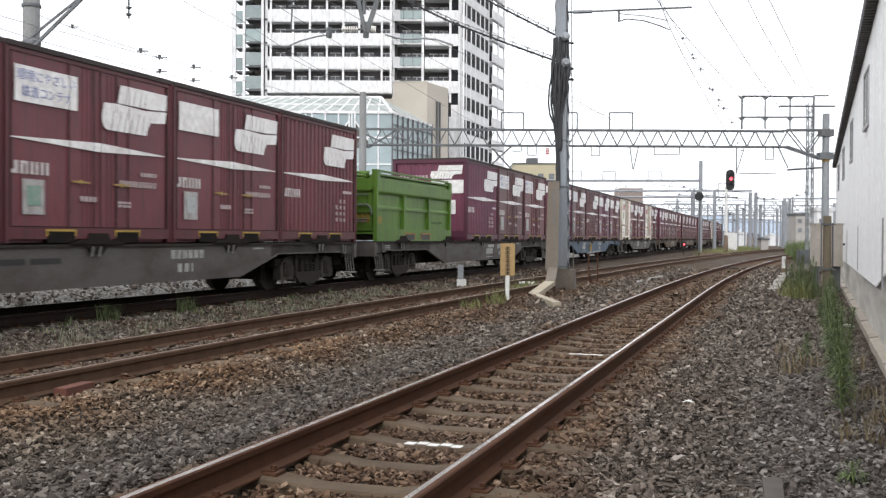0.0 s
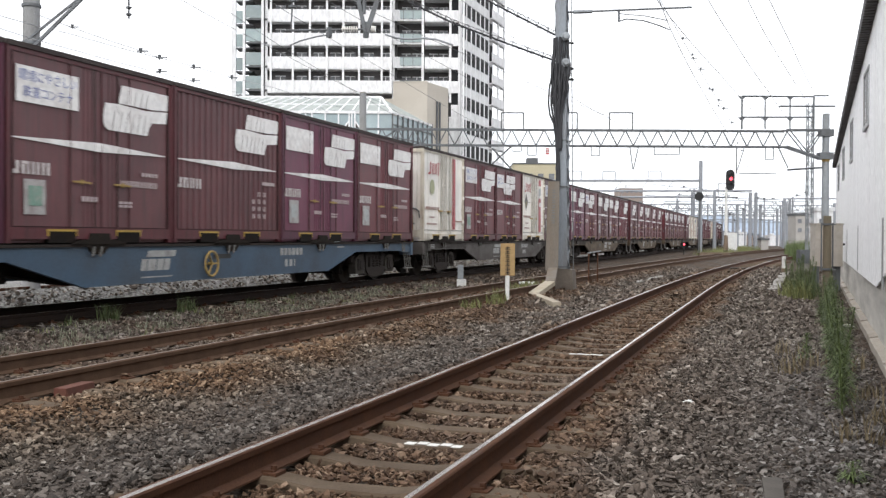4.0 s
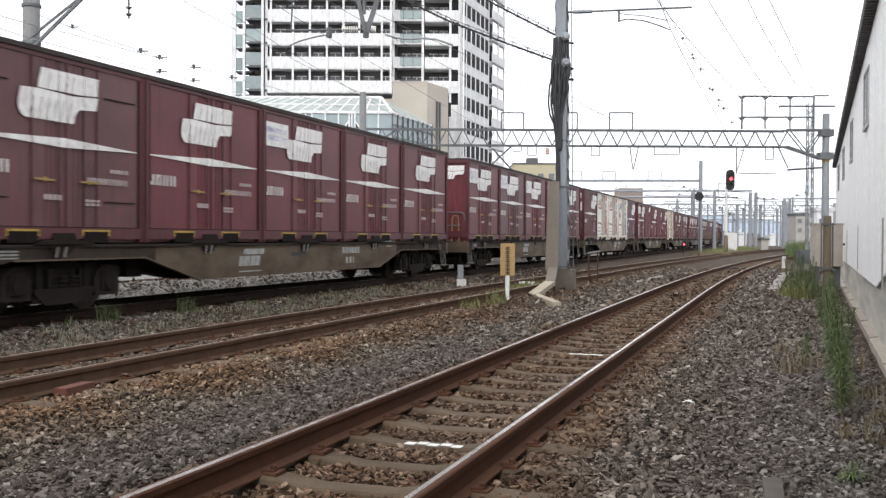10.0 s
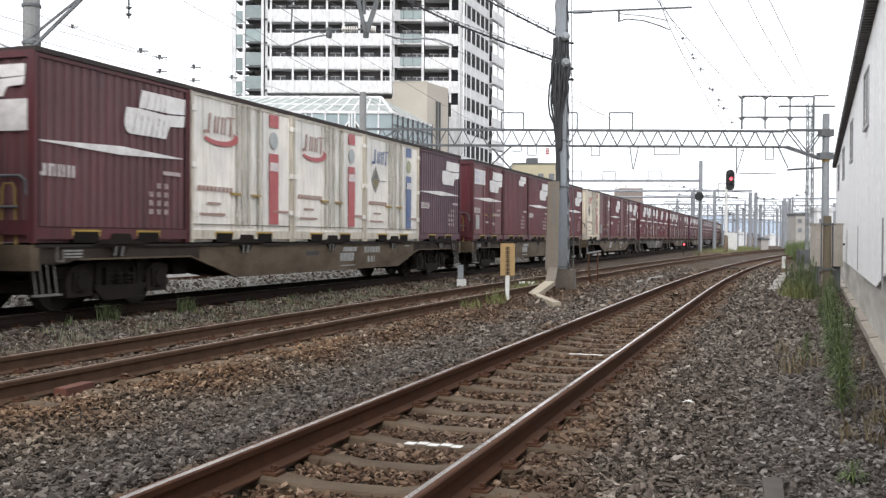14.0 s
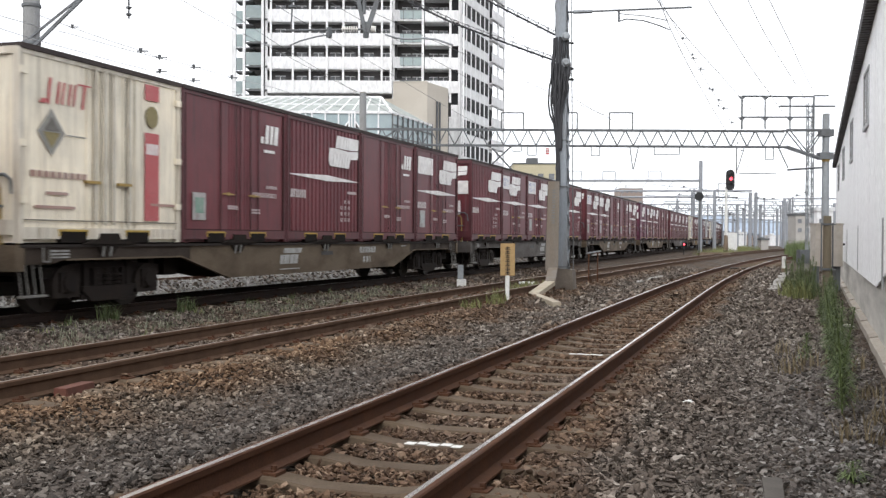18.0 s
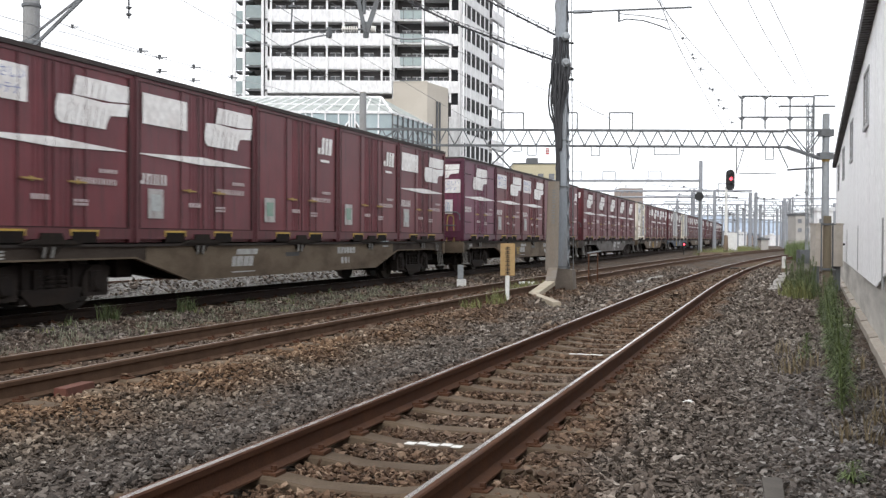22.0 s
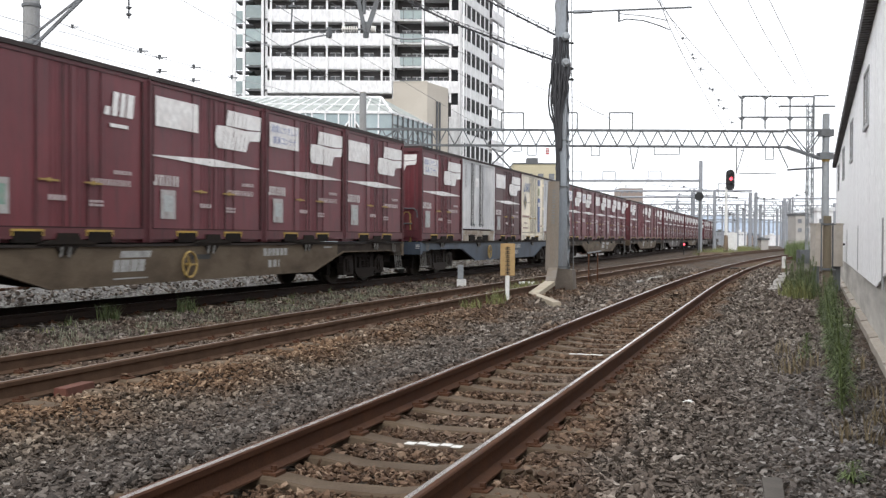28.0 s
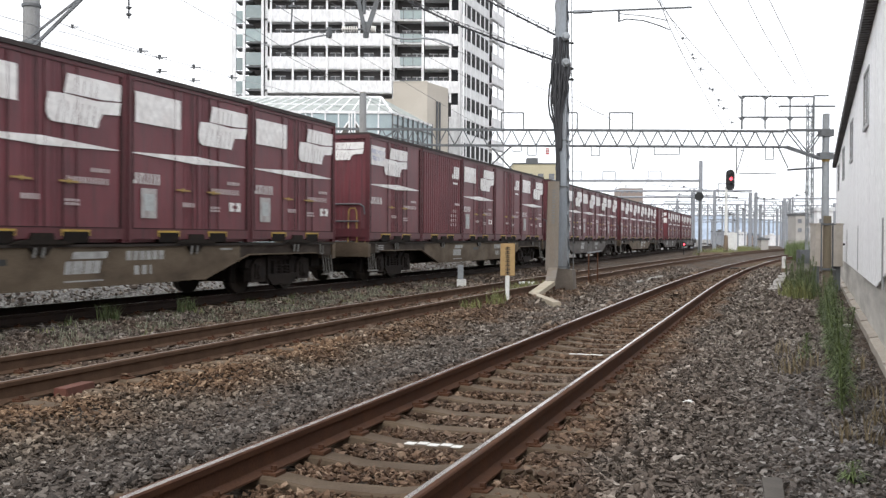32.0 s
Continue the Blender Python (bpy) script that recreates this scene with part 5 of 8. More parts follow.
TC, TS = math.cos(radians(TOWN)), math.sin(radians(TOWN))


def town(lat, dep, z=0.0):
    return (lat * TC - dep * TS, lat * TS + dep * TC, z)


def town_thing(name, label, category, lat, dep, z=-0.3, turn=0.0, group="", kind=""):
    return thing(name, label, category, town(lat, dep, z), TOWN + turn, group, kind)


# ---- concrete pole between the tracks ----
def cable_pole():
    t = thing("catenary_pole", "tall grey laced steel mast wrapped with black cables beside the track", "pole")
    t.matrix_basis = pose(-5.04, 24.75, -0.21, 0, 0, TOWN) @ Matrix.Rotation(radians(-0.6), 4, "Y") @ Matrix.Diagonal((0.935, 0.935, 0.935, 1))
    turn = Matrix.Rotation(radians(-TOWN), 4, "Z")
    for y0, y1 in ((-0.155, -0.147), (0.147, 0.155)):
        q = 1 if y0 < 0 else -1
        web = Mesh().box(-0.14, 0.14, y0, y1, 0, 9.4, turn)
        for x in (-0.14, 0.132):
            web.box(x, x + 0.008, min(y0, y0 + q * 0.07), max(y0, y0 + q * 0.07) + 0.008, 0, 9.4, turn)
        part("channel", web, M["mast"], t)
    for x in (-0.145, 0.145):
        z, k = 0.2, 1
        while z < 9.0:
            p, e = turn @ Vector((x, -0.13 * k, z)), turn @ Vector((x, 0.13 * k, z + 0.30))
            part("lacing_bar", Mesh().bar(p, e, 0.012, 0.045, turn @ Vector((1, 0, 0))), M["mast"], t)
            z, k = z + 0.30, -k
    part("cable_cover", Mesh().add([(x, y + dy, z) for z, x0, x1, y in ((0.58, -0.54, -0.22, -0.87), (2.84, -0.42, -0.14, -0.55)) for x, dy in ((x0, 0), (x1, 0), (x1, 0.15), (x0, 0.15))], [(3, 2, 1, 0), (4, 5, 6, 7), (0, 1, 5, 4), (1, 2, 6, 5), (2, 3, 7, 6), (3, 0, 4, 7)]), M["sleeve"], t, "brown-stained cable cover plate")
    marks = Mesh()
    for i in range(7):
        z = 2.62 - 0.13 * i
        f = (z - 0.58) / 2.26
        x, y = -0.38 + 0.10 * f, -0.87 + 0.32 * f
        marks.box(x - 0.04, x + 0.04, y - 0.012, y + 0.01, z - 0.075, z - 0.055).box(x - 0.04, x + 0.04, y - 0.009, y + 0.013, z - 0.02, z - 0.003)
    part("lettering", marks, M["galv_dark"], t)
    part("conduit", Mesh().cyl((0.27, -0.05, 0.0), (0.23, -0.05, 9.2), 0.012, 8), M["galv_dark"], t)
    rnd = random.Random(4)
    for i in range(15):
        a = radians(-174 + 112 * i / 14)
        top = 6.58 - 0.68 * (i % 2)
        r = 0.205 + rnd.uniform(0, 0.04)
        pts = []
        low = (2.6 if i < 9 else 3.6) + rnd.uniform(0, 0.15)
        for k in range(13):
            f = k / 12
            bow = math.sin(min(1.0, f * 1.7) * math.pi) * rnd.uniform(0.01, 0.09)
            g = min(1.0, max(0.0, (f - 0.35) / 0.3))
            q = a * (1 - 0.62 * g) + radians(-133) * 0.62 * g + rnd.uniform(-0.05, 0.05)
            rr = (r + bow) * (1 - 0.12 * g)
            pts.append((rr * math.cos(q), rr * math.sin(q), top - (top - low) * f))
        part("cable", Mesh().tube(pts, 0.021 + 0.006 * (i % 3)), M["cable"], t)
    part("cable_loop", Mesh().tube([(-0.22, -0.05, 5.9), (-0.34, -0.08, 5.3), (-0.37, -0.08, 4.9), (-0.33, -0.06, 4.6), (-0.2, -0.02, 4.3)], 0.022), M["cable"], t)
    for z in (6.58, 5.91):
        part("cable_clamp", Mesh().cyl((0.04, -0.22, z), (0.06, -0.30, z), 0.07, 14, 0.115).cyl((0.06, -0.30, z), (0.06, -0.36, z), 0.115, 14, 0.06), M["galv"], t, "pale cable end fitting")
    for z in (0.62, 2.7, 3.9, 7.6):
        part("strap", Mesh().box(-0.165, 0.165, -0.175, 0.175, z, z + 0.04, turn), M["galv_dark"], t)
    ins = Mesh()
    for z in (5.5, 5.78, 6.45):
        ins.cyl((0.17, -0.08, z), (0.29, -0.08, z), 0.03, 8)
    part("peg", ins, M["black"], t)
    part("arm", Mesh().cyl((0.15, 0, 7.26), (3.42, 0.2, 7.42), 0.025, 8), M["galv_dark"], t)
    part("arm_insulator", Mesh().cyl((0.30, 0, 7.268), (0.78, 0.05, 7.292), 0.05, 10), M["galv"], t)
    part("drop_bar", Mesh().cyl((1.50, 0.1, 7.33), (1.50, 0.1, 7.02), 0.03, 8), M["galv_dark"], t)
    part("steady_arm", Mesh().tube([(1.50, 0.1, 7.04), (1.7, 0.1, 7.10), (2.15, 0.12, 7.06), (2.6, 0.14, 6.92), (2.83, 0.14, 6.82)], 0.016).tube([(1.52, 0.1, 7.24), (2.2, 0.12, 7.18), (2.8, 0.14, 7.06)], 0.012), M["galv_dark"], t)
    return t


M["sleeve"] = surface("brown_stained_cover", (0.165, 0.142, 0.118), 0.8, stain=(0.16, 0.115, 0.075), amount=0.6, scale=1.5, stretch=(2, 2, 0.5))
M["olive_post"] = surface("olive_stained_concrete", (0.165, 0.135, 0.092), 0.85, stain=(0.095, 0.072, 0.046), amount=0.7, scale=1.5, stretch=(2, 2, 0.4))
M["footing"] = surface("grey_stained_footing_concrete", (0.155, 0.130, 0.108), 0.9, stain=(0.085, 0.068, 0.053), amount=0.7, scale=3, fine=40, bump=0.2)
M["duct"] = surface("pale_worn_concrete", (0.40, 0.35, 0.27), 0.85, stain=(0.26, 0.21, 0.15), amount=0.6, scale=3)
M["beige"] = surface("beige_panel_paint", (0.43, 0.39, 0.34), 0.7, stain=(0.36, 0.31, 0.26), amount=0.4, scale=1.2, fine=5, bump=0.02)
M["brown_post"] = surface("brown_stained_concrete", (0.185, 0.135, 0.095), 0.85, stain=(0.11, 0.075, 0.05), amount=0.7, scale=1.5, stretch=(2, 2, 0.4))
M["ochre"] = surface("ochre_sign_board", (0.40, 0.265, 0.115), 0.6, stain=(0.3, 0.18, 0.08), amount=0.4, scale=5)
cable_pole()

t = thing("pole_footing", "low grey concrete footing block beside the cable pole", "footing", (-5.02, 24.75, -0.24), 0)
part("block", Mesh().prism([(-0.17, 0), (0.28, 0), (0.24, 0.56), (-0.15, 0.60)], "y", -0.22, 0.22), M["footing"], t)
t = thing("cable_trough_lid", "pale bent concrete cable duct running from the pole into the ballast", "cable duct")
part("duct_neck", Mesh().bar((-5.12, 23.95, 0.36), (-4.95, 22.85, 0.075), 0.22, 0.09), M["sleeve"], t)
part("duct", Mesh().bar((-4.94, 22.8, 0.07), (-5.07, 21.75, -0.145), 0.24, 0.09), M["duct"], t)
part("duct_foot", Mesh().bar((-5.08, 21.78, -0.15), (-4.22, 20.15, -0.235), 0.17, 0.09), M["duct"], t)

# ---- sign, box and pipe stand between the tracks ----
t = thing("warning_sign", "ochre board with dark lettering on a white post", "sign", (-5.17, 19.87, -0.237), TOWN)
t.scale = (0.955, 0.955, 0.955)
part("post", Mesh().cyl((0, 0, 0), (0, 0, 0.62), 0.045, 12), M["white_paint"], t)
part("board", Mesh().box(-0.15, 0.15, -0.05, -0.025, 0.60, 1.27), M["ochre"], t)
marks = Mesh()
for i in range(7):
    z = 1.20 - 0.086 * i
    marks.box(-0.055, 0.055, -0.056, -0.051, z - 0.060, z - 0.042).box(-0.045, 0.045, -0.056, -0.051, z - 0.022, z - 0.006).box(-0.010, 0.010, -0.056, -0.051, z - 0.07, z)
part("lettering", marks, M["black"], t)
t = thing("trackside_box", "small light grey equipment box on a stand by the train's track", "equipment box", (-8.45, 27.4, -0.3), TOWN)
part("base", Mesh().box(-0.13, 0.13, -0.12, 0.12, 0, 0.22), M["white_paint"], t)
part("box", Mesh().box(-0.11, 0.05, -0.08, 0.08, 0.24, 0.62), M["galv"], t)
part("leg", Mesh().box(-0.05, 0.02, -0.03, 0.03, 0.15, 0.3).cyl((-0.1, 0, 0.0), (-0.02, 0, 0.24), 0.015, 6), M["galv"], t)
t = thing("pipe_stand", "thin rusty pipe stand with a pale cross bar", "pipe stand", (-5.0, 28.75, -0.3), TOWN)
for x in (-0.125, 0.125):
    part("post", Mesh().cyl((x, 0, 0), (x, 0, 0.98), 0.022, 8), M["rail_side"], t)
part("cross_bar", Mesh().bar((-0.16, 0, 0.97), (0.22, 0, 1.03), 0.04), M["galv"], t)

# ---- warehouse beside the track ----
WALL_X0, WALL_SLOPE = 0.735, 0.0313


def wall_x(y):
    return WALL_X0 + WALL_SLOPE * y


def eave_z(y):
    return 4.20 + (23.0 - y) * 0.004


def warehouse():
    t = thing("warehouse", "white corrugated steel warehouse on a stained concrete plinth", "building", kind="structure")
    y_end = 46.0
    mb = Mesh()
    y, k = y_end, 0
    pts = []
    while y > -6:
        d = (0.0, 0.0, 0.022, 0.022)[k % 4]
        pts.append((wall_x(y) + d, y))
        y -= (0.16, 0.03, 0.05, 0.03)[k % 4]
        k += 1
    foot = lambda y: 0.47 + max(0.0, 14.66 - y) * 0.115
    v, n = [], len(pts)
    for x, y in pts:
        v += [(x, y, foot(y)), (x, y, eave_z(y))]
    mb.add(v, [(2 * i, 2 * i + 1, 2 * i + 3, 2 * i + 2) for i in range(n - 1)])
    part("cladding", mb, M["white_steel"], t)
    back = Mesh()
    ys = [y_end, 15.0, 11, -6]
    for a, b in zip(ys, ys[1:]):
        v = [(wall_x(q) + o, q, z) for q in (a, b) for o, z in ((0.07, 0.2), (9.0, 0.2), (9.0, eave_z(q) - 0.05), (0.05, eave_z(q) - 0.05))]
        back.add(v, [(0, 1, 2, 3), (7, 6, 5, 4), (0, 3, 7, 4), (1, 5, 6, 2), (3, 2, 6, 7)])
    part("wall_core", back, M["white_steel"], t)
    v = [(wall_x(q) + o, q, z) for q in (y_end - 0.06, -6) for o, z in ((0.045, -0.4), (0.24, -0.4), (0.24, 2.2), (0.045, 2.2))]
    part("plinth", Mesh().add(v, [(0, 1, 2, 3), (7, 6, 5, 4), (0, 4, 5, 1), (1, 5, 6, 2), (2, 6, 7, 3), (3, 7, 4, 0)]), M["plinth"], t, "stained grey concrete plinth")
    for i in range(22):
        a = 7.2 + i * 1.5
        v = [(wall_x(q) + o, q, z) for q in (a, a + 1.47) for o, z in ((-0.085, -0.42), (0.04, -0.42), (0.04, -0.20 + 0.015 * (i % 2)), (-0.07, -0.22 + 0.015 * (i % 2)))]
        part("kerb_stone", Mesh().add(v, [(0, 1, 2, 3), (7, 6, 5, 4), (0, 4, 5, 1), (1, 5, 6, 2), (2, 6, 7, 3), (3, 7, 4, 0)]), M["kerb"], t)
    # roof edge with ribbed underside
    ed = Mesh()
    v = [(wall_x(q) + o, q, eave_z(q) + z) for q in (y_end + 0.35, -6) for o, z in ((-0.13, 0.02), (9.0, 0.02), (9.0, 0.14), (-0.13, 0.14))]
    ed.add(v, [(0, 1, 2, 3), (7, 6, 5, 4), (0, 4, 5, 1), (1, 5, 6, 2), (2, 6, 7, 3), (3, 7, 4, 0)])
    y = y_end + 0.3
    while y > -5:
        ed.box(wall_x(y) - 0.15, wall_x(y) + 0.02, y - 0.06, y + 0.06, eave_z(y) - 0.01, eave_z(y) + 0.17)
        y -= 0.19
    part("roof_edge", ed, M["roof_dark"], t, "dark ribbed roof edge")
    # louvre windows, one after the other along the wall
    for y in (10.2, 17.55, 24.9, 32.2, 39.5):
        z0, z1, hw = 2.90, 3.72, 0.50
        w = part("window", Mesh().box(wall_x(y) - 0.012, wall_x(y) + 0.03, y - hw, y + hw, z0, z1), M["window_dark"], t, "shaded sliding window")
        part("window_sill", Mesh().box(wall_x(y) - 0.035, wall_x(y) + 0.02, y - hw - 0.06, y + hw + 0.06, z0 - 0.06, z0), M["window_grey"], w)
        part("window_head", Mesh().box(wall_x(y) - 0.03, wall_x(y) + 0.02, y - hw - 0.05, y + hw + 0.05, z1, z1 + 0.05), M["window_grey"], w)
        for q in (y - hw - 0.04, y - 0.02, y + hw):
            part("window_frame", Mesh().box(wall_x(y) - 0.026, wall_x(y) + 0.02, q, q + 0.04, z0, z1), M["window_grey"], w)
    for y in (13.2, 21.0, 28.5):
        part("stain_strip", Mesh().box(wall_x(y) - 0.004, wall_x(y) + 0.01, y - 0.10, y + 0.10, 0.50, 1.35), M["window_grey"], t, "patched cladding strip")
    part("wall_bracket", Mesh().cyl((wall_x(30.5) - 0.14, 30.5, 0.92), (wall_x(30.5), 30.5, 0.96), 0.03, 8), M["black"], t)
    return t


M["white_steel"] = surface("white_corrugated_steel", (0.92, 0.92, 0.92), 0.5, stain=(0.72, 0.71, 0.70), amount=0.35, scale=0.8, stretch=(2, 2, 0.35), bump=0.05)
M["kerb"] = surface("pale_kerb_concrete", (0.40, 0.36, 0.31), 0.9, stain=(0.27, 0.23, 0.18), amount=0.8, scale=1.6, fine=40, bump=0.25, obj=0.1)
M["plinth"] = surface("stained_concrete_plinth", (0.58, 0.55, 0.50), 0.9, stain=(0.17, 0.155, 0.13), amount=0.9, scale=1.1, stretch=(0.5, 0.10, 0.9), fine=5, bump=0.05)
M["roof_dark"] = surface("dark_brown_roof_sheet", (0.040, 0.034, 0.034), 0.6, stain=(0.07, 0.06, 0.055), amount=0.4, scale=3)
M["window_dark"] = surface("shaded_window_glass", (0.10, 0.105, 0.11), 0.2, amount=0.3, stain=(0.2, 0.2, 0.2))
M["window_grey"] = surface("grey_window_frame", (0.34, 0.34, 0.34), 0.5, amount=0.4, stain=(0.2, 0.19, 0.18))
warehouse()

# ---- post and panels at the warehouse corner ----
t = thing("concrete_post", "brown-stained round concrete post with dark steel bands beside the warehouse", "post", (0.98, 24.4, -0.32), TOWN)
part("post", Mesh().cyl((0, 0, 0), (0, 0, 1.93), 0.096, 18, 0.085), M["olive_post"], t)
for z in (0.72, 1.72):
    part("band", Mesh().cyl((0, 0, z), (0, 0, z + 0.05), 0.112, 18).box(-0.15, 0.15, -0.122, -0.10, z + 0.01, z + 0.04), M["galv_dark"], t)
for x in (-0.135, 0.12):
    part("batten", Mesh().box(x, x + 0.015, -0.02, 0.03, 0.7, 1.78), M["galv_dark"], t)
t = town_thing("equipment_cabinet", "plain beige steel equipment cabinet behind the post", "cabinet", 10.08, 27.0)
part("body", Mesh().box(-0.30, 0.42, 0, 0.4, 0.68, 1.78), M["beige"], t)
for x in (-0.22, 0.34):
    part("foot", Mesh().box(x - 0.06, x + 0.06, 0.1, 0.3, 0, 0.7), M["galv_dark"], t)
part("lid", Mesh().box(-0.32, 0.44, -0.02, 0.42, 1.78, 1.81), M["beige"], t)


# ---- overhead gantries ----
def truss(mb, x0, x1, zt, zb, y0=0.0, y1=0.5, pitch=0.82, w=0.055):
    for y in (y0, y1):
        mb.bar((x0, y, zt), (x1, y, zt), w * 1.3)
        mb.bar((x0, y, zb), (x1, y, zb), w * 1.3)
        n = int(round((x1 - x0) / pitch)) if y == y0 else 0
        for i in range(n):
            a = x0 + (x1 - x0) * i / n
            b = x0 + (x1 - x0) * (i + 1) / n
            mb.bar((a, y, zt), ((a + b) / 2, y, zb), w)
            mb.bar(((a + b) / 2, y, zb), (b, y, zt), w)
    for i in range(int((x1 - x0) / pitch) + 1):
        a = x0 + i * pitch
        mb.bar((a, y0, zt), (a, y1, zt), w * 0.7)
        mb.bar((a, y0, zb), (a + pitch / 2, y1, zb), w * 0.7)
    return mb


def loop(mb, x0, x1, z0, z1, r=0.03, y=0.0):
    for a, b in (((x0, y, z0), (x0, y, z1)), ((x1, y, z0), (x1, y, z1)), ((x0, y, z1), (x1, y, z1))):
        mb.cyl(a, b, r, 6)
    return mb


def lattice(mb, x, y, z0, z1, w, step, bar):
    for a in (-w / 2, w / 2):
        for b in (-w / 2, w / 2):
            mb.bar((x + a, y + b, z0), (x + a, y + b, z1), bar)
    z, k = z0, 1
    while z < z1 - step:
        for b in (-w / 2, w / 2):
            mb.bar((x - k * w / 2, y + b, z), (x + k * w / 2, y + b, z + step), bar * 0.7)
            mb.bar((x + b, y - k * w / 2, z), (x + b, y + k * w / 2, z + step), bar * 0.7)
        z, k = z + step, -k
    return mb


def main_gantry():
    d, sc = 52.0, 52.0 / 1820
    X = lambda px: (px - 784) * sc
    Z = lambda px, py: 1.09 + 0.3 + (420.2 + 0.0054 * (px - 784) - py) * sc
    t = town_thing("overhead_line_gantry", "grey lattice steel gantry spanning the tracks with wire supports", "gantry", 0, d)
    part("beam", truss(Mesh(), X(560), X(1392), Z(1000, 230), Z(1000, 258)), M["galv_dark"], t, "latticed beam of grey angle steel")
    for y in (0.0, 0.5):
        for p, e, w in (((1390, 230), (1468, 230), 0.08), ((1390, 259), (1456, 281), 0.085), ((1396, 231), (1428, 270), 0.05), ((1430, 270), (1455, 232), 0.05)):
            part("knee_bar", Mesh().bar((X(p[0]), y, Z(*p)), (X(e[0]), y, Z(*e)), w), M["galv_dark"], t)
    part("gusset", Mesh().box(X(1452), X(1474), -0.03, 0.53, Z(1460, 241), Z(1460, 229)), M["galv_dark"], t)
    part("gusset", Mesh().box(X(1450), X(1474), -0.03, 0.53, Z(1460, 282), Z(1460, 270)), M["galv_dark"], t)
    part("column", Mesh().cyl((X(1463), 0.25, 0), (X(1463), 0.25, Z(1463, 201)), 0.19, 16, 0.17), M["galv"], t, "grey round steel column")
    part("column_band", Mesh().cyl((X(1463), 0.25, Z(1463, 286)), (X(1463), 0.25, Z(1463, 281)), 0.2, 14), M["rail_yellow"], t)
    part("column", lattice(Mesh(), X(1432) * 55 / 52, 3.0, 0, Z(1432, 170), 0.29, 0.40, 0.045), M["galv"], t, "lattice mast of light angle steel")
    top = Mesh()
    loop(top, X(1311), X(1438), Z(1311, 229), Z(1311, 171), 0.045)
    top.cyl((X(1438), 0, Z(1438, 170)), (X(1464), 0, Z(1464, 170)), 0.04, 6)
    for a, b in (((1311, 208), (1438, 208)),):
        top.cyl((X(a[0]), 0, Z(*a)), (X(b[0]), 0, Z(*b)), 0.04, 6)
    for px in (1352, 1396):
        top.cyl((X(px), 0, Z(px, 229)), (X(px), 0, Z(px, 171)), 0.035, 6)
    top.cyl((X(1384), 0.6, Z(1384, 186)), (X(1484), 0.6, Z(1484, 186)), 0.045, 6)
    for px in (1311, 1352, 1396):
        for pz in (171, 208):
            top.prism([(X(px) - 0.2, Z(px, pz)), (X(px) + 0.2, Z(px, pz)), (X(px) + 0.05, Z(px, pz) - 0.17), (X(px) - 0.05, Z(px, pz) - 0.17)], "y", -0.02, 0.02)
    part("wire_frame", top, M["galv_dark"], t)
    for a, b, c in ((886, 925, 200), (1002, 1020, 200), (1077, 1118, 200)):
        part("wire_frame", loop(Mesh(), X(a), X(b), Z(a, 229), Z(a, c), 0.035), M["galv_dark"], t)
    for a, b, c in ((905, 922, 268), (933, 948, 275), (1045, 1060, 276), (1157, 1201, 274), (1353, 1367, 283)):
        part("hanger", loop(Mesh(), X(a), X(b), Z(a, 258), Z(a, c), 0.022), M["galv_dark"], t)
    part("hanger", Mesh().cyl((X(1113), 0, Z(1113, 258)), (X(1119), 0, Z(1119, 300)), 0.025, 6).cyl((X(1129), 0, Z(1129, 258)), (X(1120), 0, Z(1119, 300)), 0.025, 6), M["galv_dark"], t)
    part("hanger", Mesh().cyl((X(1302), 0, Z(1302, 258)), (X(1302), 0, Z(1302, 308)), 0.03, 6).cyl((X(1317), 0, Z(1317, 258)), (X(1302), 0, Z(1302, 306)), 0.02, 6).cyl((X(1306), 0, Z(1306, 307)), (X(1372), 0, Z(1372, 308)), 0.022, 6), M["galv_dark"], t)
    part("brace", Mesh().cyl((X(1375), 0, Z(1375, 259)), (X(1428), 3, Z(1428, 290)), 0.03, 6).cyl((X(1428), 3, Z(1428, 294)), (X(1475), 1, Z(1475, 294)), 0.05, 6), M["galv_dark"], t)
    br = Mesh()
    for a, b in (((640, 235), (690, 258)), ((650, 262), (700, 230)), ((860, 300), (905, 258)), ((905, 300), (870, 262))):
        br.bar((X(a[0]), 0.2, Z(*a)), (X(b[0]), 0.2, Z(*b)), 0.08)
    part("brace", br, M["galv_dark"], t)
    plate = part("small_plate", Mesh().box(X(964), X(971), -0.1, -0.05, Z(968, 274), Z(968, 263)), M["white_paint"], t, "small red and white plate")
    for a, b in ((274, 271.5), (269, 267), (265, 263)):
        part("red_bar", Mesh().box(X(964), X(971), -0.112, -0.1, Z(968, a), Z(968, b)), M["red_print"], plate)
    return t


main_gantry()


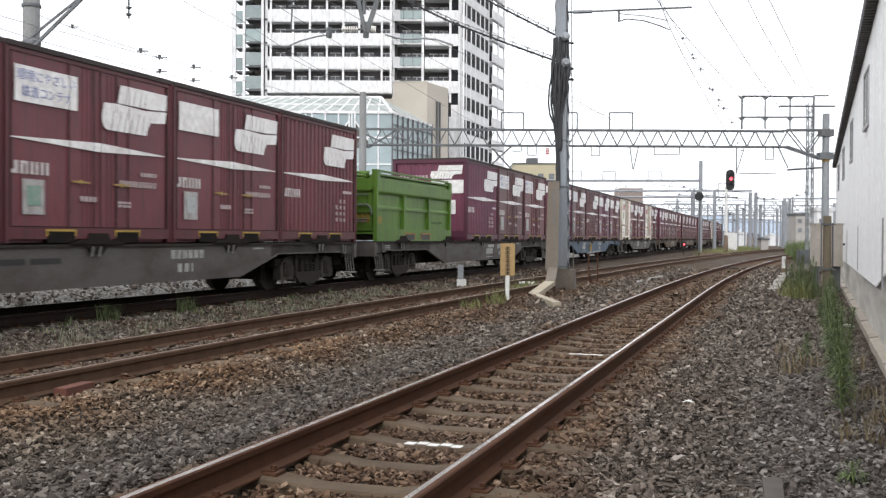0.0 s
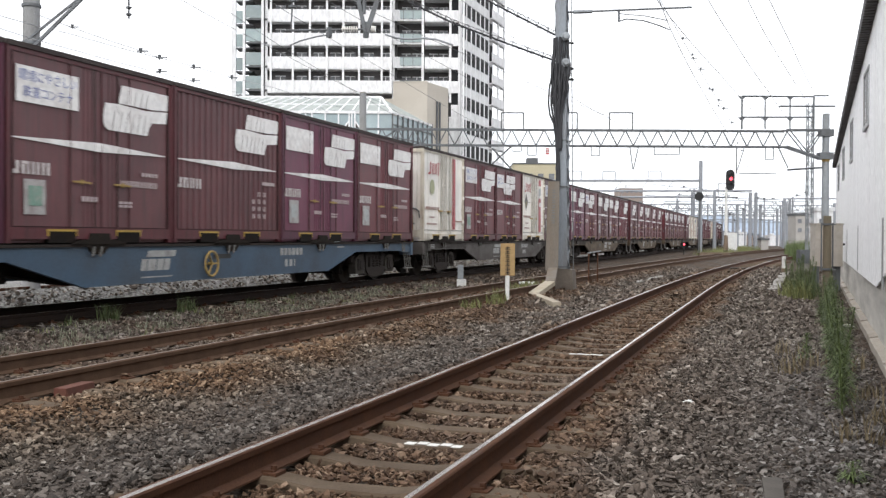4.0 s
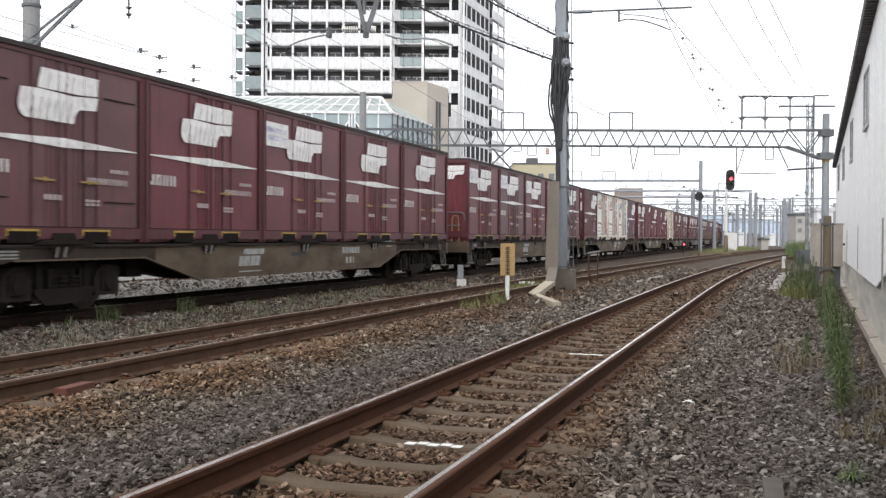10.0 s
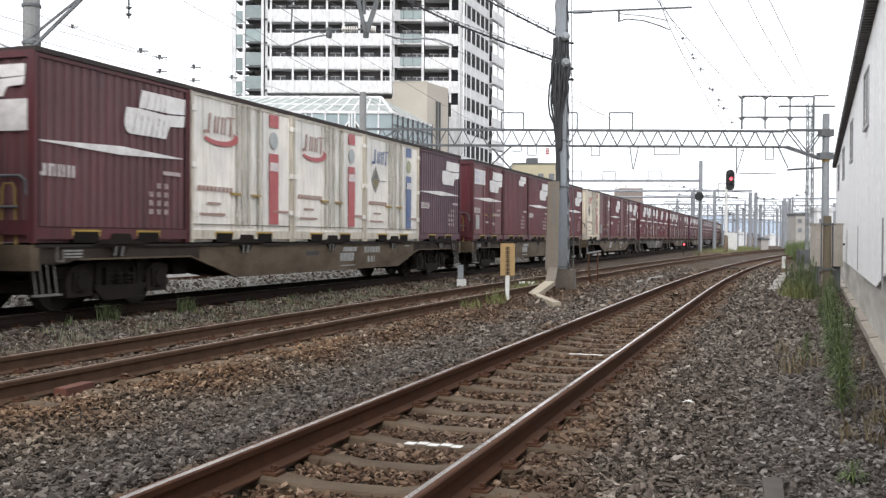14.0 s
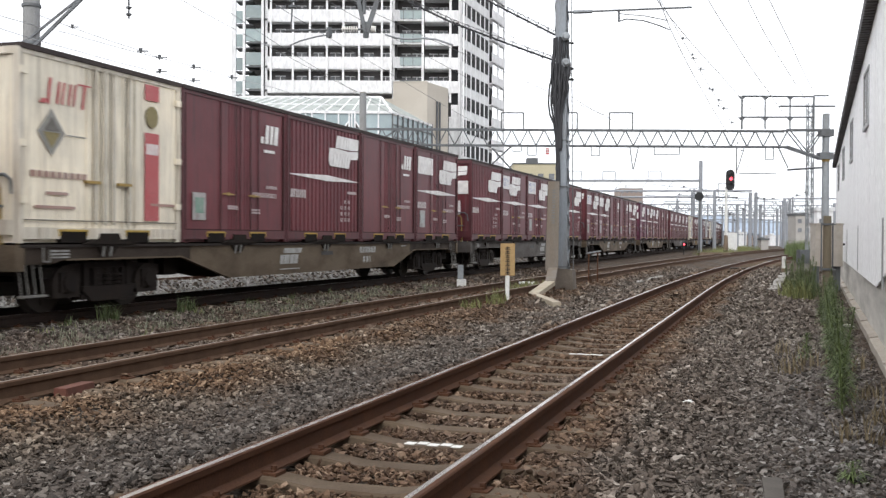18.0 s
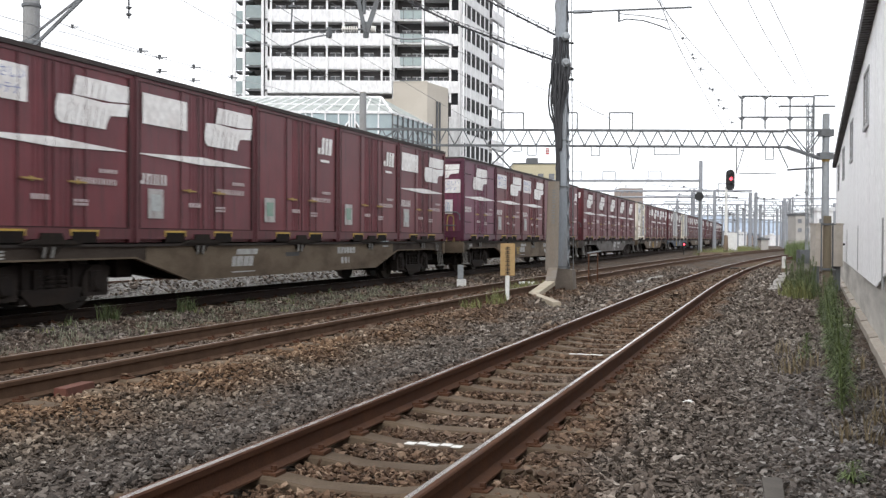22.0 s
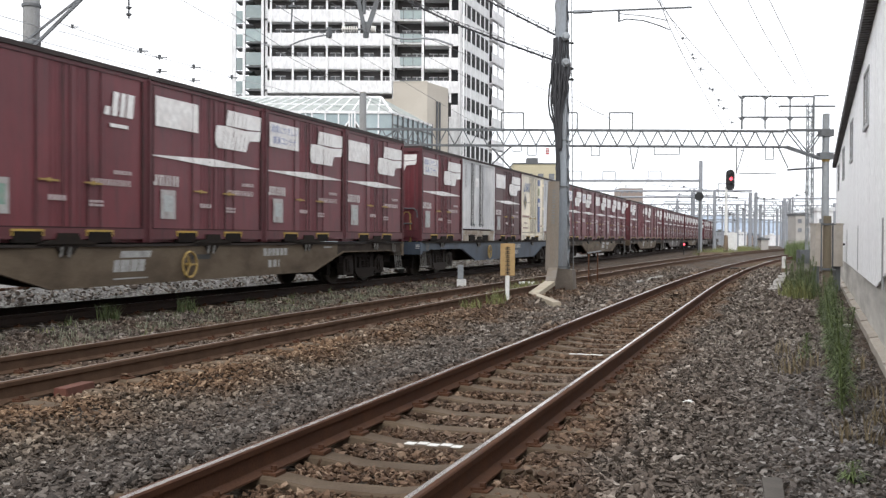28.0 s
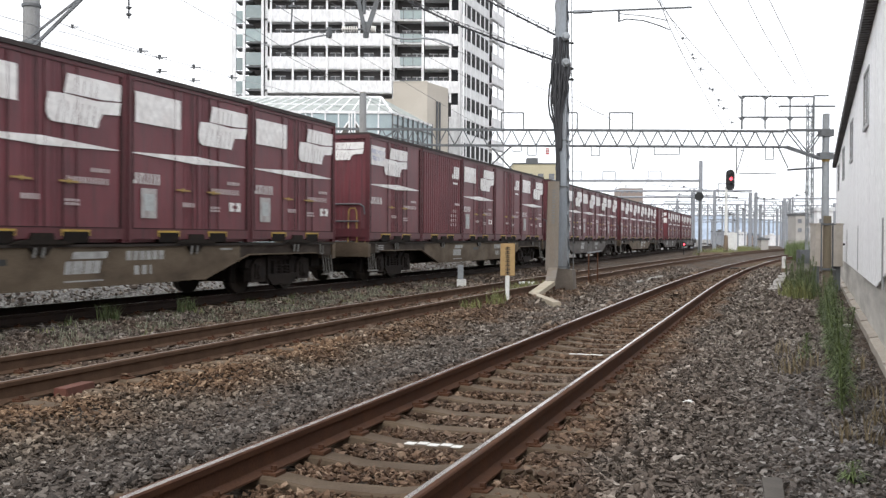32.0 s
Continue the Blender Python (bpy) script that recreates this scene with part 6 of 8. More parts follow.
def far_gantry(d, x0, x1, py, poles, loops, beam_h=0, pole_w=0.3):
    sc = d / 1820
    X = lambda px: (px - 784) * sc
    Z = lambda px, py: 1.39 + (420.2 + 0.0054 * (px - 784) - py) * sc
    t = town_thing("overhead_line_gantry", "distant grey steel gantry with poles across the tracks", "gantry", 0, d)
    if beam_h:
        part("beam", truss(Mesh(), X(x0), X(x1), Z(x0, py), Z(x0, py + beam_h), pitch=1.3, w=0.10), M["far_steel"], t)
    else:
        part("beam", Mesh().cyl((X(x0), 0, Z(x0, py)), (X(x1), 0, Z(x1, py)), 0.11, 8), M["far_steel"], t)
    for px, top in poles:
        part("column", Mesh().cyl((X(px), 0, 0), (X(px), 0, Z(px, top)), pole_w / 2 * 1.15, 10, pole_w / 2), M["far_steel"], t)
    for a, b, c in loops:
        part("wire_frame", loop(Mesh(), X(a), X(b), Z(a, py), Z(a, c), 0.04), M["far_steel"], t)
    hang = Mesh()
    px = x0 + 22
    while px < x1 - 10:
        hang.cyl((X(px), 0, Z(px, py)), (X(px) - 0.9, 0, Z(px, py + 20)), 0.03, 5).cyl((X(px) - 1.4, 0, Z(px, py + 20)), (X(px) + 0.4, 0, Z(px, py + 19)), 0.03, 5)
        px += 46
    part("hanger", hang, M["far_steel"], t)


far_gantry(100, 940, 1240, 320, ((1239, 285),), ((1006, 1028, 303), (1066, 1088, 304), (1146, 1169, 303)), pole_w=0.36)
far_gantry(125, 990, 1330, 338, ((1264, 337), (1327, 341), (1337, 341)), (), pole_w=0.4)
far_gantry(128, 1000, 1270, 349, ((1224, 340),), (), pole_w=0.3)
far_gantry(170, 1130, 1500, 362, ((1304, 363), (1345, 362), (1386, 355), (1391, 358), (1476, 360)), (), 10, pole_w=0.5)
far_gantry(210, 1180, 1440, 375, ((1315, 372), (1375, 370), (1297, 378)), (), 7, pole_w=0.5)
far_gantry(150, 1385, 1500, 352, ((1388, 352), (1397, 353)), (), pole_w=0.4)
far_gantry(260, 1200, 1420, 388, ((1260, 388), (1330, 386), (1360, 388)), (), 5, pole_w=0.5)



def yard_pole(px, d, top, w, arms):
    """A slim distant catenary pole with cross arms and hanging droppers."""
    sc = d / 1820
    h = 1.39 + (423.0 - top) * sc
    t = town_thing("yard_pole", "slim distant grey catenary pole with cross arms", "pole", (px - 784) * sc, d, group="distant yard poles")
    part("pole", Mesh().cyl((0, 0, 0), (0, 0, h), w / 2 * 1.1, 8, w / 2), M["far_steel"], t)
    for z, a, b in arms:
        arm = part("arm", Mesh().cyl((a, 0, h - z), (b, 0, h - z), 0.05, 6), M["far_steel"], t)
        for k in range(3):
            x = a + (b - a) * (0.15 + 0.35 * k)
            part("dropper", Mesh().cyl((x, 0, h - z), (x + 0.12, 0, h - z - 0.75), 0.035, 5), M["far_steel"], arm)


for px, d, top, w, arms in ((1198, 118, 352, 0.24, ((0.6, -1.6, 1.8), (2.0, -2.2, 0.4))), (1228, 140, 336, 0.26, ((0.8, -2.2, 2.6), (2.6, -3.0, 0.5))), (1252, 165, 361, 0.26, ((0.5, -3.2, 1.0),)), (1278, 175, 366, 0.28, ((0.7, -0.8, 3.6), (2.2, -2.4, 0.3))), (1288, 205, 372, 0.26, ((0.6, -3.0, 2.0),)),
                            (1318, 185, 356, 0.26, ((0.6, -3.4, 0.6), (2.4, -2.8, 2.2))), (1334, 225, 374, 0.28, ((0.8, -2.6, 3.2),)), (1352, 160, 350, 0.24, ((0.6, -2.2, 2.0), (2.0, -1.6, 0.2))), (1368, 240, 378, 0.3, ((0.7, -3.8, 3.0),)), (1381, 190, 364, 0.3, ((0.5, -3.0, 0.5), (2.0, -2.2, 2.6))), (1402, 130, 348, 0.24, ((0.6, -1.8, 2.0),)), (1241, 230, 380, 0.3, ((0.6, -3.2, 3.2),)), (1307, 250, 383, 0.3, ((0.5, -3.4, 3.4),))):
    yard_pole(px, d, top, w, arms)

# ---- signals ----
t = town_thing("colour_light_signal", "tall white signal mast with a black head showing red", "railway signal", 24.75, 90)
part("mast", Mesh().cyl((0, 0, 0), (0, 0, 5.9), 0.14, 12, 0.12), M["white_paint"], t)
part("foot", Mesh().cyl((0, 0, 0), (-0.0, 0, 1.7), 0.24, 12, 0.15), M["brown_post"], t)
hd = []
for i in range(9):
    a = math.pi * i / 8
    hd.append((0.32 * math.cos(a), 6.45 + 0.32 * math.sin(a)))
for i in range(9):
    a = math.pi + math.pi * i / 8
    hd.append((0.32 * math.cos(a), 5.55 + 0.30 * math.sin(a)))
part("head", Mesh().prism([(u * 1.15 + 0.30, 6.52 + (w - 6.0) * 1.2) for u, w in hd], "y", -0.2, -0.05), M["black"], t)
part("lamp", Mesh().cyl((0.34, -0.26, 6.62), (0.34, -0.20, 6.62), 0.13, 14), M["red_lamp"], t, "glowing red lens")
vis = Mesh()
for z in (6.44, 6.75, 5.9):
    for i in range(7):
        a, b = math.pi * i / 7, math.pi * (i + 1) / 7
        vis.add([(0.34 + 0.17 * math.cos(q), y, z + 0.18 + 0.17 * math.sin(q)) for q in (a, b) for y in (-0.42, -0.2)], [(0, 1, 3, 2)])
part("hood", vis, M["black"], t)
part("platform", Mesh().box(-0.75, 1.0, -0.1, 0.5, 5.0, 5.08).cyl((-0.7, 0, 5.0), (-0.7, 0, 6.2), 0.025, 6).cyl((-0.7, 0, 6.2), (0.2, 0, 6.2), 0.025, 6), M["galv_dark"], t)
t = town_thing("round_signal", "round black signal disc on a slim grey post", "railway signal", 23.6, 95)
part("post", Mesh().cyl((0.1, 0, 0), (0.1, 0, 5.2), 0.07, 8), M["galv_dark"], t)
part("disc", Mesh().cyl((0, -0.15, 5.28), (0, 0.0, 5.28), 0.40, 24), M["black"], t)
part("arm", Mesh().cyl((0, 0, 5.28), (0.3, 0, 5.28), 0.05, 8), M["galv_dark"], t)
t = town_thing("signal_cabinet", "white steel relay cabinet beside the signal mast", "cabinet", 26.75, 95)
part("body", Mesh().box(-0.62, 0.42, 0, 0.6, 0.35, 1.95), M["white_paint"], t)
part("plinth", Mesh().box(-0.66, 0.46, -0.05, 0.65, 0, 0.35), M["concrete"], t)
t = town_thing("trackside_lamp", "low dark post with a small glowing red lamp", "lamp", 20.6, 88)
part("post", Mesh().cyl((0, 0, 0), (0, 0, 0.75), 0.05, 8).box(-0.16, 0.16, -0.1, 0.1, 0.7, 1.05), M["black"], t)
part("lens", Mesh().cyl((0, -0.14, 0.9), (0, -0.1, 0.9), 0.075, 12), M["red_lamp"], t)


# ---- apartment tower, its podium and the glazed hall ----
def tower():
    d = 130.0
    sc = d / 1820
    X = lambda px: (px - 784) * sc
    Z0, FL = 19.5, 2.98
    t = town_thing("apartment_tower", "tall white apartment tower with long balconies and rows of dark windows", "building", 0, d)
    LV = 9
    top = Z0 + FL * LV
    # cores; their dark grey stands for the shade behind the balconies
    part("wall", Mesh().box(X(470), X(700), 1.6, 16, 0, top).box(X(690), X(812), 3.2, 16, 0, top), M["tower_shade"], t, "recessed wall coloured dark grey for shade")
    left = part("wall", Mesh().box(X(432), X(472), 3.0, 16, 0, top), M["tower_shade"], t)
    glass = M["tower_glass"]
    for k in range(-3, LV):
        z = Z0 + FL * k
        if k >= 0:
            part("balcony", Mesh().box(X(472), X(692), 0.05, 0.2, z, z + 1.62).box(X(472), X(692), 0.05, 1.7, z, z + 0.16), M["tower_white"], t)
            for px in (492, 530, 560, 590, 617, 650, 680):
                w = part("window", Mesh().box(X(px - 9), X(px + 9), 1.5, 1.62, z + 0.2, z + 2.35), glass, t)
                part("window_frame", Mesh().box(X(px) - 0.04, X(px) + 0.04, 1.45, 1.5, z + 0.2, z + 2.35).box(X(px - 9), X(px + 9), 1.45, 1.5, z + 2.3, z + 2.38), M["tower_white"], w)
        if k >= 0:
            # glazed loggia and white balconies in the recess
            part("balcony", Mesh().box(X(697), X(747), 1.3, 3.2, z + 0.5, z + 0.72), M["tower_white"], t)
            part("glass_rail", Mesh().box(X(698), X(746), 1.2, 1.26, z + 0.75, z + 1.85), M["rail_glass"], t, "pale green glass balcony rail")
            part("rail_frame", Mesh().box(X(698), X(746), 1.16, 1.2, z + 1.80, z + 1.90).box(X(711), X(712), 1.16, 1.2, z + 0.6, z + 1.9).box(X(728), X(729), 1.16, 1.2, z + 0.6, z + 1.9), M["tower_grey"], t)
            part("balcony", Mesh().box(X(750), X(797), 0.7, 0.85, z + 0.2, z + 1.75).box(X(750), X(797), 0.7, 3.2, z + 0.2, z + 0.36), M["tower_white"], t)
            # glazed balconies on the far corner
            for a, b, y, dz in ((414, 431, 1.0, 0.35), (433, 461, 0.2, 0.9)):
                part("balcony", Mesh().box(X(a), X(b) + 0.9, y, y + 2.2, z + dz - 0.62, z + dz - 0.42), M["tower_grey"], t)
                part("glass_rail", Mesh().box(X(a), X(b), y, y + 0.06, z + dz - 0.35, z + dz + 1.25).box(X((a + b) / 2) - 0.04, X((a + b) / 2) + 0.04, y - 0.03, y, z + dz - 0.4, z + dz + 1.3), M["rail_glass"], t)
    for px in (478, 517, 547, 577, 606, 634, 674, 690):
        part("pilaster", Mesh().box(X(px) - 0.125, X(px) + 0.125, -0.12, 0.1, Z0 - 0.05, top), M["tower_white"], t)
    for px, y in ((406, 1.6), (412, 0.8), (430, 0.1), (463, 0.0), (469, 0.4), (746, 0.9), (694, 0.7), (795, 0.6)):
        part("pilaster", Mesh().box(X(px) - 0.15, X(px) + 0.15, y, y + 0.4, Z0 - 1, top), M["tower_white"], t)
    # right wing: piers and window strips running away
    wing = part("wall", Mesh().box(0, 14.9, 0.0, 0.3, 0, top), M["tower_pale"], t, "pale wall with piers")
    wing.location, wing.rotation_euler = (X(813), -0.2, 0), (0, 0, radians(71.5))
    for i in range(7):
        part("pier", Mesh().box(i * 2.07 + 0.30, i * 2.07 + 0.52, -0.07, 0.0, 0, top), M["tower_white"], wing)
    for y in (0.05, 16.2, 19.3):
        part("pier", Mesh().box(y - 0.12, y + 0.12, -0.5, -0.3, 0, top), M["tower_white"], wing)
    for k in range(-5, LV):
        z = Z0 + FL * k
        for i in range(6):
            s = i * 2.07 + 1.44
            w = part("window", Mesh().box(s - 0.76, s + 0.76, -0.02, 0.02, z + 1.18, z + 2.9), M["tower_window"], wing)
            part("window_frame", Mesh().box(s - 0.78, s + 0.78, -0.04, -0.0, z + 1.10, z + 1.18), M["tower_pale"], w)
            part("panel", Mesh().box(s - 0.85, s + 0.85, -0.03, -0.0, z + 0.0, z + 1.05), M["tower_white"], wing)
        part("balcony", Mesh().box(13.1, 19.4, -0.5, -0.38, z + 0.1, z + 1.45).box(13.1, 19.4, -0.5, 0.0, z + 0.1, z + 0.25), M["tower_white"], wing)
        part("window", Mesh().box(13.2, 14.7, -0.03, 0.02, z + 0.3, z + 2.6), M["tower_window"], wing)
    # narrow bay at the corner, angled rails and doors in the recess
    for k in range(-1, LV):
        z = Z0 + FL * k
        part("panel", Mesh().box(X(797), X(813), 0.1, 0.3, z + 0.1, z + 1.6), M["tower_white"], t)
        part("window", Mesh().box(X(798), X(812), 0.5, 0.6, z + 1.6, z + 2.98), M["tower_window"], t)
        if k >= 0:
            part("side_rail", Mesh().bar((X(693), 0.2, z + 1.0), (X(706), 1.35, z + 1.15), 0.1, 1.4), M["tower_white"], t)
            part("side_glass", Mesh().bar((X(748), 1.25, z + 1.25), (X(760), 0.75, z + 1.05), 0.06, 1.2), M["rail_glass"], t)
            for px in (716, 735, 765, 783):
                w = part("window", Mesh().box(X(px - 8), X(px + 8), 3.1, 3.22, z + 0.6, z + 2.55), glass, t)
                part("window_frame", Mesh().box(X(px) - 0.05, X(px) + 0.05, 3.04, 3.1, z + 0.6, z + 2.55).box(X(px - 8), X(px + 8), 3.04, 3.1, z + 2.5, z + 2.6), M["tower_white"], w)
    part("panel", Mesh().box(X(793), X(813), 0.05, 0.3, 0, Z0 - FL + 0.1), M["tower_white"], t)
    part("corner_pier", Mesh().box(X(810), X(813), 0.0, 0.5, 0, top), M["tower_white"], t)
    return t


M["tower_white"] = surface("white_facade_panel", (0.80, 0.80, 0.81), 0.7, stain=(0.70, 0.70, 0.70), amount=0.2, scale=0.12, stretch=(1, 1, 0.4), fine=3.0, bump=0.0)
M["tower_pale"] = surface("pale_grey_facade", (0.68, 0.68, 0.69), 0.7, stain=(0.5, 0.5, 0.5), amount=0.4, scale=0.3, bump=0.03)
# Shade of the tower's recesses and the canopy's arches, put into the colour.
M["tower_shade"] = surface("shade_dark_facade", (0.085, 0.08, 0.08), 0.7, stain=(0.05, 0.05, 0.05), amount=0.4, scale=0.4, bump=0.03)
M["tower_grey"] = surface("grey_metal_trim", (0.12, 0.125, 0.13), 0.6, amount=0.3, stain=(0.08, 0.08, 0.08))
M["tower_glass"] = surface("balcony_window_glass", (0.13, 0.14, 0.15), 0.15, amount=0.4, stain=(0.3, 0.3, 0.3), scale=0.8, obj=0.4)
M["tower_window"] = surface("dark_window_glass", (0.016, 0.017, 0.019), 0.6, spec=0.12, amount=0.3, stain=(0.06, 0.06, 0.06), scale=0.8, obj=0.3)
M["rail_glass"] = surface("pale_green_rail_glass", (0.31, 0.37, 0.37), 0.2, amount=0.6, obj=0.2, stain=(0.20, 0.26, 0.27), scale=0.5)
M["hall_glass"] = surface("pale_blue_hall_glass", (0.33, 0.41, 0.43), 0.2, amount=0.6, stain=(0.54, 0.62, 0.64), scale=0.25, obj=0.12)
M["roof_glass"] = surface("pale_roof_glass", (0.35, 0.38, 0.36), 0.35, amount=0.6, stain=(0.27, 0.31, 0.29), scale=0.3)
M["podium"] = surface("beige_podium_render", (0.54, 0.495, 0.43), 0.8, amount=0.5, stain=(0.42, 0.375, 0.32), scale=0.25, bump=0.05)
tower()


def podium():
    d = 118.0
    sc = d / 1820
    X = lambda px: (px - 784) * sc
    t = town_thing("podium_building", "plain beige rendered block in front of the apartment tower", "building", 0, d)
    part("wall", Mesh().prism([(X(694), 0.45), (X(755), 0), (X(792), 5.0), (X(792), 9), (X(694), 9)], "z", 0, 19.15), M["podium"], t)
    part("low_wall", Mesh().box(X(600), X(694), 0.6, 9, 0, 17.3), M["podium"], t)
    part("parapet", Mesh().prism([(X(694), 0.41), (X(755), -0.04), (X(755), 0.3), (X(694), 0.75)], "z", 19.15, 19.27), M["podium"], t)
    part("vent", Mesh().box(X(735), X(752), -0.06, 0.3, 13.2, 14.0), M["tower_grey"], t)
    part("pipe", Mesh().cyl((X(772), 2.0, 0), (X(772), 2.0, 17.2), 0.12, 8).cyl((X(777), 2.7, 0), (X(777), 2.7, 17.2), 0.12, 8), M["tower_grey"], t)


podium()


def hall():
    d = 100.0
    sc = d / 1820
    X = lambda px: (px - 784) * sc
    Z = lambda py: 1.39 + (419.3 - py) * sc
    t = town_thing("glazed_hall", "low glazed hall with white frames and a sloped glass roof", "building", 0, d)
    x0, x1, xr = X(340), X(692), X(667)
    ze, zr, zb = Z(199), 15.7, 0.0
    roof = Mesh().add([(x0, 0, ze), (x1, 0, ze), (xr, 6, zr), (x0 + 3.4, 6, zr)], [(0, 1, 2, 3)]).add([(x1, 0, ze), (X(762), 9.5, ze - 0.25), (xr, 6, zr)], [(0, 1, 2)])
    part("roof", roof, M["roof_glass"], t)
    fr = Mesh().bar((x0, 0, ze), (x1, 0, ze), 0.26).bar((x0 + 3.4, 6, zr), (xr, 6, zr + 0.05), 0.26).bar((x1, 0, ze), (xr, 6, zr), 0.22).bar((x0, 0, ze), (x0 + 3.4, 6, zr), 0.22).bar((x1, 0, ze), (X(762), 9.5, ze - 0.25), 0.2)
    n = 15
    for i in range(1, n):
        a = x0 + (x1 - x0) * i / n
        b = x0 + 3.4 + (xr - x0 - 3.4) * i / n
        fr.bar((a, 0, ze + 0.03), (b + 0.9, 6, zr + 0.03), 0.13)
    fr.bar((x0 + 1.5, 3, (ze + zr) / 2 + 0.03), (xr + 0.6, 3, (ze + zr) / 2 + 0.03), 0.1)
    part("roof_frame", fr, M["tower_white"], t, "white roof glazing bars")
    part("floor_core", Mesh().box(x0 + 1, x1 - 1, 1.5, 5, 0, ze - 0.4), M["hall_inner"], t)
    for i in range(n):
        a, b = x0 + (x1 - x0) * i / n, x0 + (x1 - x0) * (i + 1) / n
        for z0, z1 in ((ze - 2.4, ze - 0.15), (ze - 5.0, ze - 2.5), (0, ze - 5.1)):
            part("pane", Mesh().box(a + 0.05, b - 0.05, 0.02, 0.06, z0, z1), M["hall_glass"], t)
        part("mullion", Mesh().box(a - 0.07, a + 0.07, -0.12, 0.1, 0, ze), M["tower_white"], t)
    for z in (ze - 2.45, ze - 5.05):
        part("transom", Mesh().box(x0, x1, -0.08, 0.1, z - 0.07, z + 0.07), M["tower_white"], t)
    for px in (441, 535, 622):
        for k in (-1, 1):
            pts = [(X(px + k * 5), Z(215)), (X(px + k * 29), Z(249)), (X(px + k * 29), Z(262)), (X(px + k * 5), Z(262))]
            part("gable_pane", Mesh().prism(pts if k < 0 else pts[::-1], "y", -0.03, 0.015), M["hall_dark"], t, "dark brown slanted pane")
            part("gable_bar", Mesh().bar((X(px + k * 5), -0.06, Z(214)), (X(px + k * 29), -0.06, Z(249)), 0.13), M["tower_white"], t)
            part("mullion", Mesh().box(X(px + k * 5) - 0.07, X(px + k * 5) + 0.07, -0.16, 0.0, 0, ze), M["tower_white"], t)
    board = part("sign_board", Mesh().box(X(409), X(514), -0.6, -0.45, Z(248), Z(231)), M["tower_white"], t, "long white sign board with faint lettering")
    for k in range(11):
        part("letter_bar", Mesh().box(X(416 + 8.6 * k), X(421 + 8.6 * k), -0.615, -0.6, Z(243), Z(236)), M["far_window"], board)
    side = part("side_wall", Mesh().box(0, 10.2, 0, 0.1, 0, ze - 0.2), M["hall_glass"], t)
    side.location, side.rotation_euler = (x1, 0.02, 0), (0, 0, math.atan2(9.5, X(762) - x1))
    for i in range(9):
        part("mullion", Mesh().box(i * 1.25, i * 1.25 + 0.1, -0.14, 0, 0, ze - 0.1), M["tower_grey"], side)
    for z in (ze - 1.2, ze - 2.4, ze - 3.6):
        part("transom", Mesh().box(0, 10.2, -0.12, 0, z, z + 0.09), M["tower_grey"], side)


M["hall_dark"] = surface("dark_brown_hall_glass", (0.085, 0.075, 0.065), 0.25, amount=0.5, stain=(0.17, 0.15, 0.12), scale=0.5)
M["hall_inner"] = surface("pale_hall_interior", (0.45, 0.48, 0.49), 0.8, amount=0.3, stain=(0.3, 0.34, 0.36), scale=0.3)
hall()


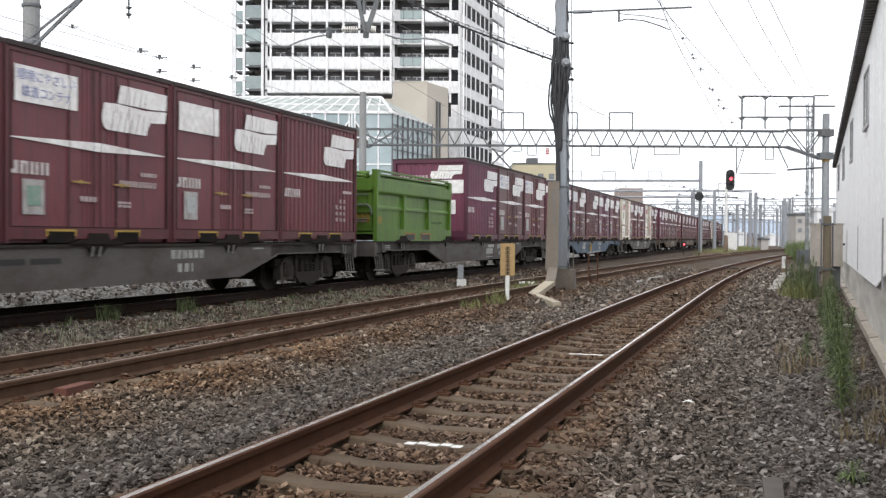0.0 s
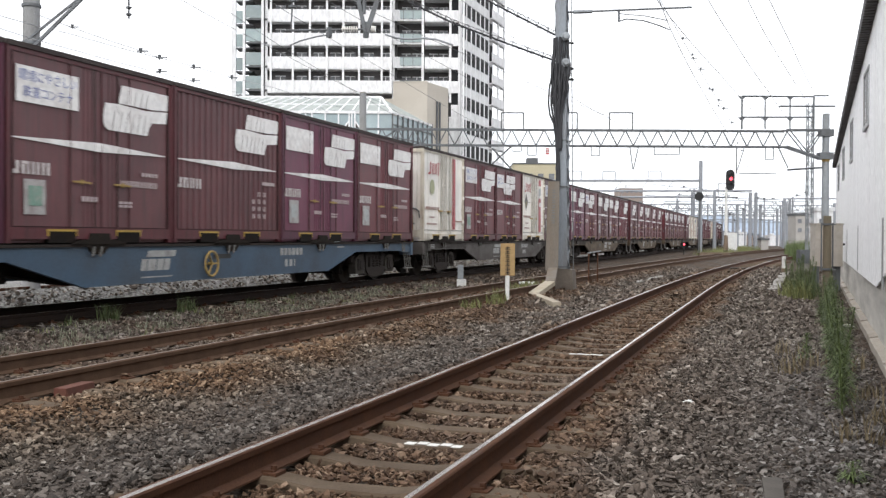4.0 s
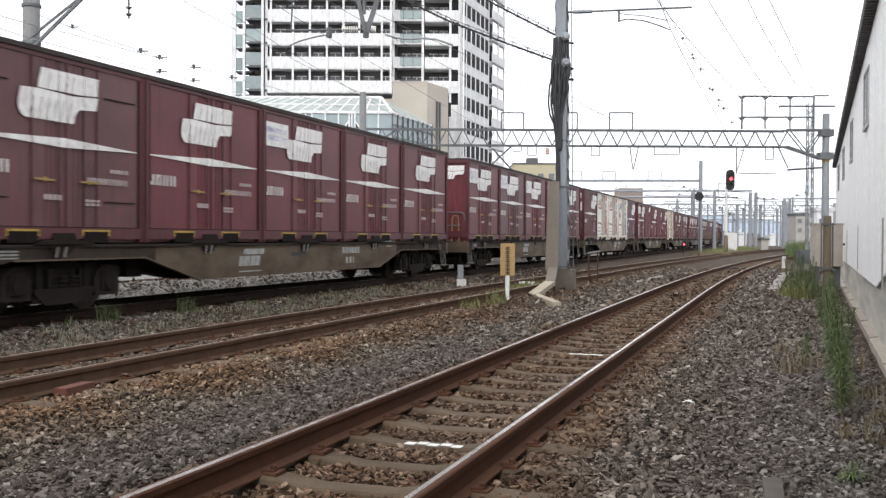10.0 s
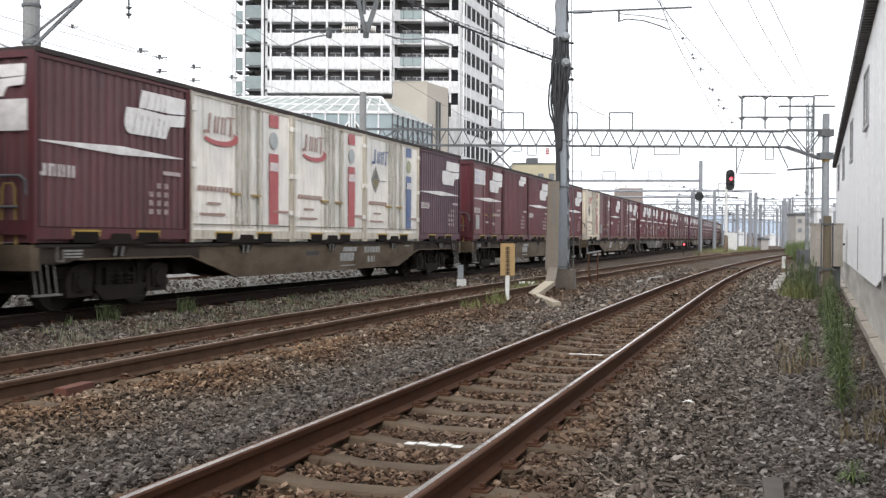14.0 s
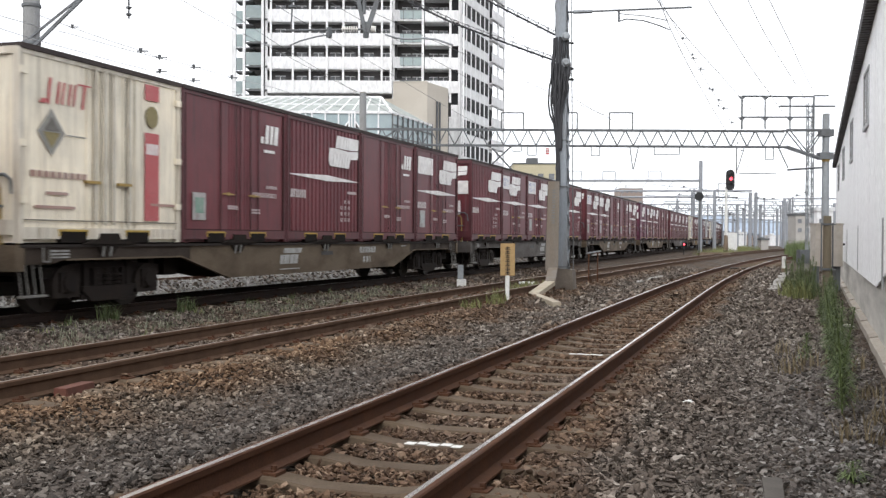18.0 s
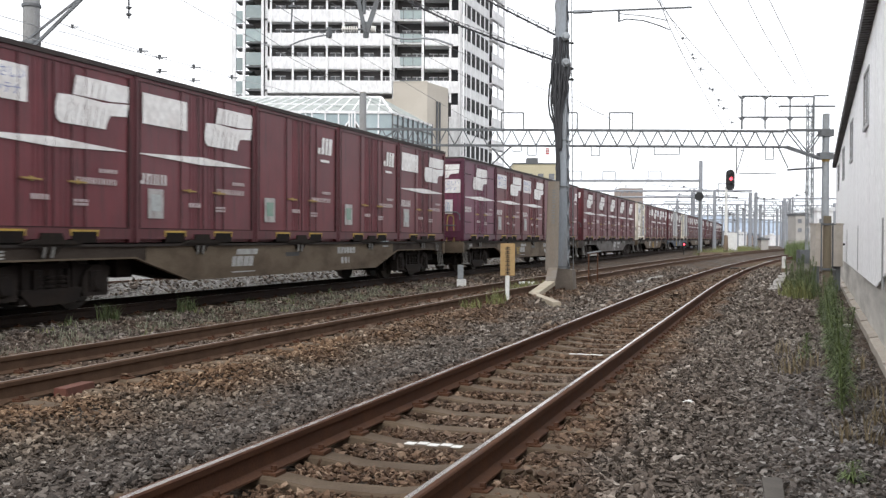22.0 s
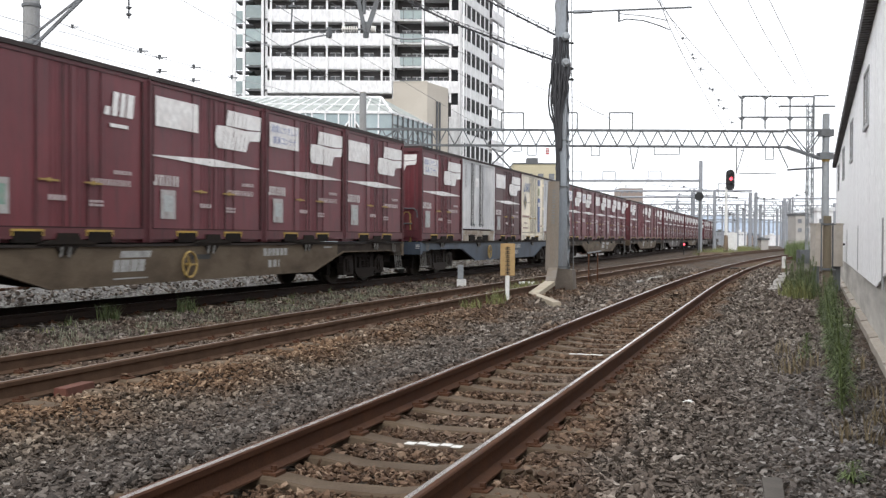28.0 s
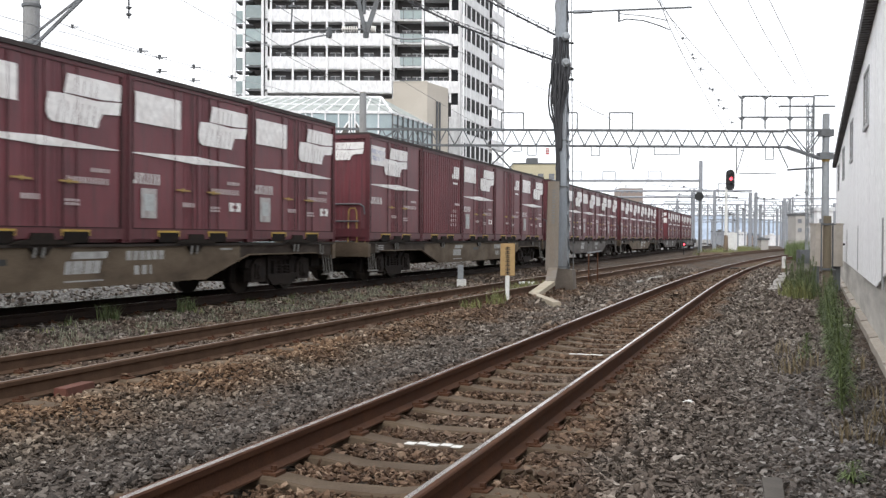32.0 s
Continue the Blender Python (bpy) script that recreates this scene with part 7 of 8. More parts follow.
# ---- arched canopy, trees ----
def canopy():
    d = 105.0
    sc = d / 1820
    X = lambda px: (px - 784) * sc
    t = town_thing("arched_canopy", "white arched entrance canopy with scalloped edge on red-brown frames", "canopy", 0, d)
    zc = 1.39 + (417 - 202) * sc
    cx, rx, rz = X(287), X(352) - X(287), 1.75
    mb, edge, outer = Mesh(), Mesh(), Mesh()
    n = 28
    for i in range(n):
        a, b = math.pi * i / n, math.pi * (i + 1) / n
        p = [(cx + rx * math.cos(q), y, zc + rz * math.sin(q)) for q in (a, b) for y in (0, 9)]
        mb.add(p, [(0, 1, 3, 2)], True)
        edge.bar((cx + rx * math.cos(a), 0, zc + rz * math.sin(a)), (cx + rx * math.cos(b), 0, zc + rz * math.sin(b)), 0.16)
        outer.bar((cx + rx * math.cos(a), -0.3, zc + 0.28 + rz * math.sin(a)), (cx + rx * math.cos(b), -0.3, zc + 0.28 + rz * math.sin(b)), 0.13)
    part("outer_rim", outer, M["rim_grey"], t, "grey outer arch rail")
    part("vault", mb, M["tower_white"], t)
    part("rim", edge, M["rim_grey"], t)
    for i in range(1, 28):
        a = math.pi * i / 28
        part("rim_tooth", Mesh().bar((cx + rx * math.cos(a), -0.15, zc + rz * math.sin(a)), (cx + rx * math.cos(a), -0.28, zc + 0.24 + rz * math.sin(a)), 0.09), M["rim_grey"], t)
    behind = Mesh()
    for i in range(20):
        p = [(cx - 2 * rx + rx * math.cos(q), y, zc + rz * math.sin(q)) for q in (math.pi * i / 20, math.pi * (i + 1) / 20) for y in (1, 9)]
        behind.add(p, [(0, 1, 3, 2)], True)
    part("vault", behind, M["tower_white"], t)
    face = Mesh()
    for s in (-1, 1):
        c = cx + s * rx / 2
        out = []
        for i in range(13):
            a = math.pi * i / 12
            out.append((c + rx / 2 * 0.97 * math.cos(a), zc + 0.85 * math.sin(a)))
        v = []
        for i, (x, z) in enumerate(out):
            zt = zc + rz * math.sqrt(max(0.0, 1 - ((x - cx) / rx) ** 2))
            v += [(x, 0.1, z), (x, 0.1, max(zt, z))]
        face.add(v, [(2 * i, 2 * i + 1, 2 * i + 3, 2 * i + 2) for i in range(12)])
    part("gable", face, M["tower_white"], t, "white scalloped gable")
    # Added dark sheet behind the gable, standing for the shadow inside the arches.
    part("shade_wall", Mesh().prism([(cx + rx * 0.97 * math.cos(math.pi * i / 12), zc + 0.94 * rz * math.sin(math.pi * i / 12)) for i in range(13)] + [(cx - rx * 0.97, 0), (cx + rx * 0.97, 0)], "y", 1.4, 1.6), M["tower_shade"], t)
    fr = Mesh()
    for x in (cx - rx, cx, cx + rx):
        fr.cyl((x, 0.3, 0), (x, 0.3, zc), 0.15, 8).cyl((x, 0.3, zc - 3), (x + 2.2, 0.3, zc - 0.6), 0.09, 6).cyl((x, 0.3, zc - 3), (x - 2.2, 0.3, zc - 0.6), 0.09, 6)
    fr.cyl((cx - rx, 0.3, zc - 0.6), (cx + rx, 0.3, zc - 0.6), 0.1, 6)
    part("frame", fr, M["rust_frame"], t, "red-brown steel frame")


M["rim_grey"] = surface("grey_arch_steel", (0.30, 0.31, 0.32), 0.6, amount=0.4, stain=(0.22, 0.22, 0.22))
M["rust_frame"] = surface("red_brown_steel", (0.16, 0.06, 0.04), 0.7, amount=0.3)
canopy()


def leaf_material(name, dark, light):
    m, n, l, b = nodes_of(name)
    g = n.new("ShaderNodeNewGeometry")
    c = ramp(n, l, g.outputs["Random Per Island"], ((0, dark), (1, light)))
    l.new(c, b.inputs["Base Color"])
    b.inputs["Roughness"].default_value = 0.65
    return m


M["leaf"] = leaf_material("tree_leaves", (0.040, 0.056, 0.026), (0.145, 0.172, 0.084))
M["weed"] = leaf_material("weed_leaves", (0.048, 0.070, 0.020), (0.125, 0.165, 0.052))
M["weed_dry"] = leaf_material("dry_weed_stems", (0.12, 0.095, 0.055), (0.22, 0.17, 0.10))
M["weed_pale"] = leaf_material("pale_grass_blades", (0.095, 0.110, 0.032), (0.22, 0.225, 0.085))
M["leaf_mid"] = leaf_material("mid_green_weed_leaves", (0.045, 0.062, 0.022), (0.115, 0.14, 0.055))
M["weed_dusty"] = leaf_material("dusty_grey_green_weeds", (0.11, 0.115, 0.075), (0.25, 0.25, 0.18))
M["red_brick"] = surface("red_brick", (0.135, 0.048, 0.032), 0.85, stain=(0.08, 0.04, 0.028), amount=0.5, scale=8, bump=0.4)
M["dark_wood"] = surface("dark_wet_wood", (0.035, 0.028, 0.022), 0.8, amount=0.4, stain=(0.07, 0.055, 0.04), stretch=(1, 8, 1))
M["bark"] = surface("tree_bark", (0.06, 0.045, 0.035), 0.9, amount=0.5, scale=4, bump=0.5)


def leaves_into(mb, rnd, centre, radius, count, size):
    for _ in range(count):
        p = Vector((rnd.gauss(0, 1), rnd.gauss(0, 1), rnd.gauss(0, 1)))
        p = p.normalized() * radius * rnd.uniform(0.45, 1.0)
        p.z *= 0.75
        a = Vector((rnd.uniform(-1, 1), rnd.uniform(-1, 1), rnd.uniform(-0.6, 0.6))).normalized()
        b = a.orthogonal().normalized()
        s = size * rnd.uniform(0.6, 1.4)
        c = Vector(centre) + p
        mb.add([c - a * s, c + b * s * 0.5, c + a * s, c - b * s * 0.5], [(0, 1, 2, 3)])


def tree(lat, dep, h, spread, seed):
    rnd = random.Random(seed)
    t = town_thing("tree", "leafy dark green tree behind the tracks", "tree", lat, dep, group="trees behind the tracks")
    tr = Mesh().cyl((0, 0, 0), (0.1, 0, h * 0.45), 0.22, 10, 0.15)
    cr = Mesh()
    for i in range(16):
        a, f = rnd.uniform(0, math.tau), rnd.uniform(0.30, 1.0)
        r = spread * math.sqrt(max(0.1, 1 - (2 * f - 1.2) ** 2)) * rnd.uniform(0.4, 0.95)
        c = Vector((r * math.cos(a), r * math.sin(a), h * f))
        tr.cyl((0.05, 0, h * 0.3 * (0.6 + f * 0.6)), c, 0.08, 6, 0.02)
        leaves_into(cr, rnd, c, spread * rnd.uniform(0.34, 0.56), 900, 0.10)
    part("trunk", tr, M["bark"], t)
    part("crown", cr, M["leaf"], t)


for k, (px, d, top, w) in enumerate(((40, 58, 190, 2.2), (62, 60, 110, 3.0), (104, 62, 116, 3.0), (148, 64, 130, 2.8), (184, 66, 150, 2.6), (220, 66, 176, 2.2), (258, 66, 200, 1.9), (310, 68, 222, 2.6), (350, 70, 222, 2.4), (390, 70, 215, 2.6))):
    tree((px - 784) * d / 1820, d, 1.39 + (417 - top) * d / 1820 - 0.8, w, k)

# ---- poles beyond the train ----
t = town_thing("catenary_pole", "grey concrete catenary pole with steel bracket arms and an orange band", "pole", -8.81, 22.0)
part("pole", Mesh().cyl((0, 0, 0), (0, 0, 9), 0.19, 18, 0.165), M["concrete_pole"], t)
part("band", Mesh().cyl((0, 0, 4.12), (0, 0, 4.24), 0.186, 18), M["rail_yellow"], t, "faded orange band")
for z in (5.45, 5.0, 6.25):
    part("strap", Mesh().cyl((0, 0, z), (0, 0, z + 0.06), 0.2, 18), M["galv_dark"], t)
part("bracket", Mesh().bar((-0.12, -0.15, 5.45), (1.25, -0.15, 6.55), 0.045).bar((0.12, -0.15, 5.40), (1.35, -0.15, 6.62), 0.06), M["galv_dark"], t)
part("bracket", Mesh().bar((-0.9, -0.1, 5.45), (-0.05, -0.1, 4.95), 0.08).bar((-1.2, -0.1, 5.7), (-0.05, -0.1, 5.2), 0.05), M["galv"], t)
t = town_thing("concrete_pole", "short grey concrete pole in front of the glazed hall", "pole", -3.14, 40.0)
part("pole", Mesh().cyl((0, 0, 0), (0, 0, 6.95), 0.145, 18, 0.135), M["concrete_pole"], t)
part("cap", Mesh().cyl((0, 0, 6.95), (0, 0, 7.0), 0.125, 18), M["concrete"], t)

# ---- overhead support above the train's track ----
t = town_thing("overhead_line_support", "suspended steel bracket with insulators above the train's track", "wire support", 0, 25.0, 0.0)
S25 = 25.0 / 1820
q = lambda px, py: ((px - 784) * S25, 0, 1.09 + (419.3 - py) * S25)
part("hanger", Mesh().bar(q(630, -6), q(645, 58), 0.10).bar(q(668, -6), q(647, 58), 0.11).bar(q(646, 40), q(646, 68), 0.10), M["galv_dark"], t)
part("arm", Mesh().cyl(q(500, 56), q(640, 53), 0.028, 8).tube([q(512, 82), q(530, 74), q(560, 66), q(580, 63)], 0.018), M["galv_dark"], t)
rod = part("insulator", Mesh().cyl(q(602, 53), q(632, 53), 0.03, 10), M["ceramic"], t, "white ribbed insulator")
for i in range(7):
    part("shed", Mesh().cyl(q(604 + 4 * i, 53), q(606 + 4 * i, 53), 0.075, 12), M["ceramic"], rod)
part("insulator", Mesh().cyl(q(655, 52), q(663, 53), 0.08, 12), M["ceramic"], t)
part("cross_beam", Mesh().bar(tuple(Vector((-8.81, -3.0, 8.0))), tuple(Vector((2.95, 2.3, 8.0))), 0.16), M["galv_dark"], t, "steel beam between the two poles")
part("drop", Mesh().cyl((-1.95, 0, 6.5), (-1.95, 0.1, 8.0), 0.05, 8), M["galv_dark"], t)
part("clamp", Mesh().bar(q(581, 50), q(581, 68), 0.10), M["galv_dark"], t)
part("steady_arm", Mesh().tube([q(680, 62), q(700, 68), q(725, 70), q(745, 68), (q(770, 70)), q(800, 80)], 0.022), M["galv"], t)
part("hanging_insulator", Mesh().cyl(q(516, 0), q(514, 50), 0.02, 6).cyl(q(516, 12), q(516, 16), 0.10, 12).cyl(q(517, 0), q(517, 5), 0.08, 12), M["galv_dark"], t)
t = town_thing("hanging_insulator", "dark hanging insulator string above the wagons", "insulator", 0, 22.9, 0.0)
S20 = 22.9 / 1820
q2 = lambda px, py: ((px - 784) * S20, 0, 1.09 + (417.3 - py) * S20)
part("rod", Mesh().cyl((q2(227, 0)[0], 0, 7.95), q2(227, 34), 0.022, 8).cyl(q2(215, 0), q2(245, 0), 0.012, 6), M["galv_dark"], t)
for py in (14, 26):
    part("shed", Mesh().cyl(q2(227, py), q2(227, py + 3), 0.07, 12, 0.05), M["galv_dark"], t)


# ---- wires ----
def wire(label, pts, r, material="wire", pegs=()):
    """pts: place as lateral, depth and height; hung with a slight sag."""
    t = thing("overhead_wire", label, "wire", group="overhead wires")
    w = [Vector(town(*p)) for p in pts]
    fine = []
    for a, b in zip(w, w[1:]):
        for i in range(8):
            f = i / 8
            fine.append(a.lerp(b, f) + Vector((0, 0, -0.004 * (b - a).length * 4 * f * (1 - f))))
    part("strand", Mesh().tube(fine + [w[-1]], r, 5), M[material], t)
    if pegs:
        mb = Mesh()
        for f, s in pegs:
            c = w[0].lerp(w[-1], f)
            mb.cyl(c + Vector((0, 0, s)), c - Vector((0, 0, s * 0.8)), s * 0.7, 8, s * 0.3).cyl(c + Vector((-s * 1.5, 0, 0)), c + Vector((s * 2.5, s, 0)), s * 0.25, 5)
        part("fitting", mb, M["galv_dark"], t)


def at(px, py, d):
    return ((px - 784) * d / 1820, d, 1.09 + (420.2 + 0.0054 * (px - 784) - py) * d / 1820)


for pts in ([at(560, -72, 30), at(700, -6, 29), at(800, 42, 28.2), at(985, 110, 27.2)], [at(700, -75, 30), at(860, 2, 28), at(985, 65, 27.2)]):
    wire("thick black feeder cable running to the pole", pts, 0.026, "cable")
    coil = thing("cable_wrap", "dark spiral hanger wound round the black cable", "cable hanger", group="cable hangers")
    for a, b in zip(pts, pts[1:]):
        a, b = Vector(town(*a)), Vector(town(*b))
        side = (b - a).cross(Vector((0, 0, 1))).normalized()
        steps = int((b - a).length / 0.05)
        part("spiral", Mesh().tube([a.lerp(b, k / steps) + Vector((0, 0, 0.03)) + side * 0.055 * math.cos(k * 0.9) + Vector((0, 0, 0.075 * math.sin(k * 0.9) - 0.016 * (b - a).length * (k / steps) * (1 - k / steps))) for k in range(steps + 1)], 0.009, 4), M["cable"], coil)
    tie = thing("cable_tie", "row of small wire ties along the black cable", "cable tie", group="cable ties")
    for a, b in zip(pts, pts[1:]):
        for i in range(7):
            p = Vector(town(*a)).lerp(Vector(town(*b)), i / 7)
            part("tie", Mesh().cyl(p + Vector((0, 0, -0.07)), p + Vector((0.03, 0, 0.10)), 0.014, 5), M["galv_dark"], tie)
    wire("thin carrier wire above the black cable", [(p[0], p[1], p[2] + 0.09) for p in pts], 0.008, "wire")
wire("overhead wire above the near track", [at(1152, -30, 24), at(1183, 52, 28), at(1240, 160, 41), at(1304, 262, 62), at(1345, 330, 105)], 0.011, "wire_pale", ((0.12, 0.05), (0.2, 0.05), (0.26, 0.05), (0.38, 0.06), (0.46, 0.06), (0.52, 0.06)))
wire("overhead wire above the near track", [at(1130, -60, 22), at(1165, 10, 26), at(1270, 130, 40), at(1345, 210, 56), at(1375, 262, 80)], 0.011, "wire_pale")
wire("overhead feeder wire above the yard", [at(1225, -40, 26), at(1300, 80, 35), at(1357, 162, 49), at(1396, 215, 60)], 0.012, "wire_pale")
wire("overhead feeder wire above the yard", [at(1330, -60, 26), at(1396, 78, 36), at(1435, 158, 50)], 0.012, "wire_pale")
wire("overhead feeder wire above the yard", [at(1290, -60, 26), at(1350, 60, 34), at(1440, 200, 52)], 0.011, "wire_pale")
wire("overhead wire over the train", [at(-30, 20, 19), at(120, 60, 24), at(330, 115, 30), at(480, 155, 36), at(640, 200, 46)], 0.008, "wire_pale", ((0.34, 0.07), (0.44, 0.07)))
wire("overhead wire over the train", [at(-20, 45, 19), at(140, 92, 24), at(240, 119, 27), at(300, 134, 30), at(420, 165, 34)], 0.008, "wire_pale", ((0.55, 0.07), (0.72, 0.07)))
wire("overhead wire over the train", [at(60, 25, 21), at(240, 88, 26), at(285, 104, 27)], 0.008, "wire_pale", ((0.25, 0.05), (0.8, 0.07), (0.98, 0.07)))
for a, b in (((300, -10), (690, 190)), ((455, -10), (900, 250)), ((560, -8), (930, 190)), ((400, 20), (760, 240)), ((590, -10), (1090, 212)), ((1000, 165), (1140, 240)), ((800, -10), (1010, 135))):
    wire("thin contact wire over the tracks", [at(*a, 27), at((a[0] + b[0]) / 2, (a[1] + b[1]) / 2 + 4, 36), at(*b, 50)], 0.008, "wire")

wire("thin feeder wire with dark clips over the yard", [at(1160, -8, 30), at(1300, 229, 51.5)], 0.008, "wire", ((0.22, 0.05), (0.32, 0.05), (0.42, 0.06), (0.585, 0.06), (0.68, 0.06), (0.765, 0.07), (0.92, 0.06)))

for a, b in (((1150, 326), (1332, 342)), ((1140, 346), (1450, 353)), ((1175, 357), (1470, 349)), ((1200, 369), (1425, 365)), ((1232, 381), (1412, 378)), ((1240, 330), (1180, 352)), ((1268, 340), (1322, 358)), ((1330, 345), (1395, 368)), ((1300, 366), (1345, 380)), ((1395, 352), (1440, 335)), ((1216, 336), (1268, 352)), ((1250, 392), (1400, 388))):
    wire("thin cross-span wire among the distant yard masts", [at(*a, 122), at(*b, 138)], 0.034, "far_steel", ((0.3, 0.16), (0.62, 0.13)))

# ---- weeds and grass ----
def spiky_weed(x, y, h, seed, lean=0.0):
    """An upright weed: a stem set all round with narrow leaves."""
    rnd = random.Random(seed)
    t = thing("weed", "tall upright green weed growing out of the ballast", "weed", (x, y, -0.33), rnd.uniform(0, 360), group="weeds along the wall")
    stem = [(lean * f * f * h, 0.03 * math.sin(f * 5), h * f) for f in (0, 0.2, 0.4, 0.6, 0.8, 1.0)]
    part("stem", Mesh().tube(stem, 0.007, 5), M["weed"], t)
    lv = Mesh()
    for i in range(int(480 * h)):
        f = rnd.uniform(0.06, 1.0)
        a = rnd.uniform(0, math.tau)
        n = 0.155 * (1.1 - 0.66 * f) * rnd.uniform(0.6, 1.15)
        c = Vector((lean * f * f * h, 0, h * f))
        out = Vector((math.cos(a), math.sin(a), 0))
        side = Vector((-math.sin(a), math.cos(a), 0)) * n * 0.040
        mid, tip = c + out * n * 0.55 + Vector((0, 0, n * 0.30)), c + out * n + Vector((0, 0, n * rnd.uniform(-0.1, 0.25)))
        lv.add([c - side * 0.4, c + side * 0.4, mid + side, mid - side, tip], [(0, 1, 2, 3), (3, 2, 4)])
    part("foliage", lv, M["weed"], t)


def grass_clump(label, places, h, spread, blades, material, seed, group="grass tufts"):
    """Tufts of bent blades."""
    rnd = random.Random(seed)
    for x, y in places:
        t = thing("grass_tuft", label, "grass", (x, y, ground_z(x, y) - 0.03), 0, group=group)
        mb = Mesh()
        for _ in range(blades):
            a, r = rnd.uniform(0, math.tau), spread * math.sqrt(rnd.uniform(0, 1))
            p = Vector((r * math.cos(a), r * math.sin(a), 0))
            q = rnd.uniform(0, math.tau)
            out = Vector((math.cos(q), math.sin(q), 0))
            hh = h * rnd.uniform(0.45, 1.1)
            w = Vector((-out.y, out.x, 0)) * (0.006 + 0.006 * h)
            m1, m2 = p + out * hh * 0.12 + Vector((0, 0, hh * 0.55)), p + out * hh * rnd.uniform(0.25, 0.55) + Vector((0, 0, hh * rnd.uniform(0.8, 1.0)))
            mb.add([p - w, p + w, m1 + w * 0.8, m1 - w * 0.8, m2], [(0, 1, 2, 3), (3, 2, 4)])
        part("tuft", mb, M[material], t)


for k, (x, y, h) in enumerate(((0.47, 8.6, 1.0), (0.52, 9.3, 0.85), (0.50, 10.6, 0.95), (0.58, 12.2, 0.85), (0.66, 14.5, 0.8), (0.70, 16.8, 0.75), (0.80, 19.0, 0.7), (0.86, 21.0, 0.6), (0.28, 12.4, 0.35), (0.95, 22.3, 0.65), (0.54, 9.9, 0.8), (0.58, 11.3, 0.8), (0.55, 13.3, 0.8), (0.70, 15.4, 0.85), (0.64, 17.8, 0.7), (0.74, 18.2, 0.8), (0.78, 20.1, 0.75), (1.02, 23.4, 0.8), (1.0, 25.2, 0.9), (1.06, 26.6, 0.9),
        (0.25, 26.9, 0.8), (0.34, 26.2, 0.95), (0.42, 26.9, 1.0), (0.50, 26.0, 0.95), (0.56, 26.7, 1.05), (0.64, 25.8, 0.95), (0.70, 26.5, 1.0), (0.76, 25.7, 0.9), (0.40, 25.5, 0.7), (0.58, 25.2, 0.75), (0.30, 28.2, 0.9), (0.52, 28.6, 1.0), (0.18, 29.6, 0.9), (0.72, 24.9, 0.7))):
    spiky_weed(x, y, h, 40 + k, random.Random(k).uniform(-0.12, 0.12))
spiky_weed(0.40, 6.25, 0.16, 61)
grass_clump("dense tall green grass beside the post", [(0.35, 25.2), (0.55, 25.0), (0.2, 26.0), (0.48, 26.3), (0.62, 27.0), (0.3, 28.8)], 0.5, 0.25, 90, "weed_pale", 5)
grass_clump("low green grass in the ballast by the sign post", [(-5.75, 21.6), (-5.6, 22.6), (-5.85, 23.2), (-5.55, 23.8), (-5.95, 24.4), (-6.0, 25.4), (-5.7, 25.2), (-5.2, 17.4), (-5.1, 18.6), (-5.3, 19.6)], 0.30, 0.20, 60, "weed_pale", 6)
grass_clump("small green weeds beside the train's track", [(-9.40, 12.72), (-9.34, 12.9), (-9.38, 14.75), (-9.33, 14.98)], 0.36, 0.08, 46, "leaf_mid", 7)
grass_clump("thin green weed shoots beside the train's track", [(-9.45, 12.0), (-9.3, 16.9), (-9.2, 18.4), (-9.3, 20.5)], 0.24, 0.06, 16, "leaf_mid", 27)
grass_clump("dry pale grass beside the train's track", [(-9.05 + 0.3 * math.sin(i * 1.7), 11.2 + 0.4 * i) for i in range(32)], 0.13, 0.30, 60, "weed_dusty", 8)
grass_clump("low dusty weeds between the tracks", [(-8.75 + 0.75 * math.sin(i * 2.1) * math.sin(i * 0.37), 9.0 + 0.27 * i) for i in range(70)], 0.11, 0.32, 60, "weed_dusty", 18)
grass_clump("small pale green weeds between the tracks", [(-8.6 + 0.8 * math.sin(i * 1.3), 9.3 + 0.62 * i) for i in range(28)], 0.12, 0.14, 30, "weed_pale", 19)
grass_clump("dry brown weeds in the ballast by the wall", [(0.15, 11.2), (0.30, 11.8), (0.1, 13.0), (0.7, 9.6), (0.75, 8.4), (0.55, 7.6), (0.72, 11.6)], 0.26, 0.2, 34, "weed_dry", 9)
grass_clump("far green grass between the curving tracks", [(-5.2 + 0.06 * i + 0.9 * math.sin(i * 2.3), 84 + 2.1 * i) for i in range(24)], 0.75, 1.1, 120, "weed_pale", 10)
grass_clump("far green bushes beside the curving track", [(1.6 + 0.5 * math.sin(i * 1.9), 60 + 4.0 * i) for i in range(16)], 1.4, 0.9, 150, "weed", 11)

# ---- small things in the ballast ----
t = thing("brick", "loose red brick lying against the rail", "brick", (-5.33, 6.85, -0.165), 6)
part("block", Mesh().box(-0.055, 0.055, -0.2, 0.2, 0, 0.065), M["red_brick"], t)
t = thing("plank", "dark wooden plank lying across the near track", "plank", (-1.5, 44.6, -0.155), 4)
part("board", Mesh().box(-0.5, 0.5, -0.28, 0.28, 0, 0.05), M["dark_wood"], t)
M["slab"] = surface("dark_stone_slab", (0.10, 0.086, 0.073), 0.95, stain=(0.06, 0.055, 0.05), amount=0.7, scale=6, fine=60, bump=0.3)
t = thing("stone_slab", "small flat grey stone slab in the ballast", "slab", (-0.03, 5.75, -0.262), 2)
part("slab", Mesh().prism([(-0.045, -0.30), (0.05, -0.30), (0.055, 0.18), (0.03, 0.22), (-0.05, 0.20)], "z", 0, 0.035), M["slab"], t)
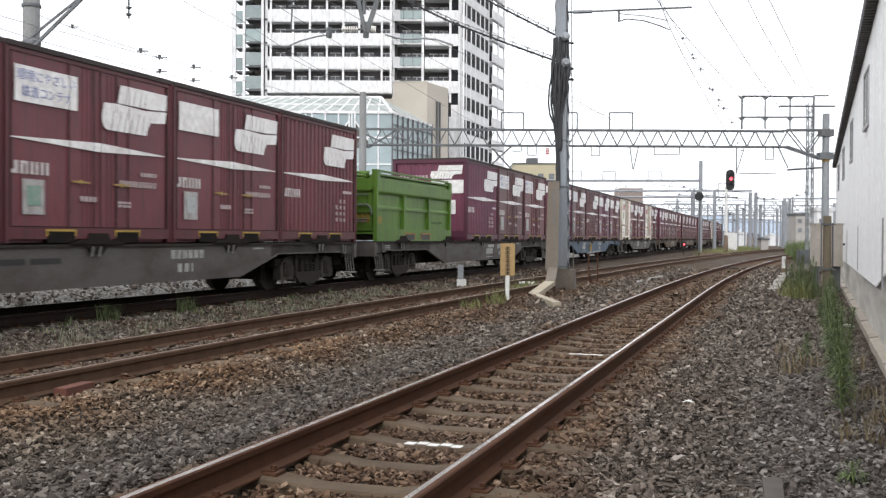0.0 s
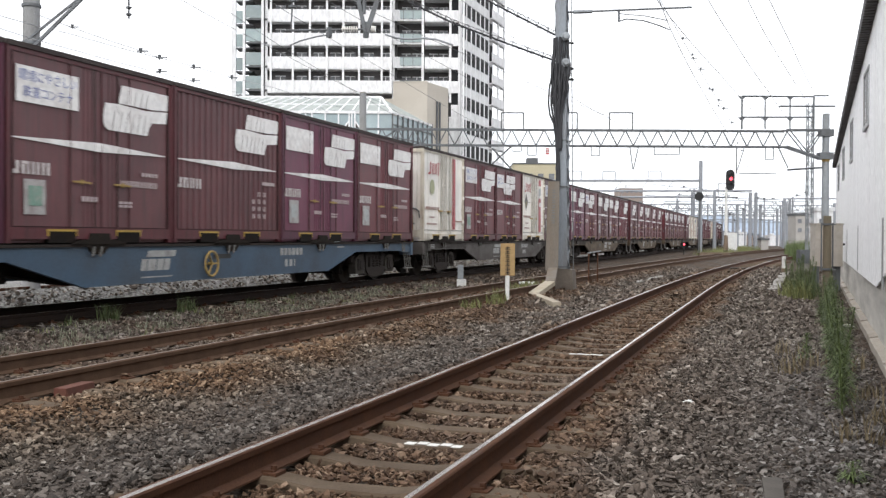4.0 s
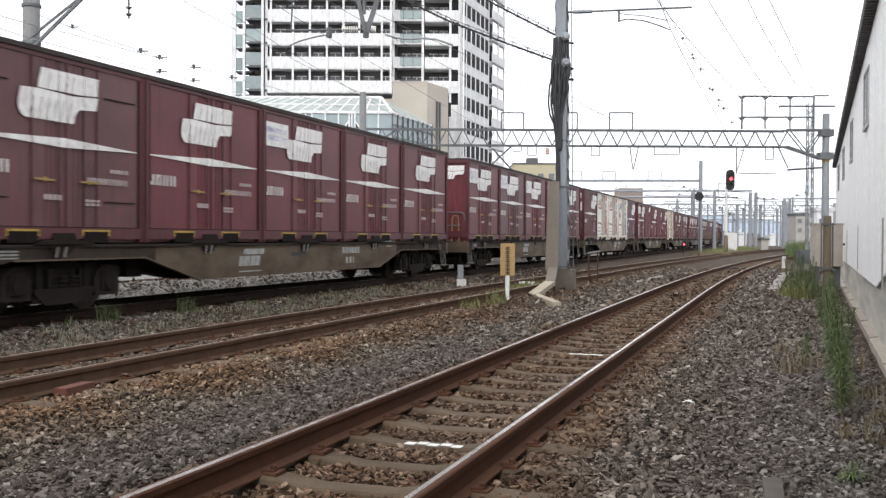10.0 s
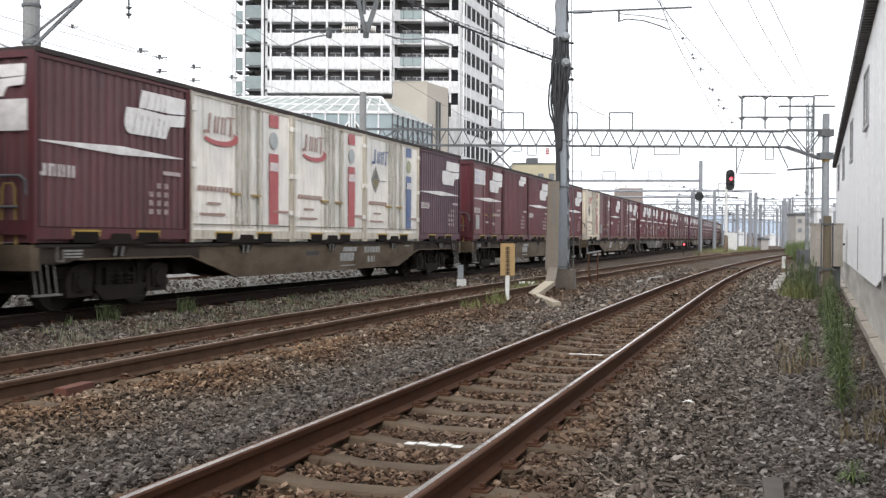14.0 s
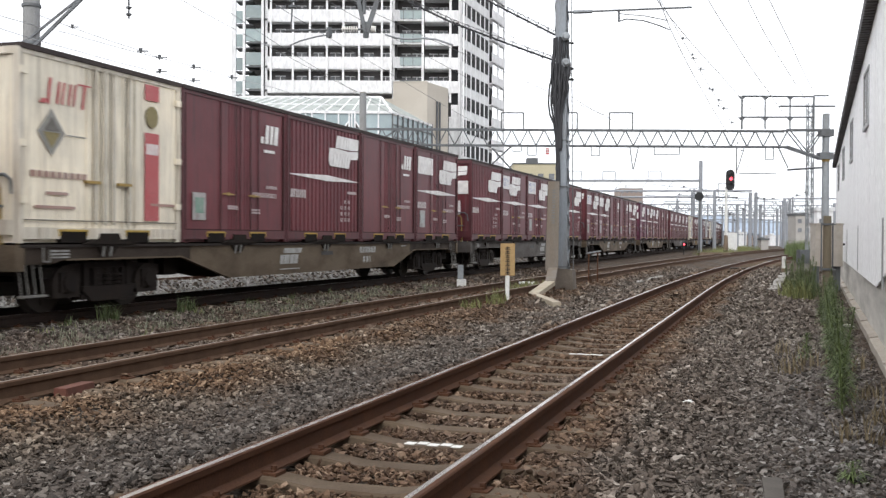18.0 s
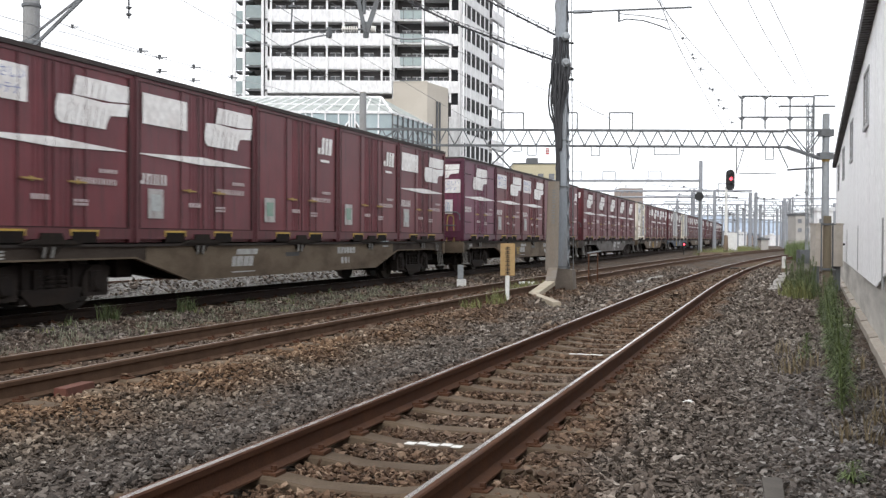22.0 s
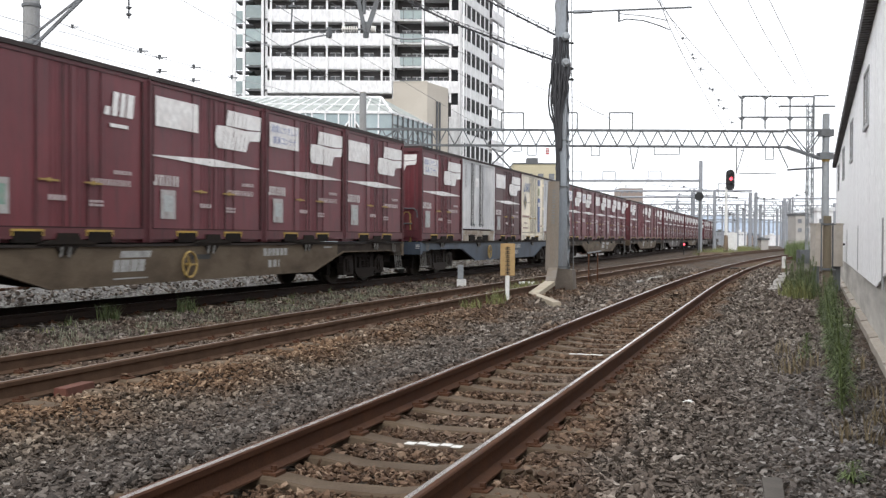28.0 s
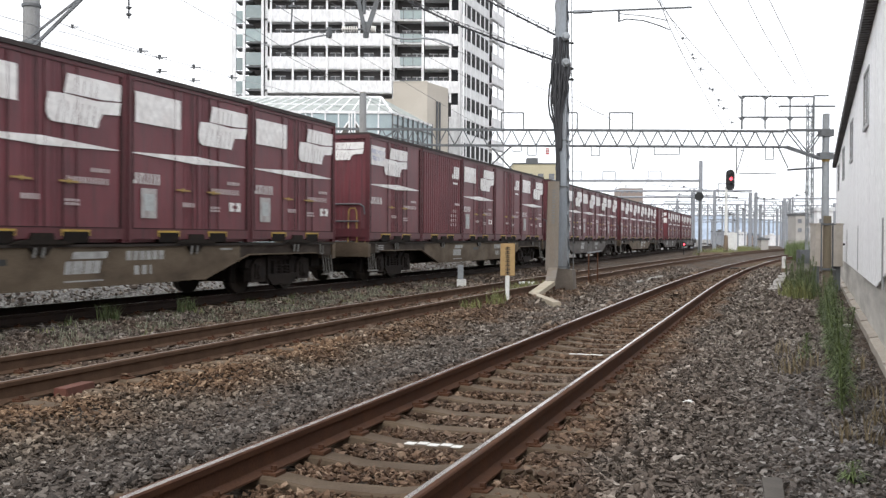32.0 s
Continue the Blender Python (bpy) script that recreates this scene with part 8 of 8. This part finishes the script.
for i in range(9):
    y = 29.6 + i * 1.75
    t = thing("duct_lid", "pale concrete cable duct lid sunk in the ballast", "duct lid", (-0.16 + 0.024 * (y - 29.6), y, -0.30), -1.4 + (i % 3 - 1) * 2.0, group="cable duct lids")
    part("lid", Mesh().box(-0.14, 0.14, -0.84, 0.84, 0, 0.06 + 0.015 * (i % 2)), M["concrete"], t)
for i in range(4):
    t = thing("duct_lid", "pale concrete cable duct lid sunk in the ballast", "duct lid", (-4.22 + 0.04 * i, 32.6 + 1.5 * i, -0.30), -1, group="cable duct lids")
    part("lid", Mesh().box(-0.1, 0.1, -0.72, 0.72, 0, 0.05), M["concrete"], t)
t = thing("marker_post", "short white marker post beside the near track", "post", (0.12, 43.2, -0.32), TOWN)
part("post", Mesh().box(-0.06, 0.06, -0.06, 0.06, 0.25, 0.72), M["white_paint"], t)
part("foot", Mesh().box(-0.08, 0.08, -0.08, 0.08, 0, 0.25), M["brown_post"], t)
t = thing("timber_stack", "low brown stack of old timber between the tracks", "timber", (-4.7, 79.0, -0.32), TOWN)
for k, z in enumerate((0, 0.2)):
    part("beam", Mesh().box(-1.2 + 0.1 * k, 1.1, -0.25, 0.25, z, z + 0.19), M["brown_post"], t)
t = thing("relay_box", "dark low equipment box beside the curving track", "equipment box", (1.05, 47.5, -0.32), TOWN)
part("body", Mesh().box(-0.28, 0.28, 0, 0.4, 0.35, 0.95), M["galv_dark"], t)
part("foot", Mesh().box(-0.22, 0.22, 0.05, 0.35, 0, 0.35), M["concrete"], t)
for y, n in ((5.95, 6), (11.12, 5)):
    k = round((y - 1.925) / 0.575)
    for i in range(n):
        part("paint_mark", Mesh().box(-0.035, 0.03, -0.05 + 0.03 * (i % 2), 0.02 + 0.03 * (i % 2), -0.1795, -0.176), M["white_paint"], near_track, at=(NEAR_X - 0.12 + 0.075 * i, 1.925 + 0.575 * k, 0.0))


def litter(name, label, category, x, y, z, w, seed, material):
    """A crumpled sheet: a small grid bent at random."""
    rnd = random.Random(seed)
    t = thing(name, label, category, (x, y, z), rnd.uniform(0, 90))
    n = 6
    v = [((i / n - 0.5) * w, (j / n - 0.5) * w * 0.6, rnd.uniform(0.0, 0.22) * w) for k in (0, 1) for j in range(n + 1) for i in range(n + 1)]
    half = len(v) // 2
    v = v[:half] + [(p[0], p[1], p[2] + 0.006) for p in v[:half]]
    top = [(j * (n + 1) + i, j * (n + 1) + i + 1, (j + 1) * (n + 1) + i + 1, (j + 1) * (n + 1) + i) for j in range(n) for i in range(n)]
    rim = [i for i in range(n)] + [i * (n + 1) + n for i in range(n)] + [n * (n + 1) + n - i for i in range(n)] + [(n - i) * (n + 1) for i in range(n)]
    side = [(a, b, b + half, a + half) for a, b in zip(rim, rim[1:] + rim[:1])]
    part("sheet", Mesh().add(v, top + [tuple(i + half for i in f)[::-1] for f in top] + side), M[material], t)


litter("plastic_sheet", "crumpled white plastic sheet lying between the rails", "litter", -6.25, 26.0, -0.13, 0.42, 3, "white_paint")
litter("plastic_wrapper", "crumpled pale plastic wrapper lying beside the wall", "litter", 1.0, 17.2, -0.28, 0.22, 5, "ceramic")
litter("paper_scrap", "small white paper scrap lying on the ballast", "litter", -0.69, 8.27, -0.20, 0.09, 7, "white_paint")

# ---- distance ----
def block(label, px0, px1, py, d, material, rows=0, cols=0, deep=12):
    sc = d / 1820
    x0, x1, h = (px0 - 784) * sc, (px1 - 784) * sc, 1.39 + (422 - py) * sc
    t = town_thing("distant_building", label, "building", (x0 + x1) / 2, d, group="distant buildings")
    w = (x1 - x0) / 2
    part("wall", Mesh().box(-w, w, 0, deep, 0, h), M[material], t)
    part("roof", Mesh().box(-w - 0.1, w + 0.1, -0.1, deep + 0.1, h, h + 0.25).box(-w * 0.3, w * 0.2, deep * 0.3, deep * 0.6, h, h + deep * 0.12), M["tower_grey"] if d < 250 and material != "tower_white" else M["tower_pale"], t)
    for r in range(rows):
        for c in range(cols):
            x = -w + (c + 0.25) * 2 * w / cols
            z = h - (r + 0.85) * (h - 2) / rows
            part("window", Mesh().box(x, x + w / cols, -0.08, 0.02, z, z + (h - 2) / rows * 0.45), M["far_window"], t)


M["beige_far"] = surface("distant_grey_beige_wall", (0.45, 0.43, 0.405), 0.8, amount=0.5, stain=(0.25, 0.22, 0.20), scale=0.3)
M["brick_far"] = surface("distant_brown_facade", (0.31, 0.25, 0.22), 0.8, amount=0.4, stain=(0.20, 0.155, 0.135), scale=0.15)
M["yellow_far"] = surface("distant_yellow_facade", (0.58, 0.52, 0.36), 0.8, amount=0.3, stain=(0.45, 0.40, 0.28), scale=0.15)
block("distant brown apartment block with rows of windows", 1097, 1137, 334, 330, "brick_far", 9, 5)
block("distant yellow building above the train", 908, 985, 292, 190, "yellow_far", 3, 4)
block("low pale building beyond the yard", 1408, 1448, 380, 110, "beige_far", 2, 3, 2.5)
block("low white building beyond the yard", 1306, 1321, 412, 190, "tower_white", 1, 3, 5)
block("low white shed beyond the yard", 1363, 1381, 417, 210, "tower_white", 1, 3, 5)
block("low brown building beyond the yard", 1322, 1345, 416, 230, "brick_far", 1, 4, 5)
block("low grey building beyond the yard", 1268, 1290, 410, 230, "far_steel", 1, 4, 5)
block("low grey-brown shed beyond the yard", 1347, 1360, 424, 130, "beige_far", 0, 0, 3)
block("low white building beyond the yard", 1446, 1474, 372, 70, "tower_white", 1, 2, 1.5)
# The blue of distance haze is painted into the hill colour.
M["hill"] = surface("haze_tinted_blue_hill", (0.33, 0.39, 0.48), 1.0, amount=0.4, stain=(0.37, 0.42, 0.49), scale=0.004, fine=0.05, bump=0.0)
hill = Mesh()
pts = [(-900 + 45 * i, 60 + 26 * noise.noise((i * 0.21, 0, 7)) + 10 * noise.noise((i * 0.7, 2, 1))) for i in range(70)]
v = []
for x, h in pts:
    v += [town(x, 1900, -1), town(x, 2000, 0.68 * h * (0.55 + 0.45 * math.exp(-((x - 560) / 420) ** 2)))]
hill.add(v, [(2 * i, 2 * i + 1, 2 * i + 3, 2 * i + 2) for i in range(len(pts) - 1)], True)
tagged(part("backdrop", hill, M["hill"]), "hills on the horizon coloured pale blue for haze", "hills", kind="structure")


# ---- how the train runs ----
def travelled(t):
    return 9.0589 * t + 0.03375 * t * t


def motions():
    times = [0.5 * i for i in range(65)]
    for ob, s, z in rolling:
        walk(ob, [(t, train_pose(s - travelled(t), z)) for t in times])
    ticks = [i / 30 for i in range(961)]
    first = {}
    for ob, s, z in rolling:
        for b in [c for c in ob.children if c.name.startswith("bogie")]:
            for w in [c for c in b.children if c.name.startswith("wheelset")]:
                key = round(w.location.y, 2)
                if key not in first:
                    walk(w, [(t, Matrix.Translation((0, key, 0.43)) @ Matrix.Rotation(travelled(t) / 0.43, 4, "X")) for t in ticks])
                    first[key] = w
                else:
                    w.rotation_mode = "QUATERNION"
                    a = w.animation_data_create()
                    a.action = first[key].animation_data.action
                    a.action_slot = first[key].animation_data.action_slot


motions()
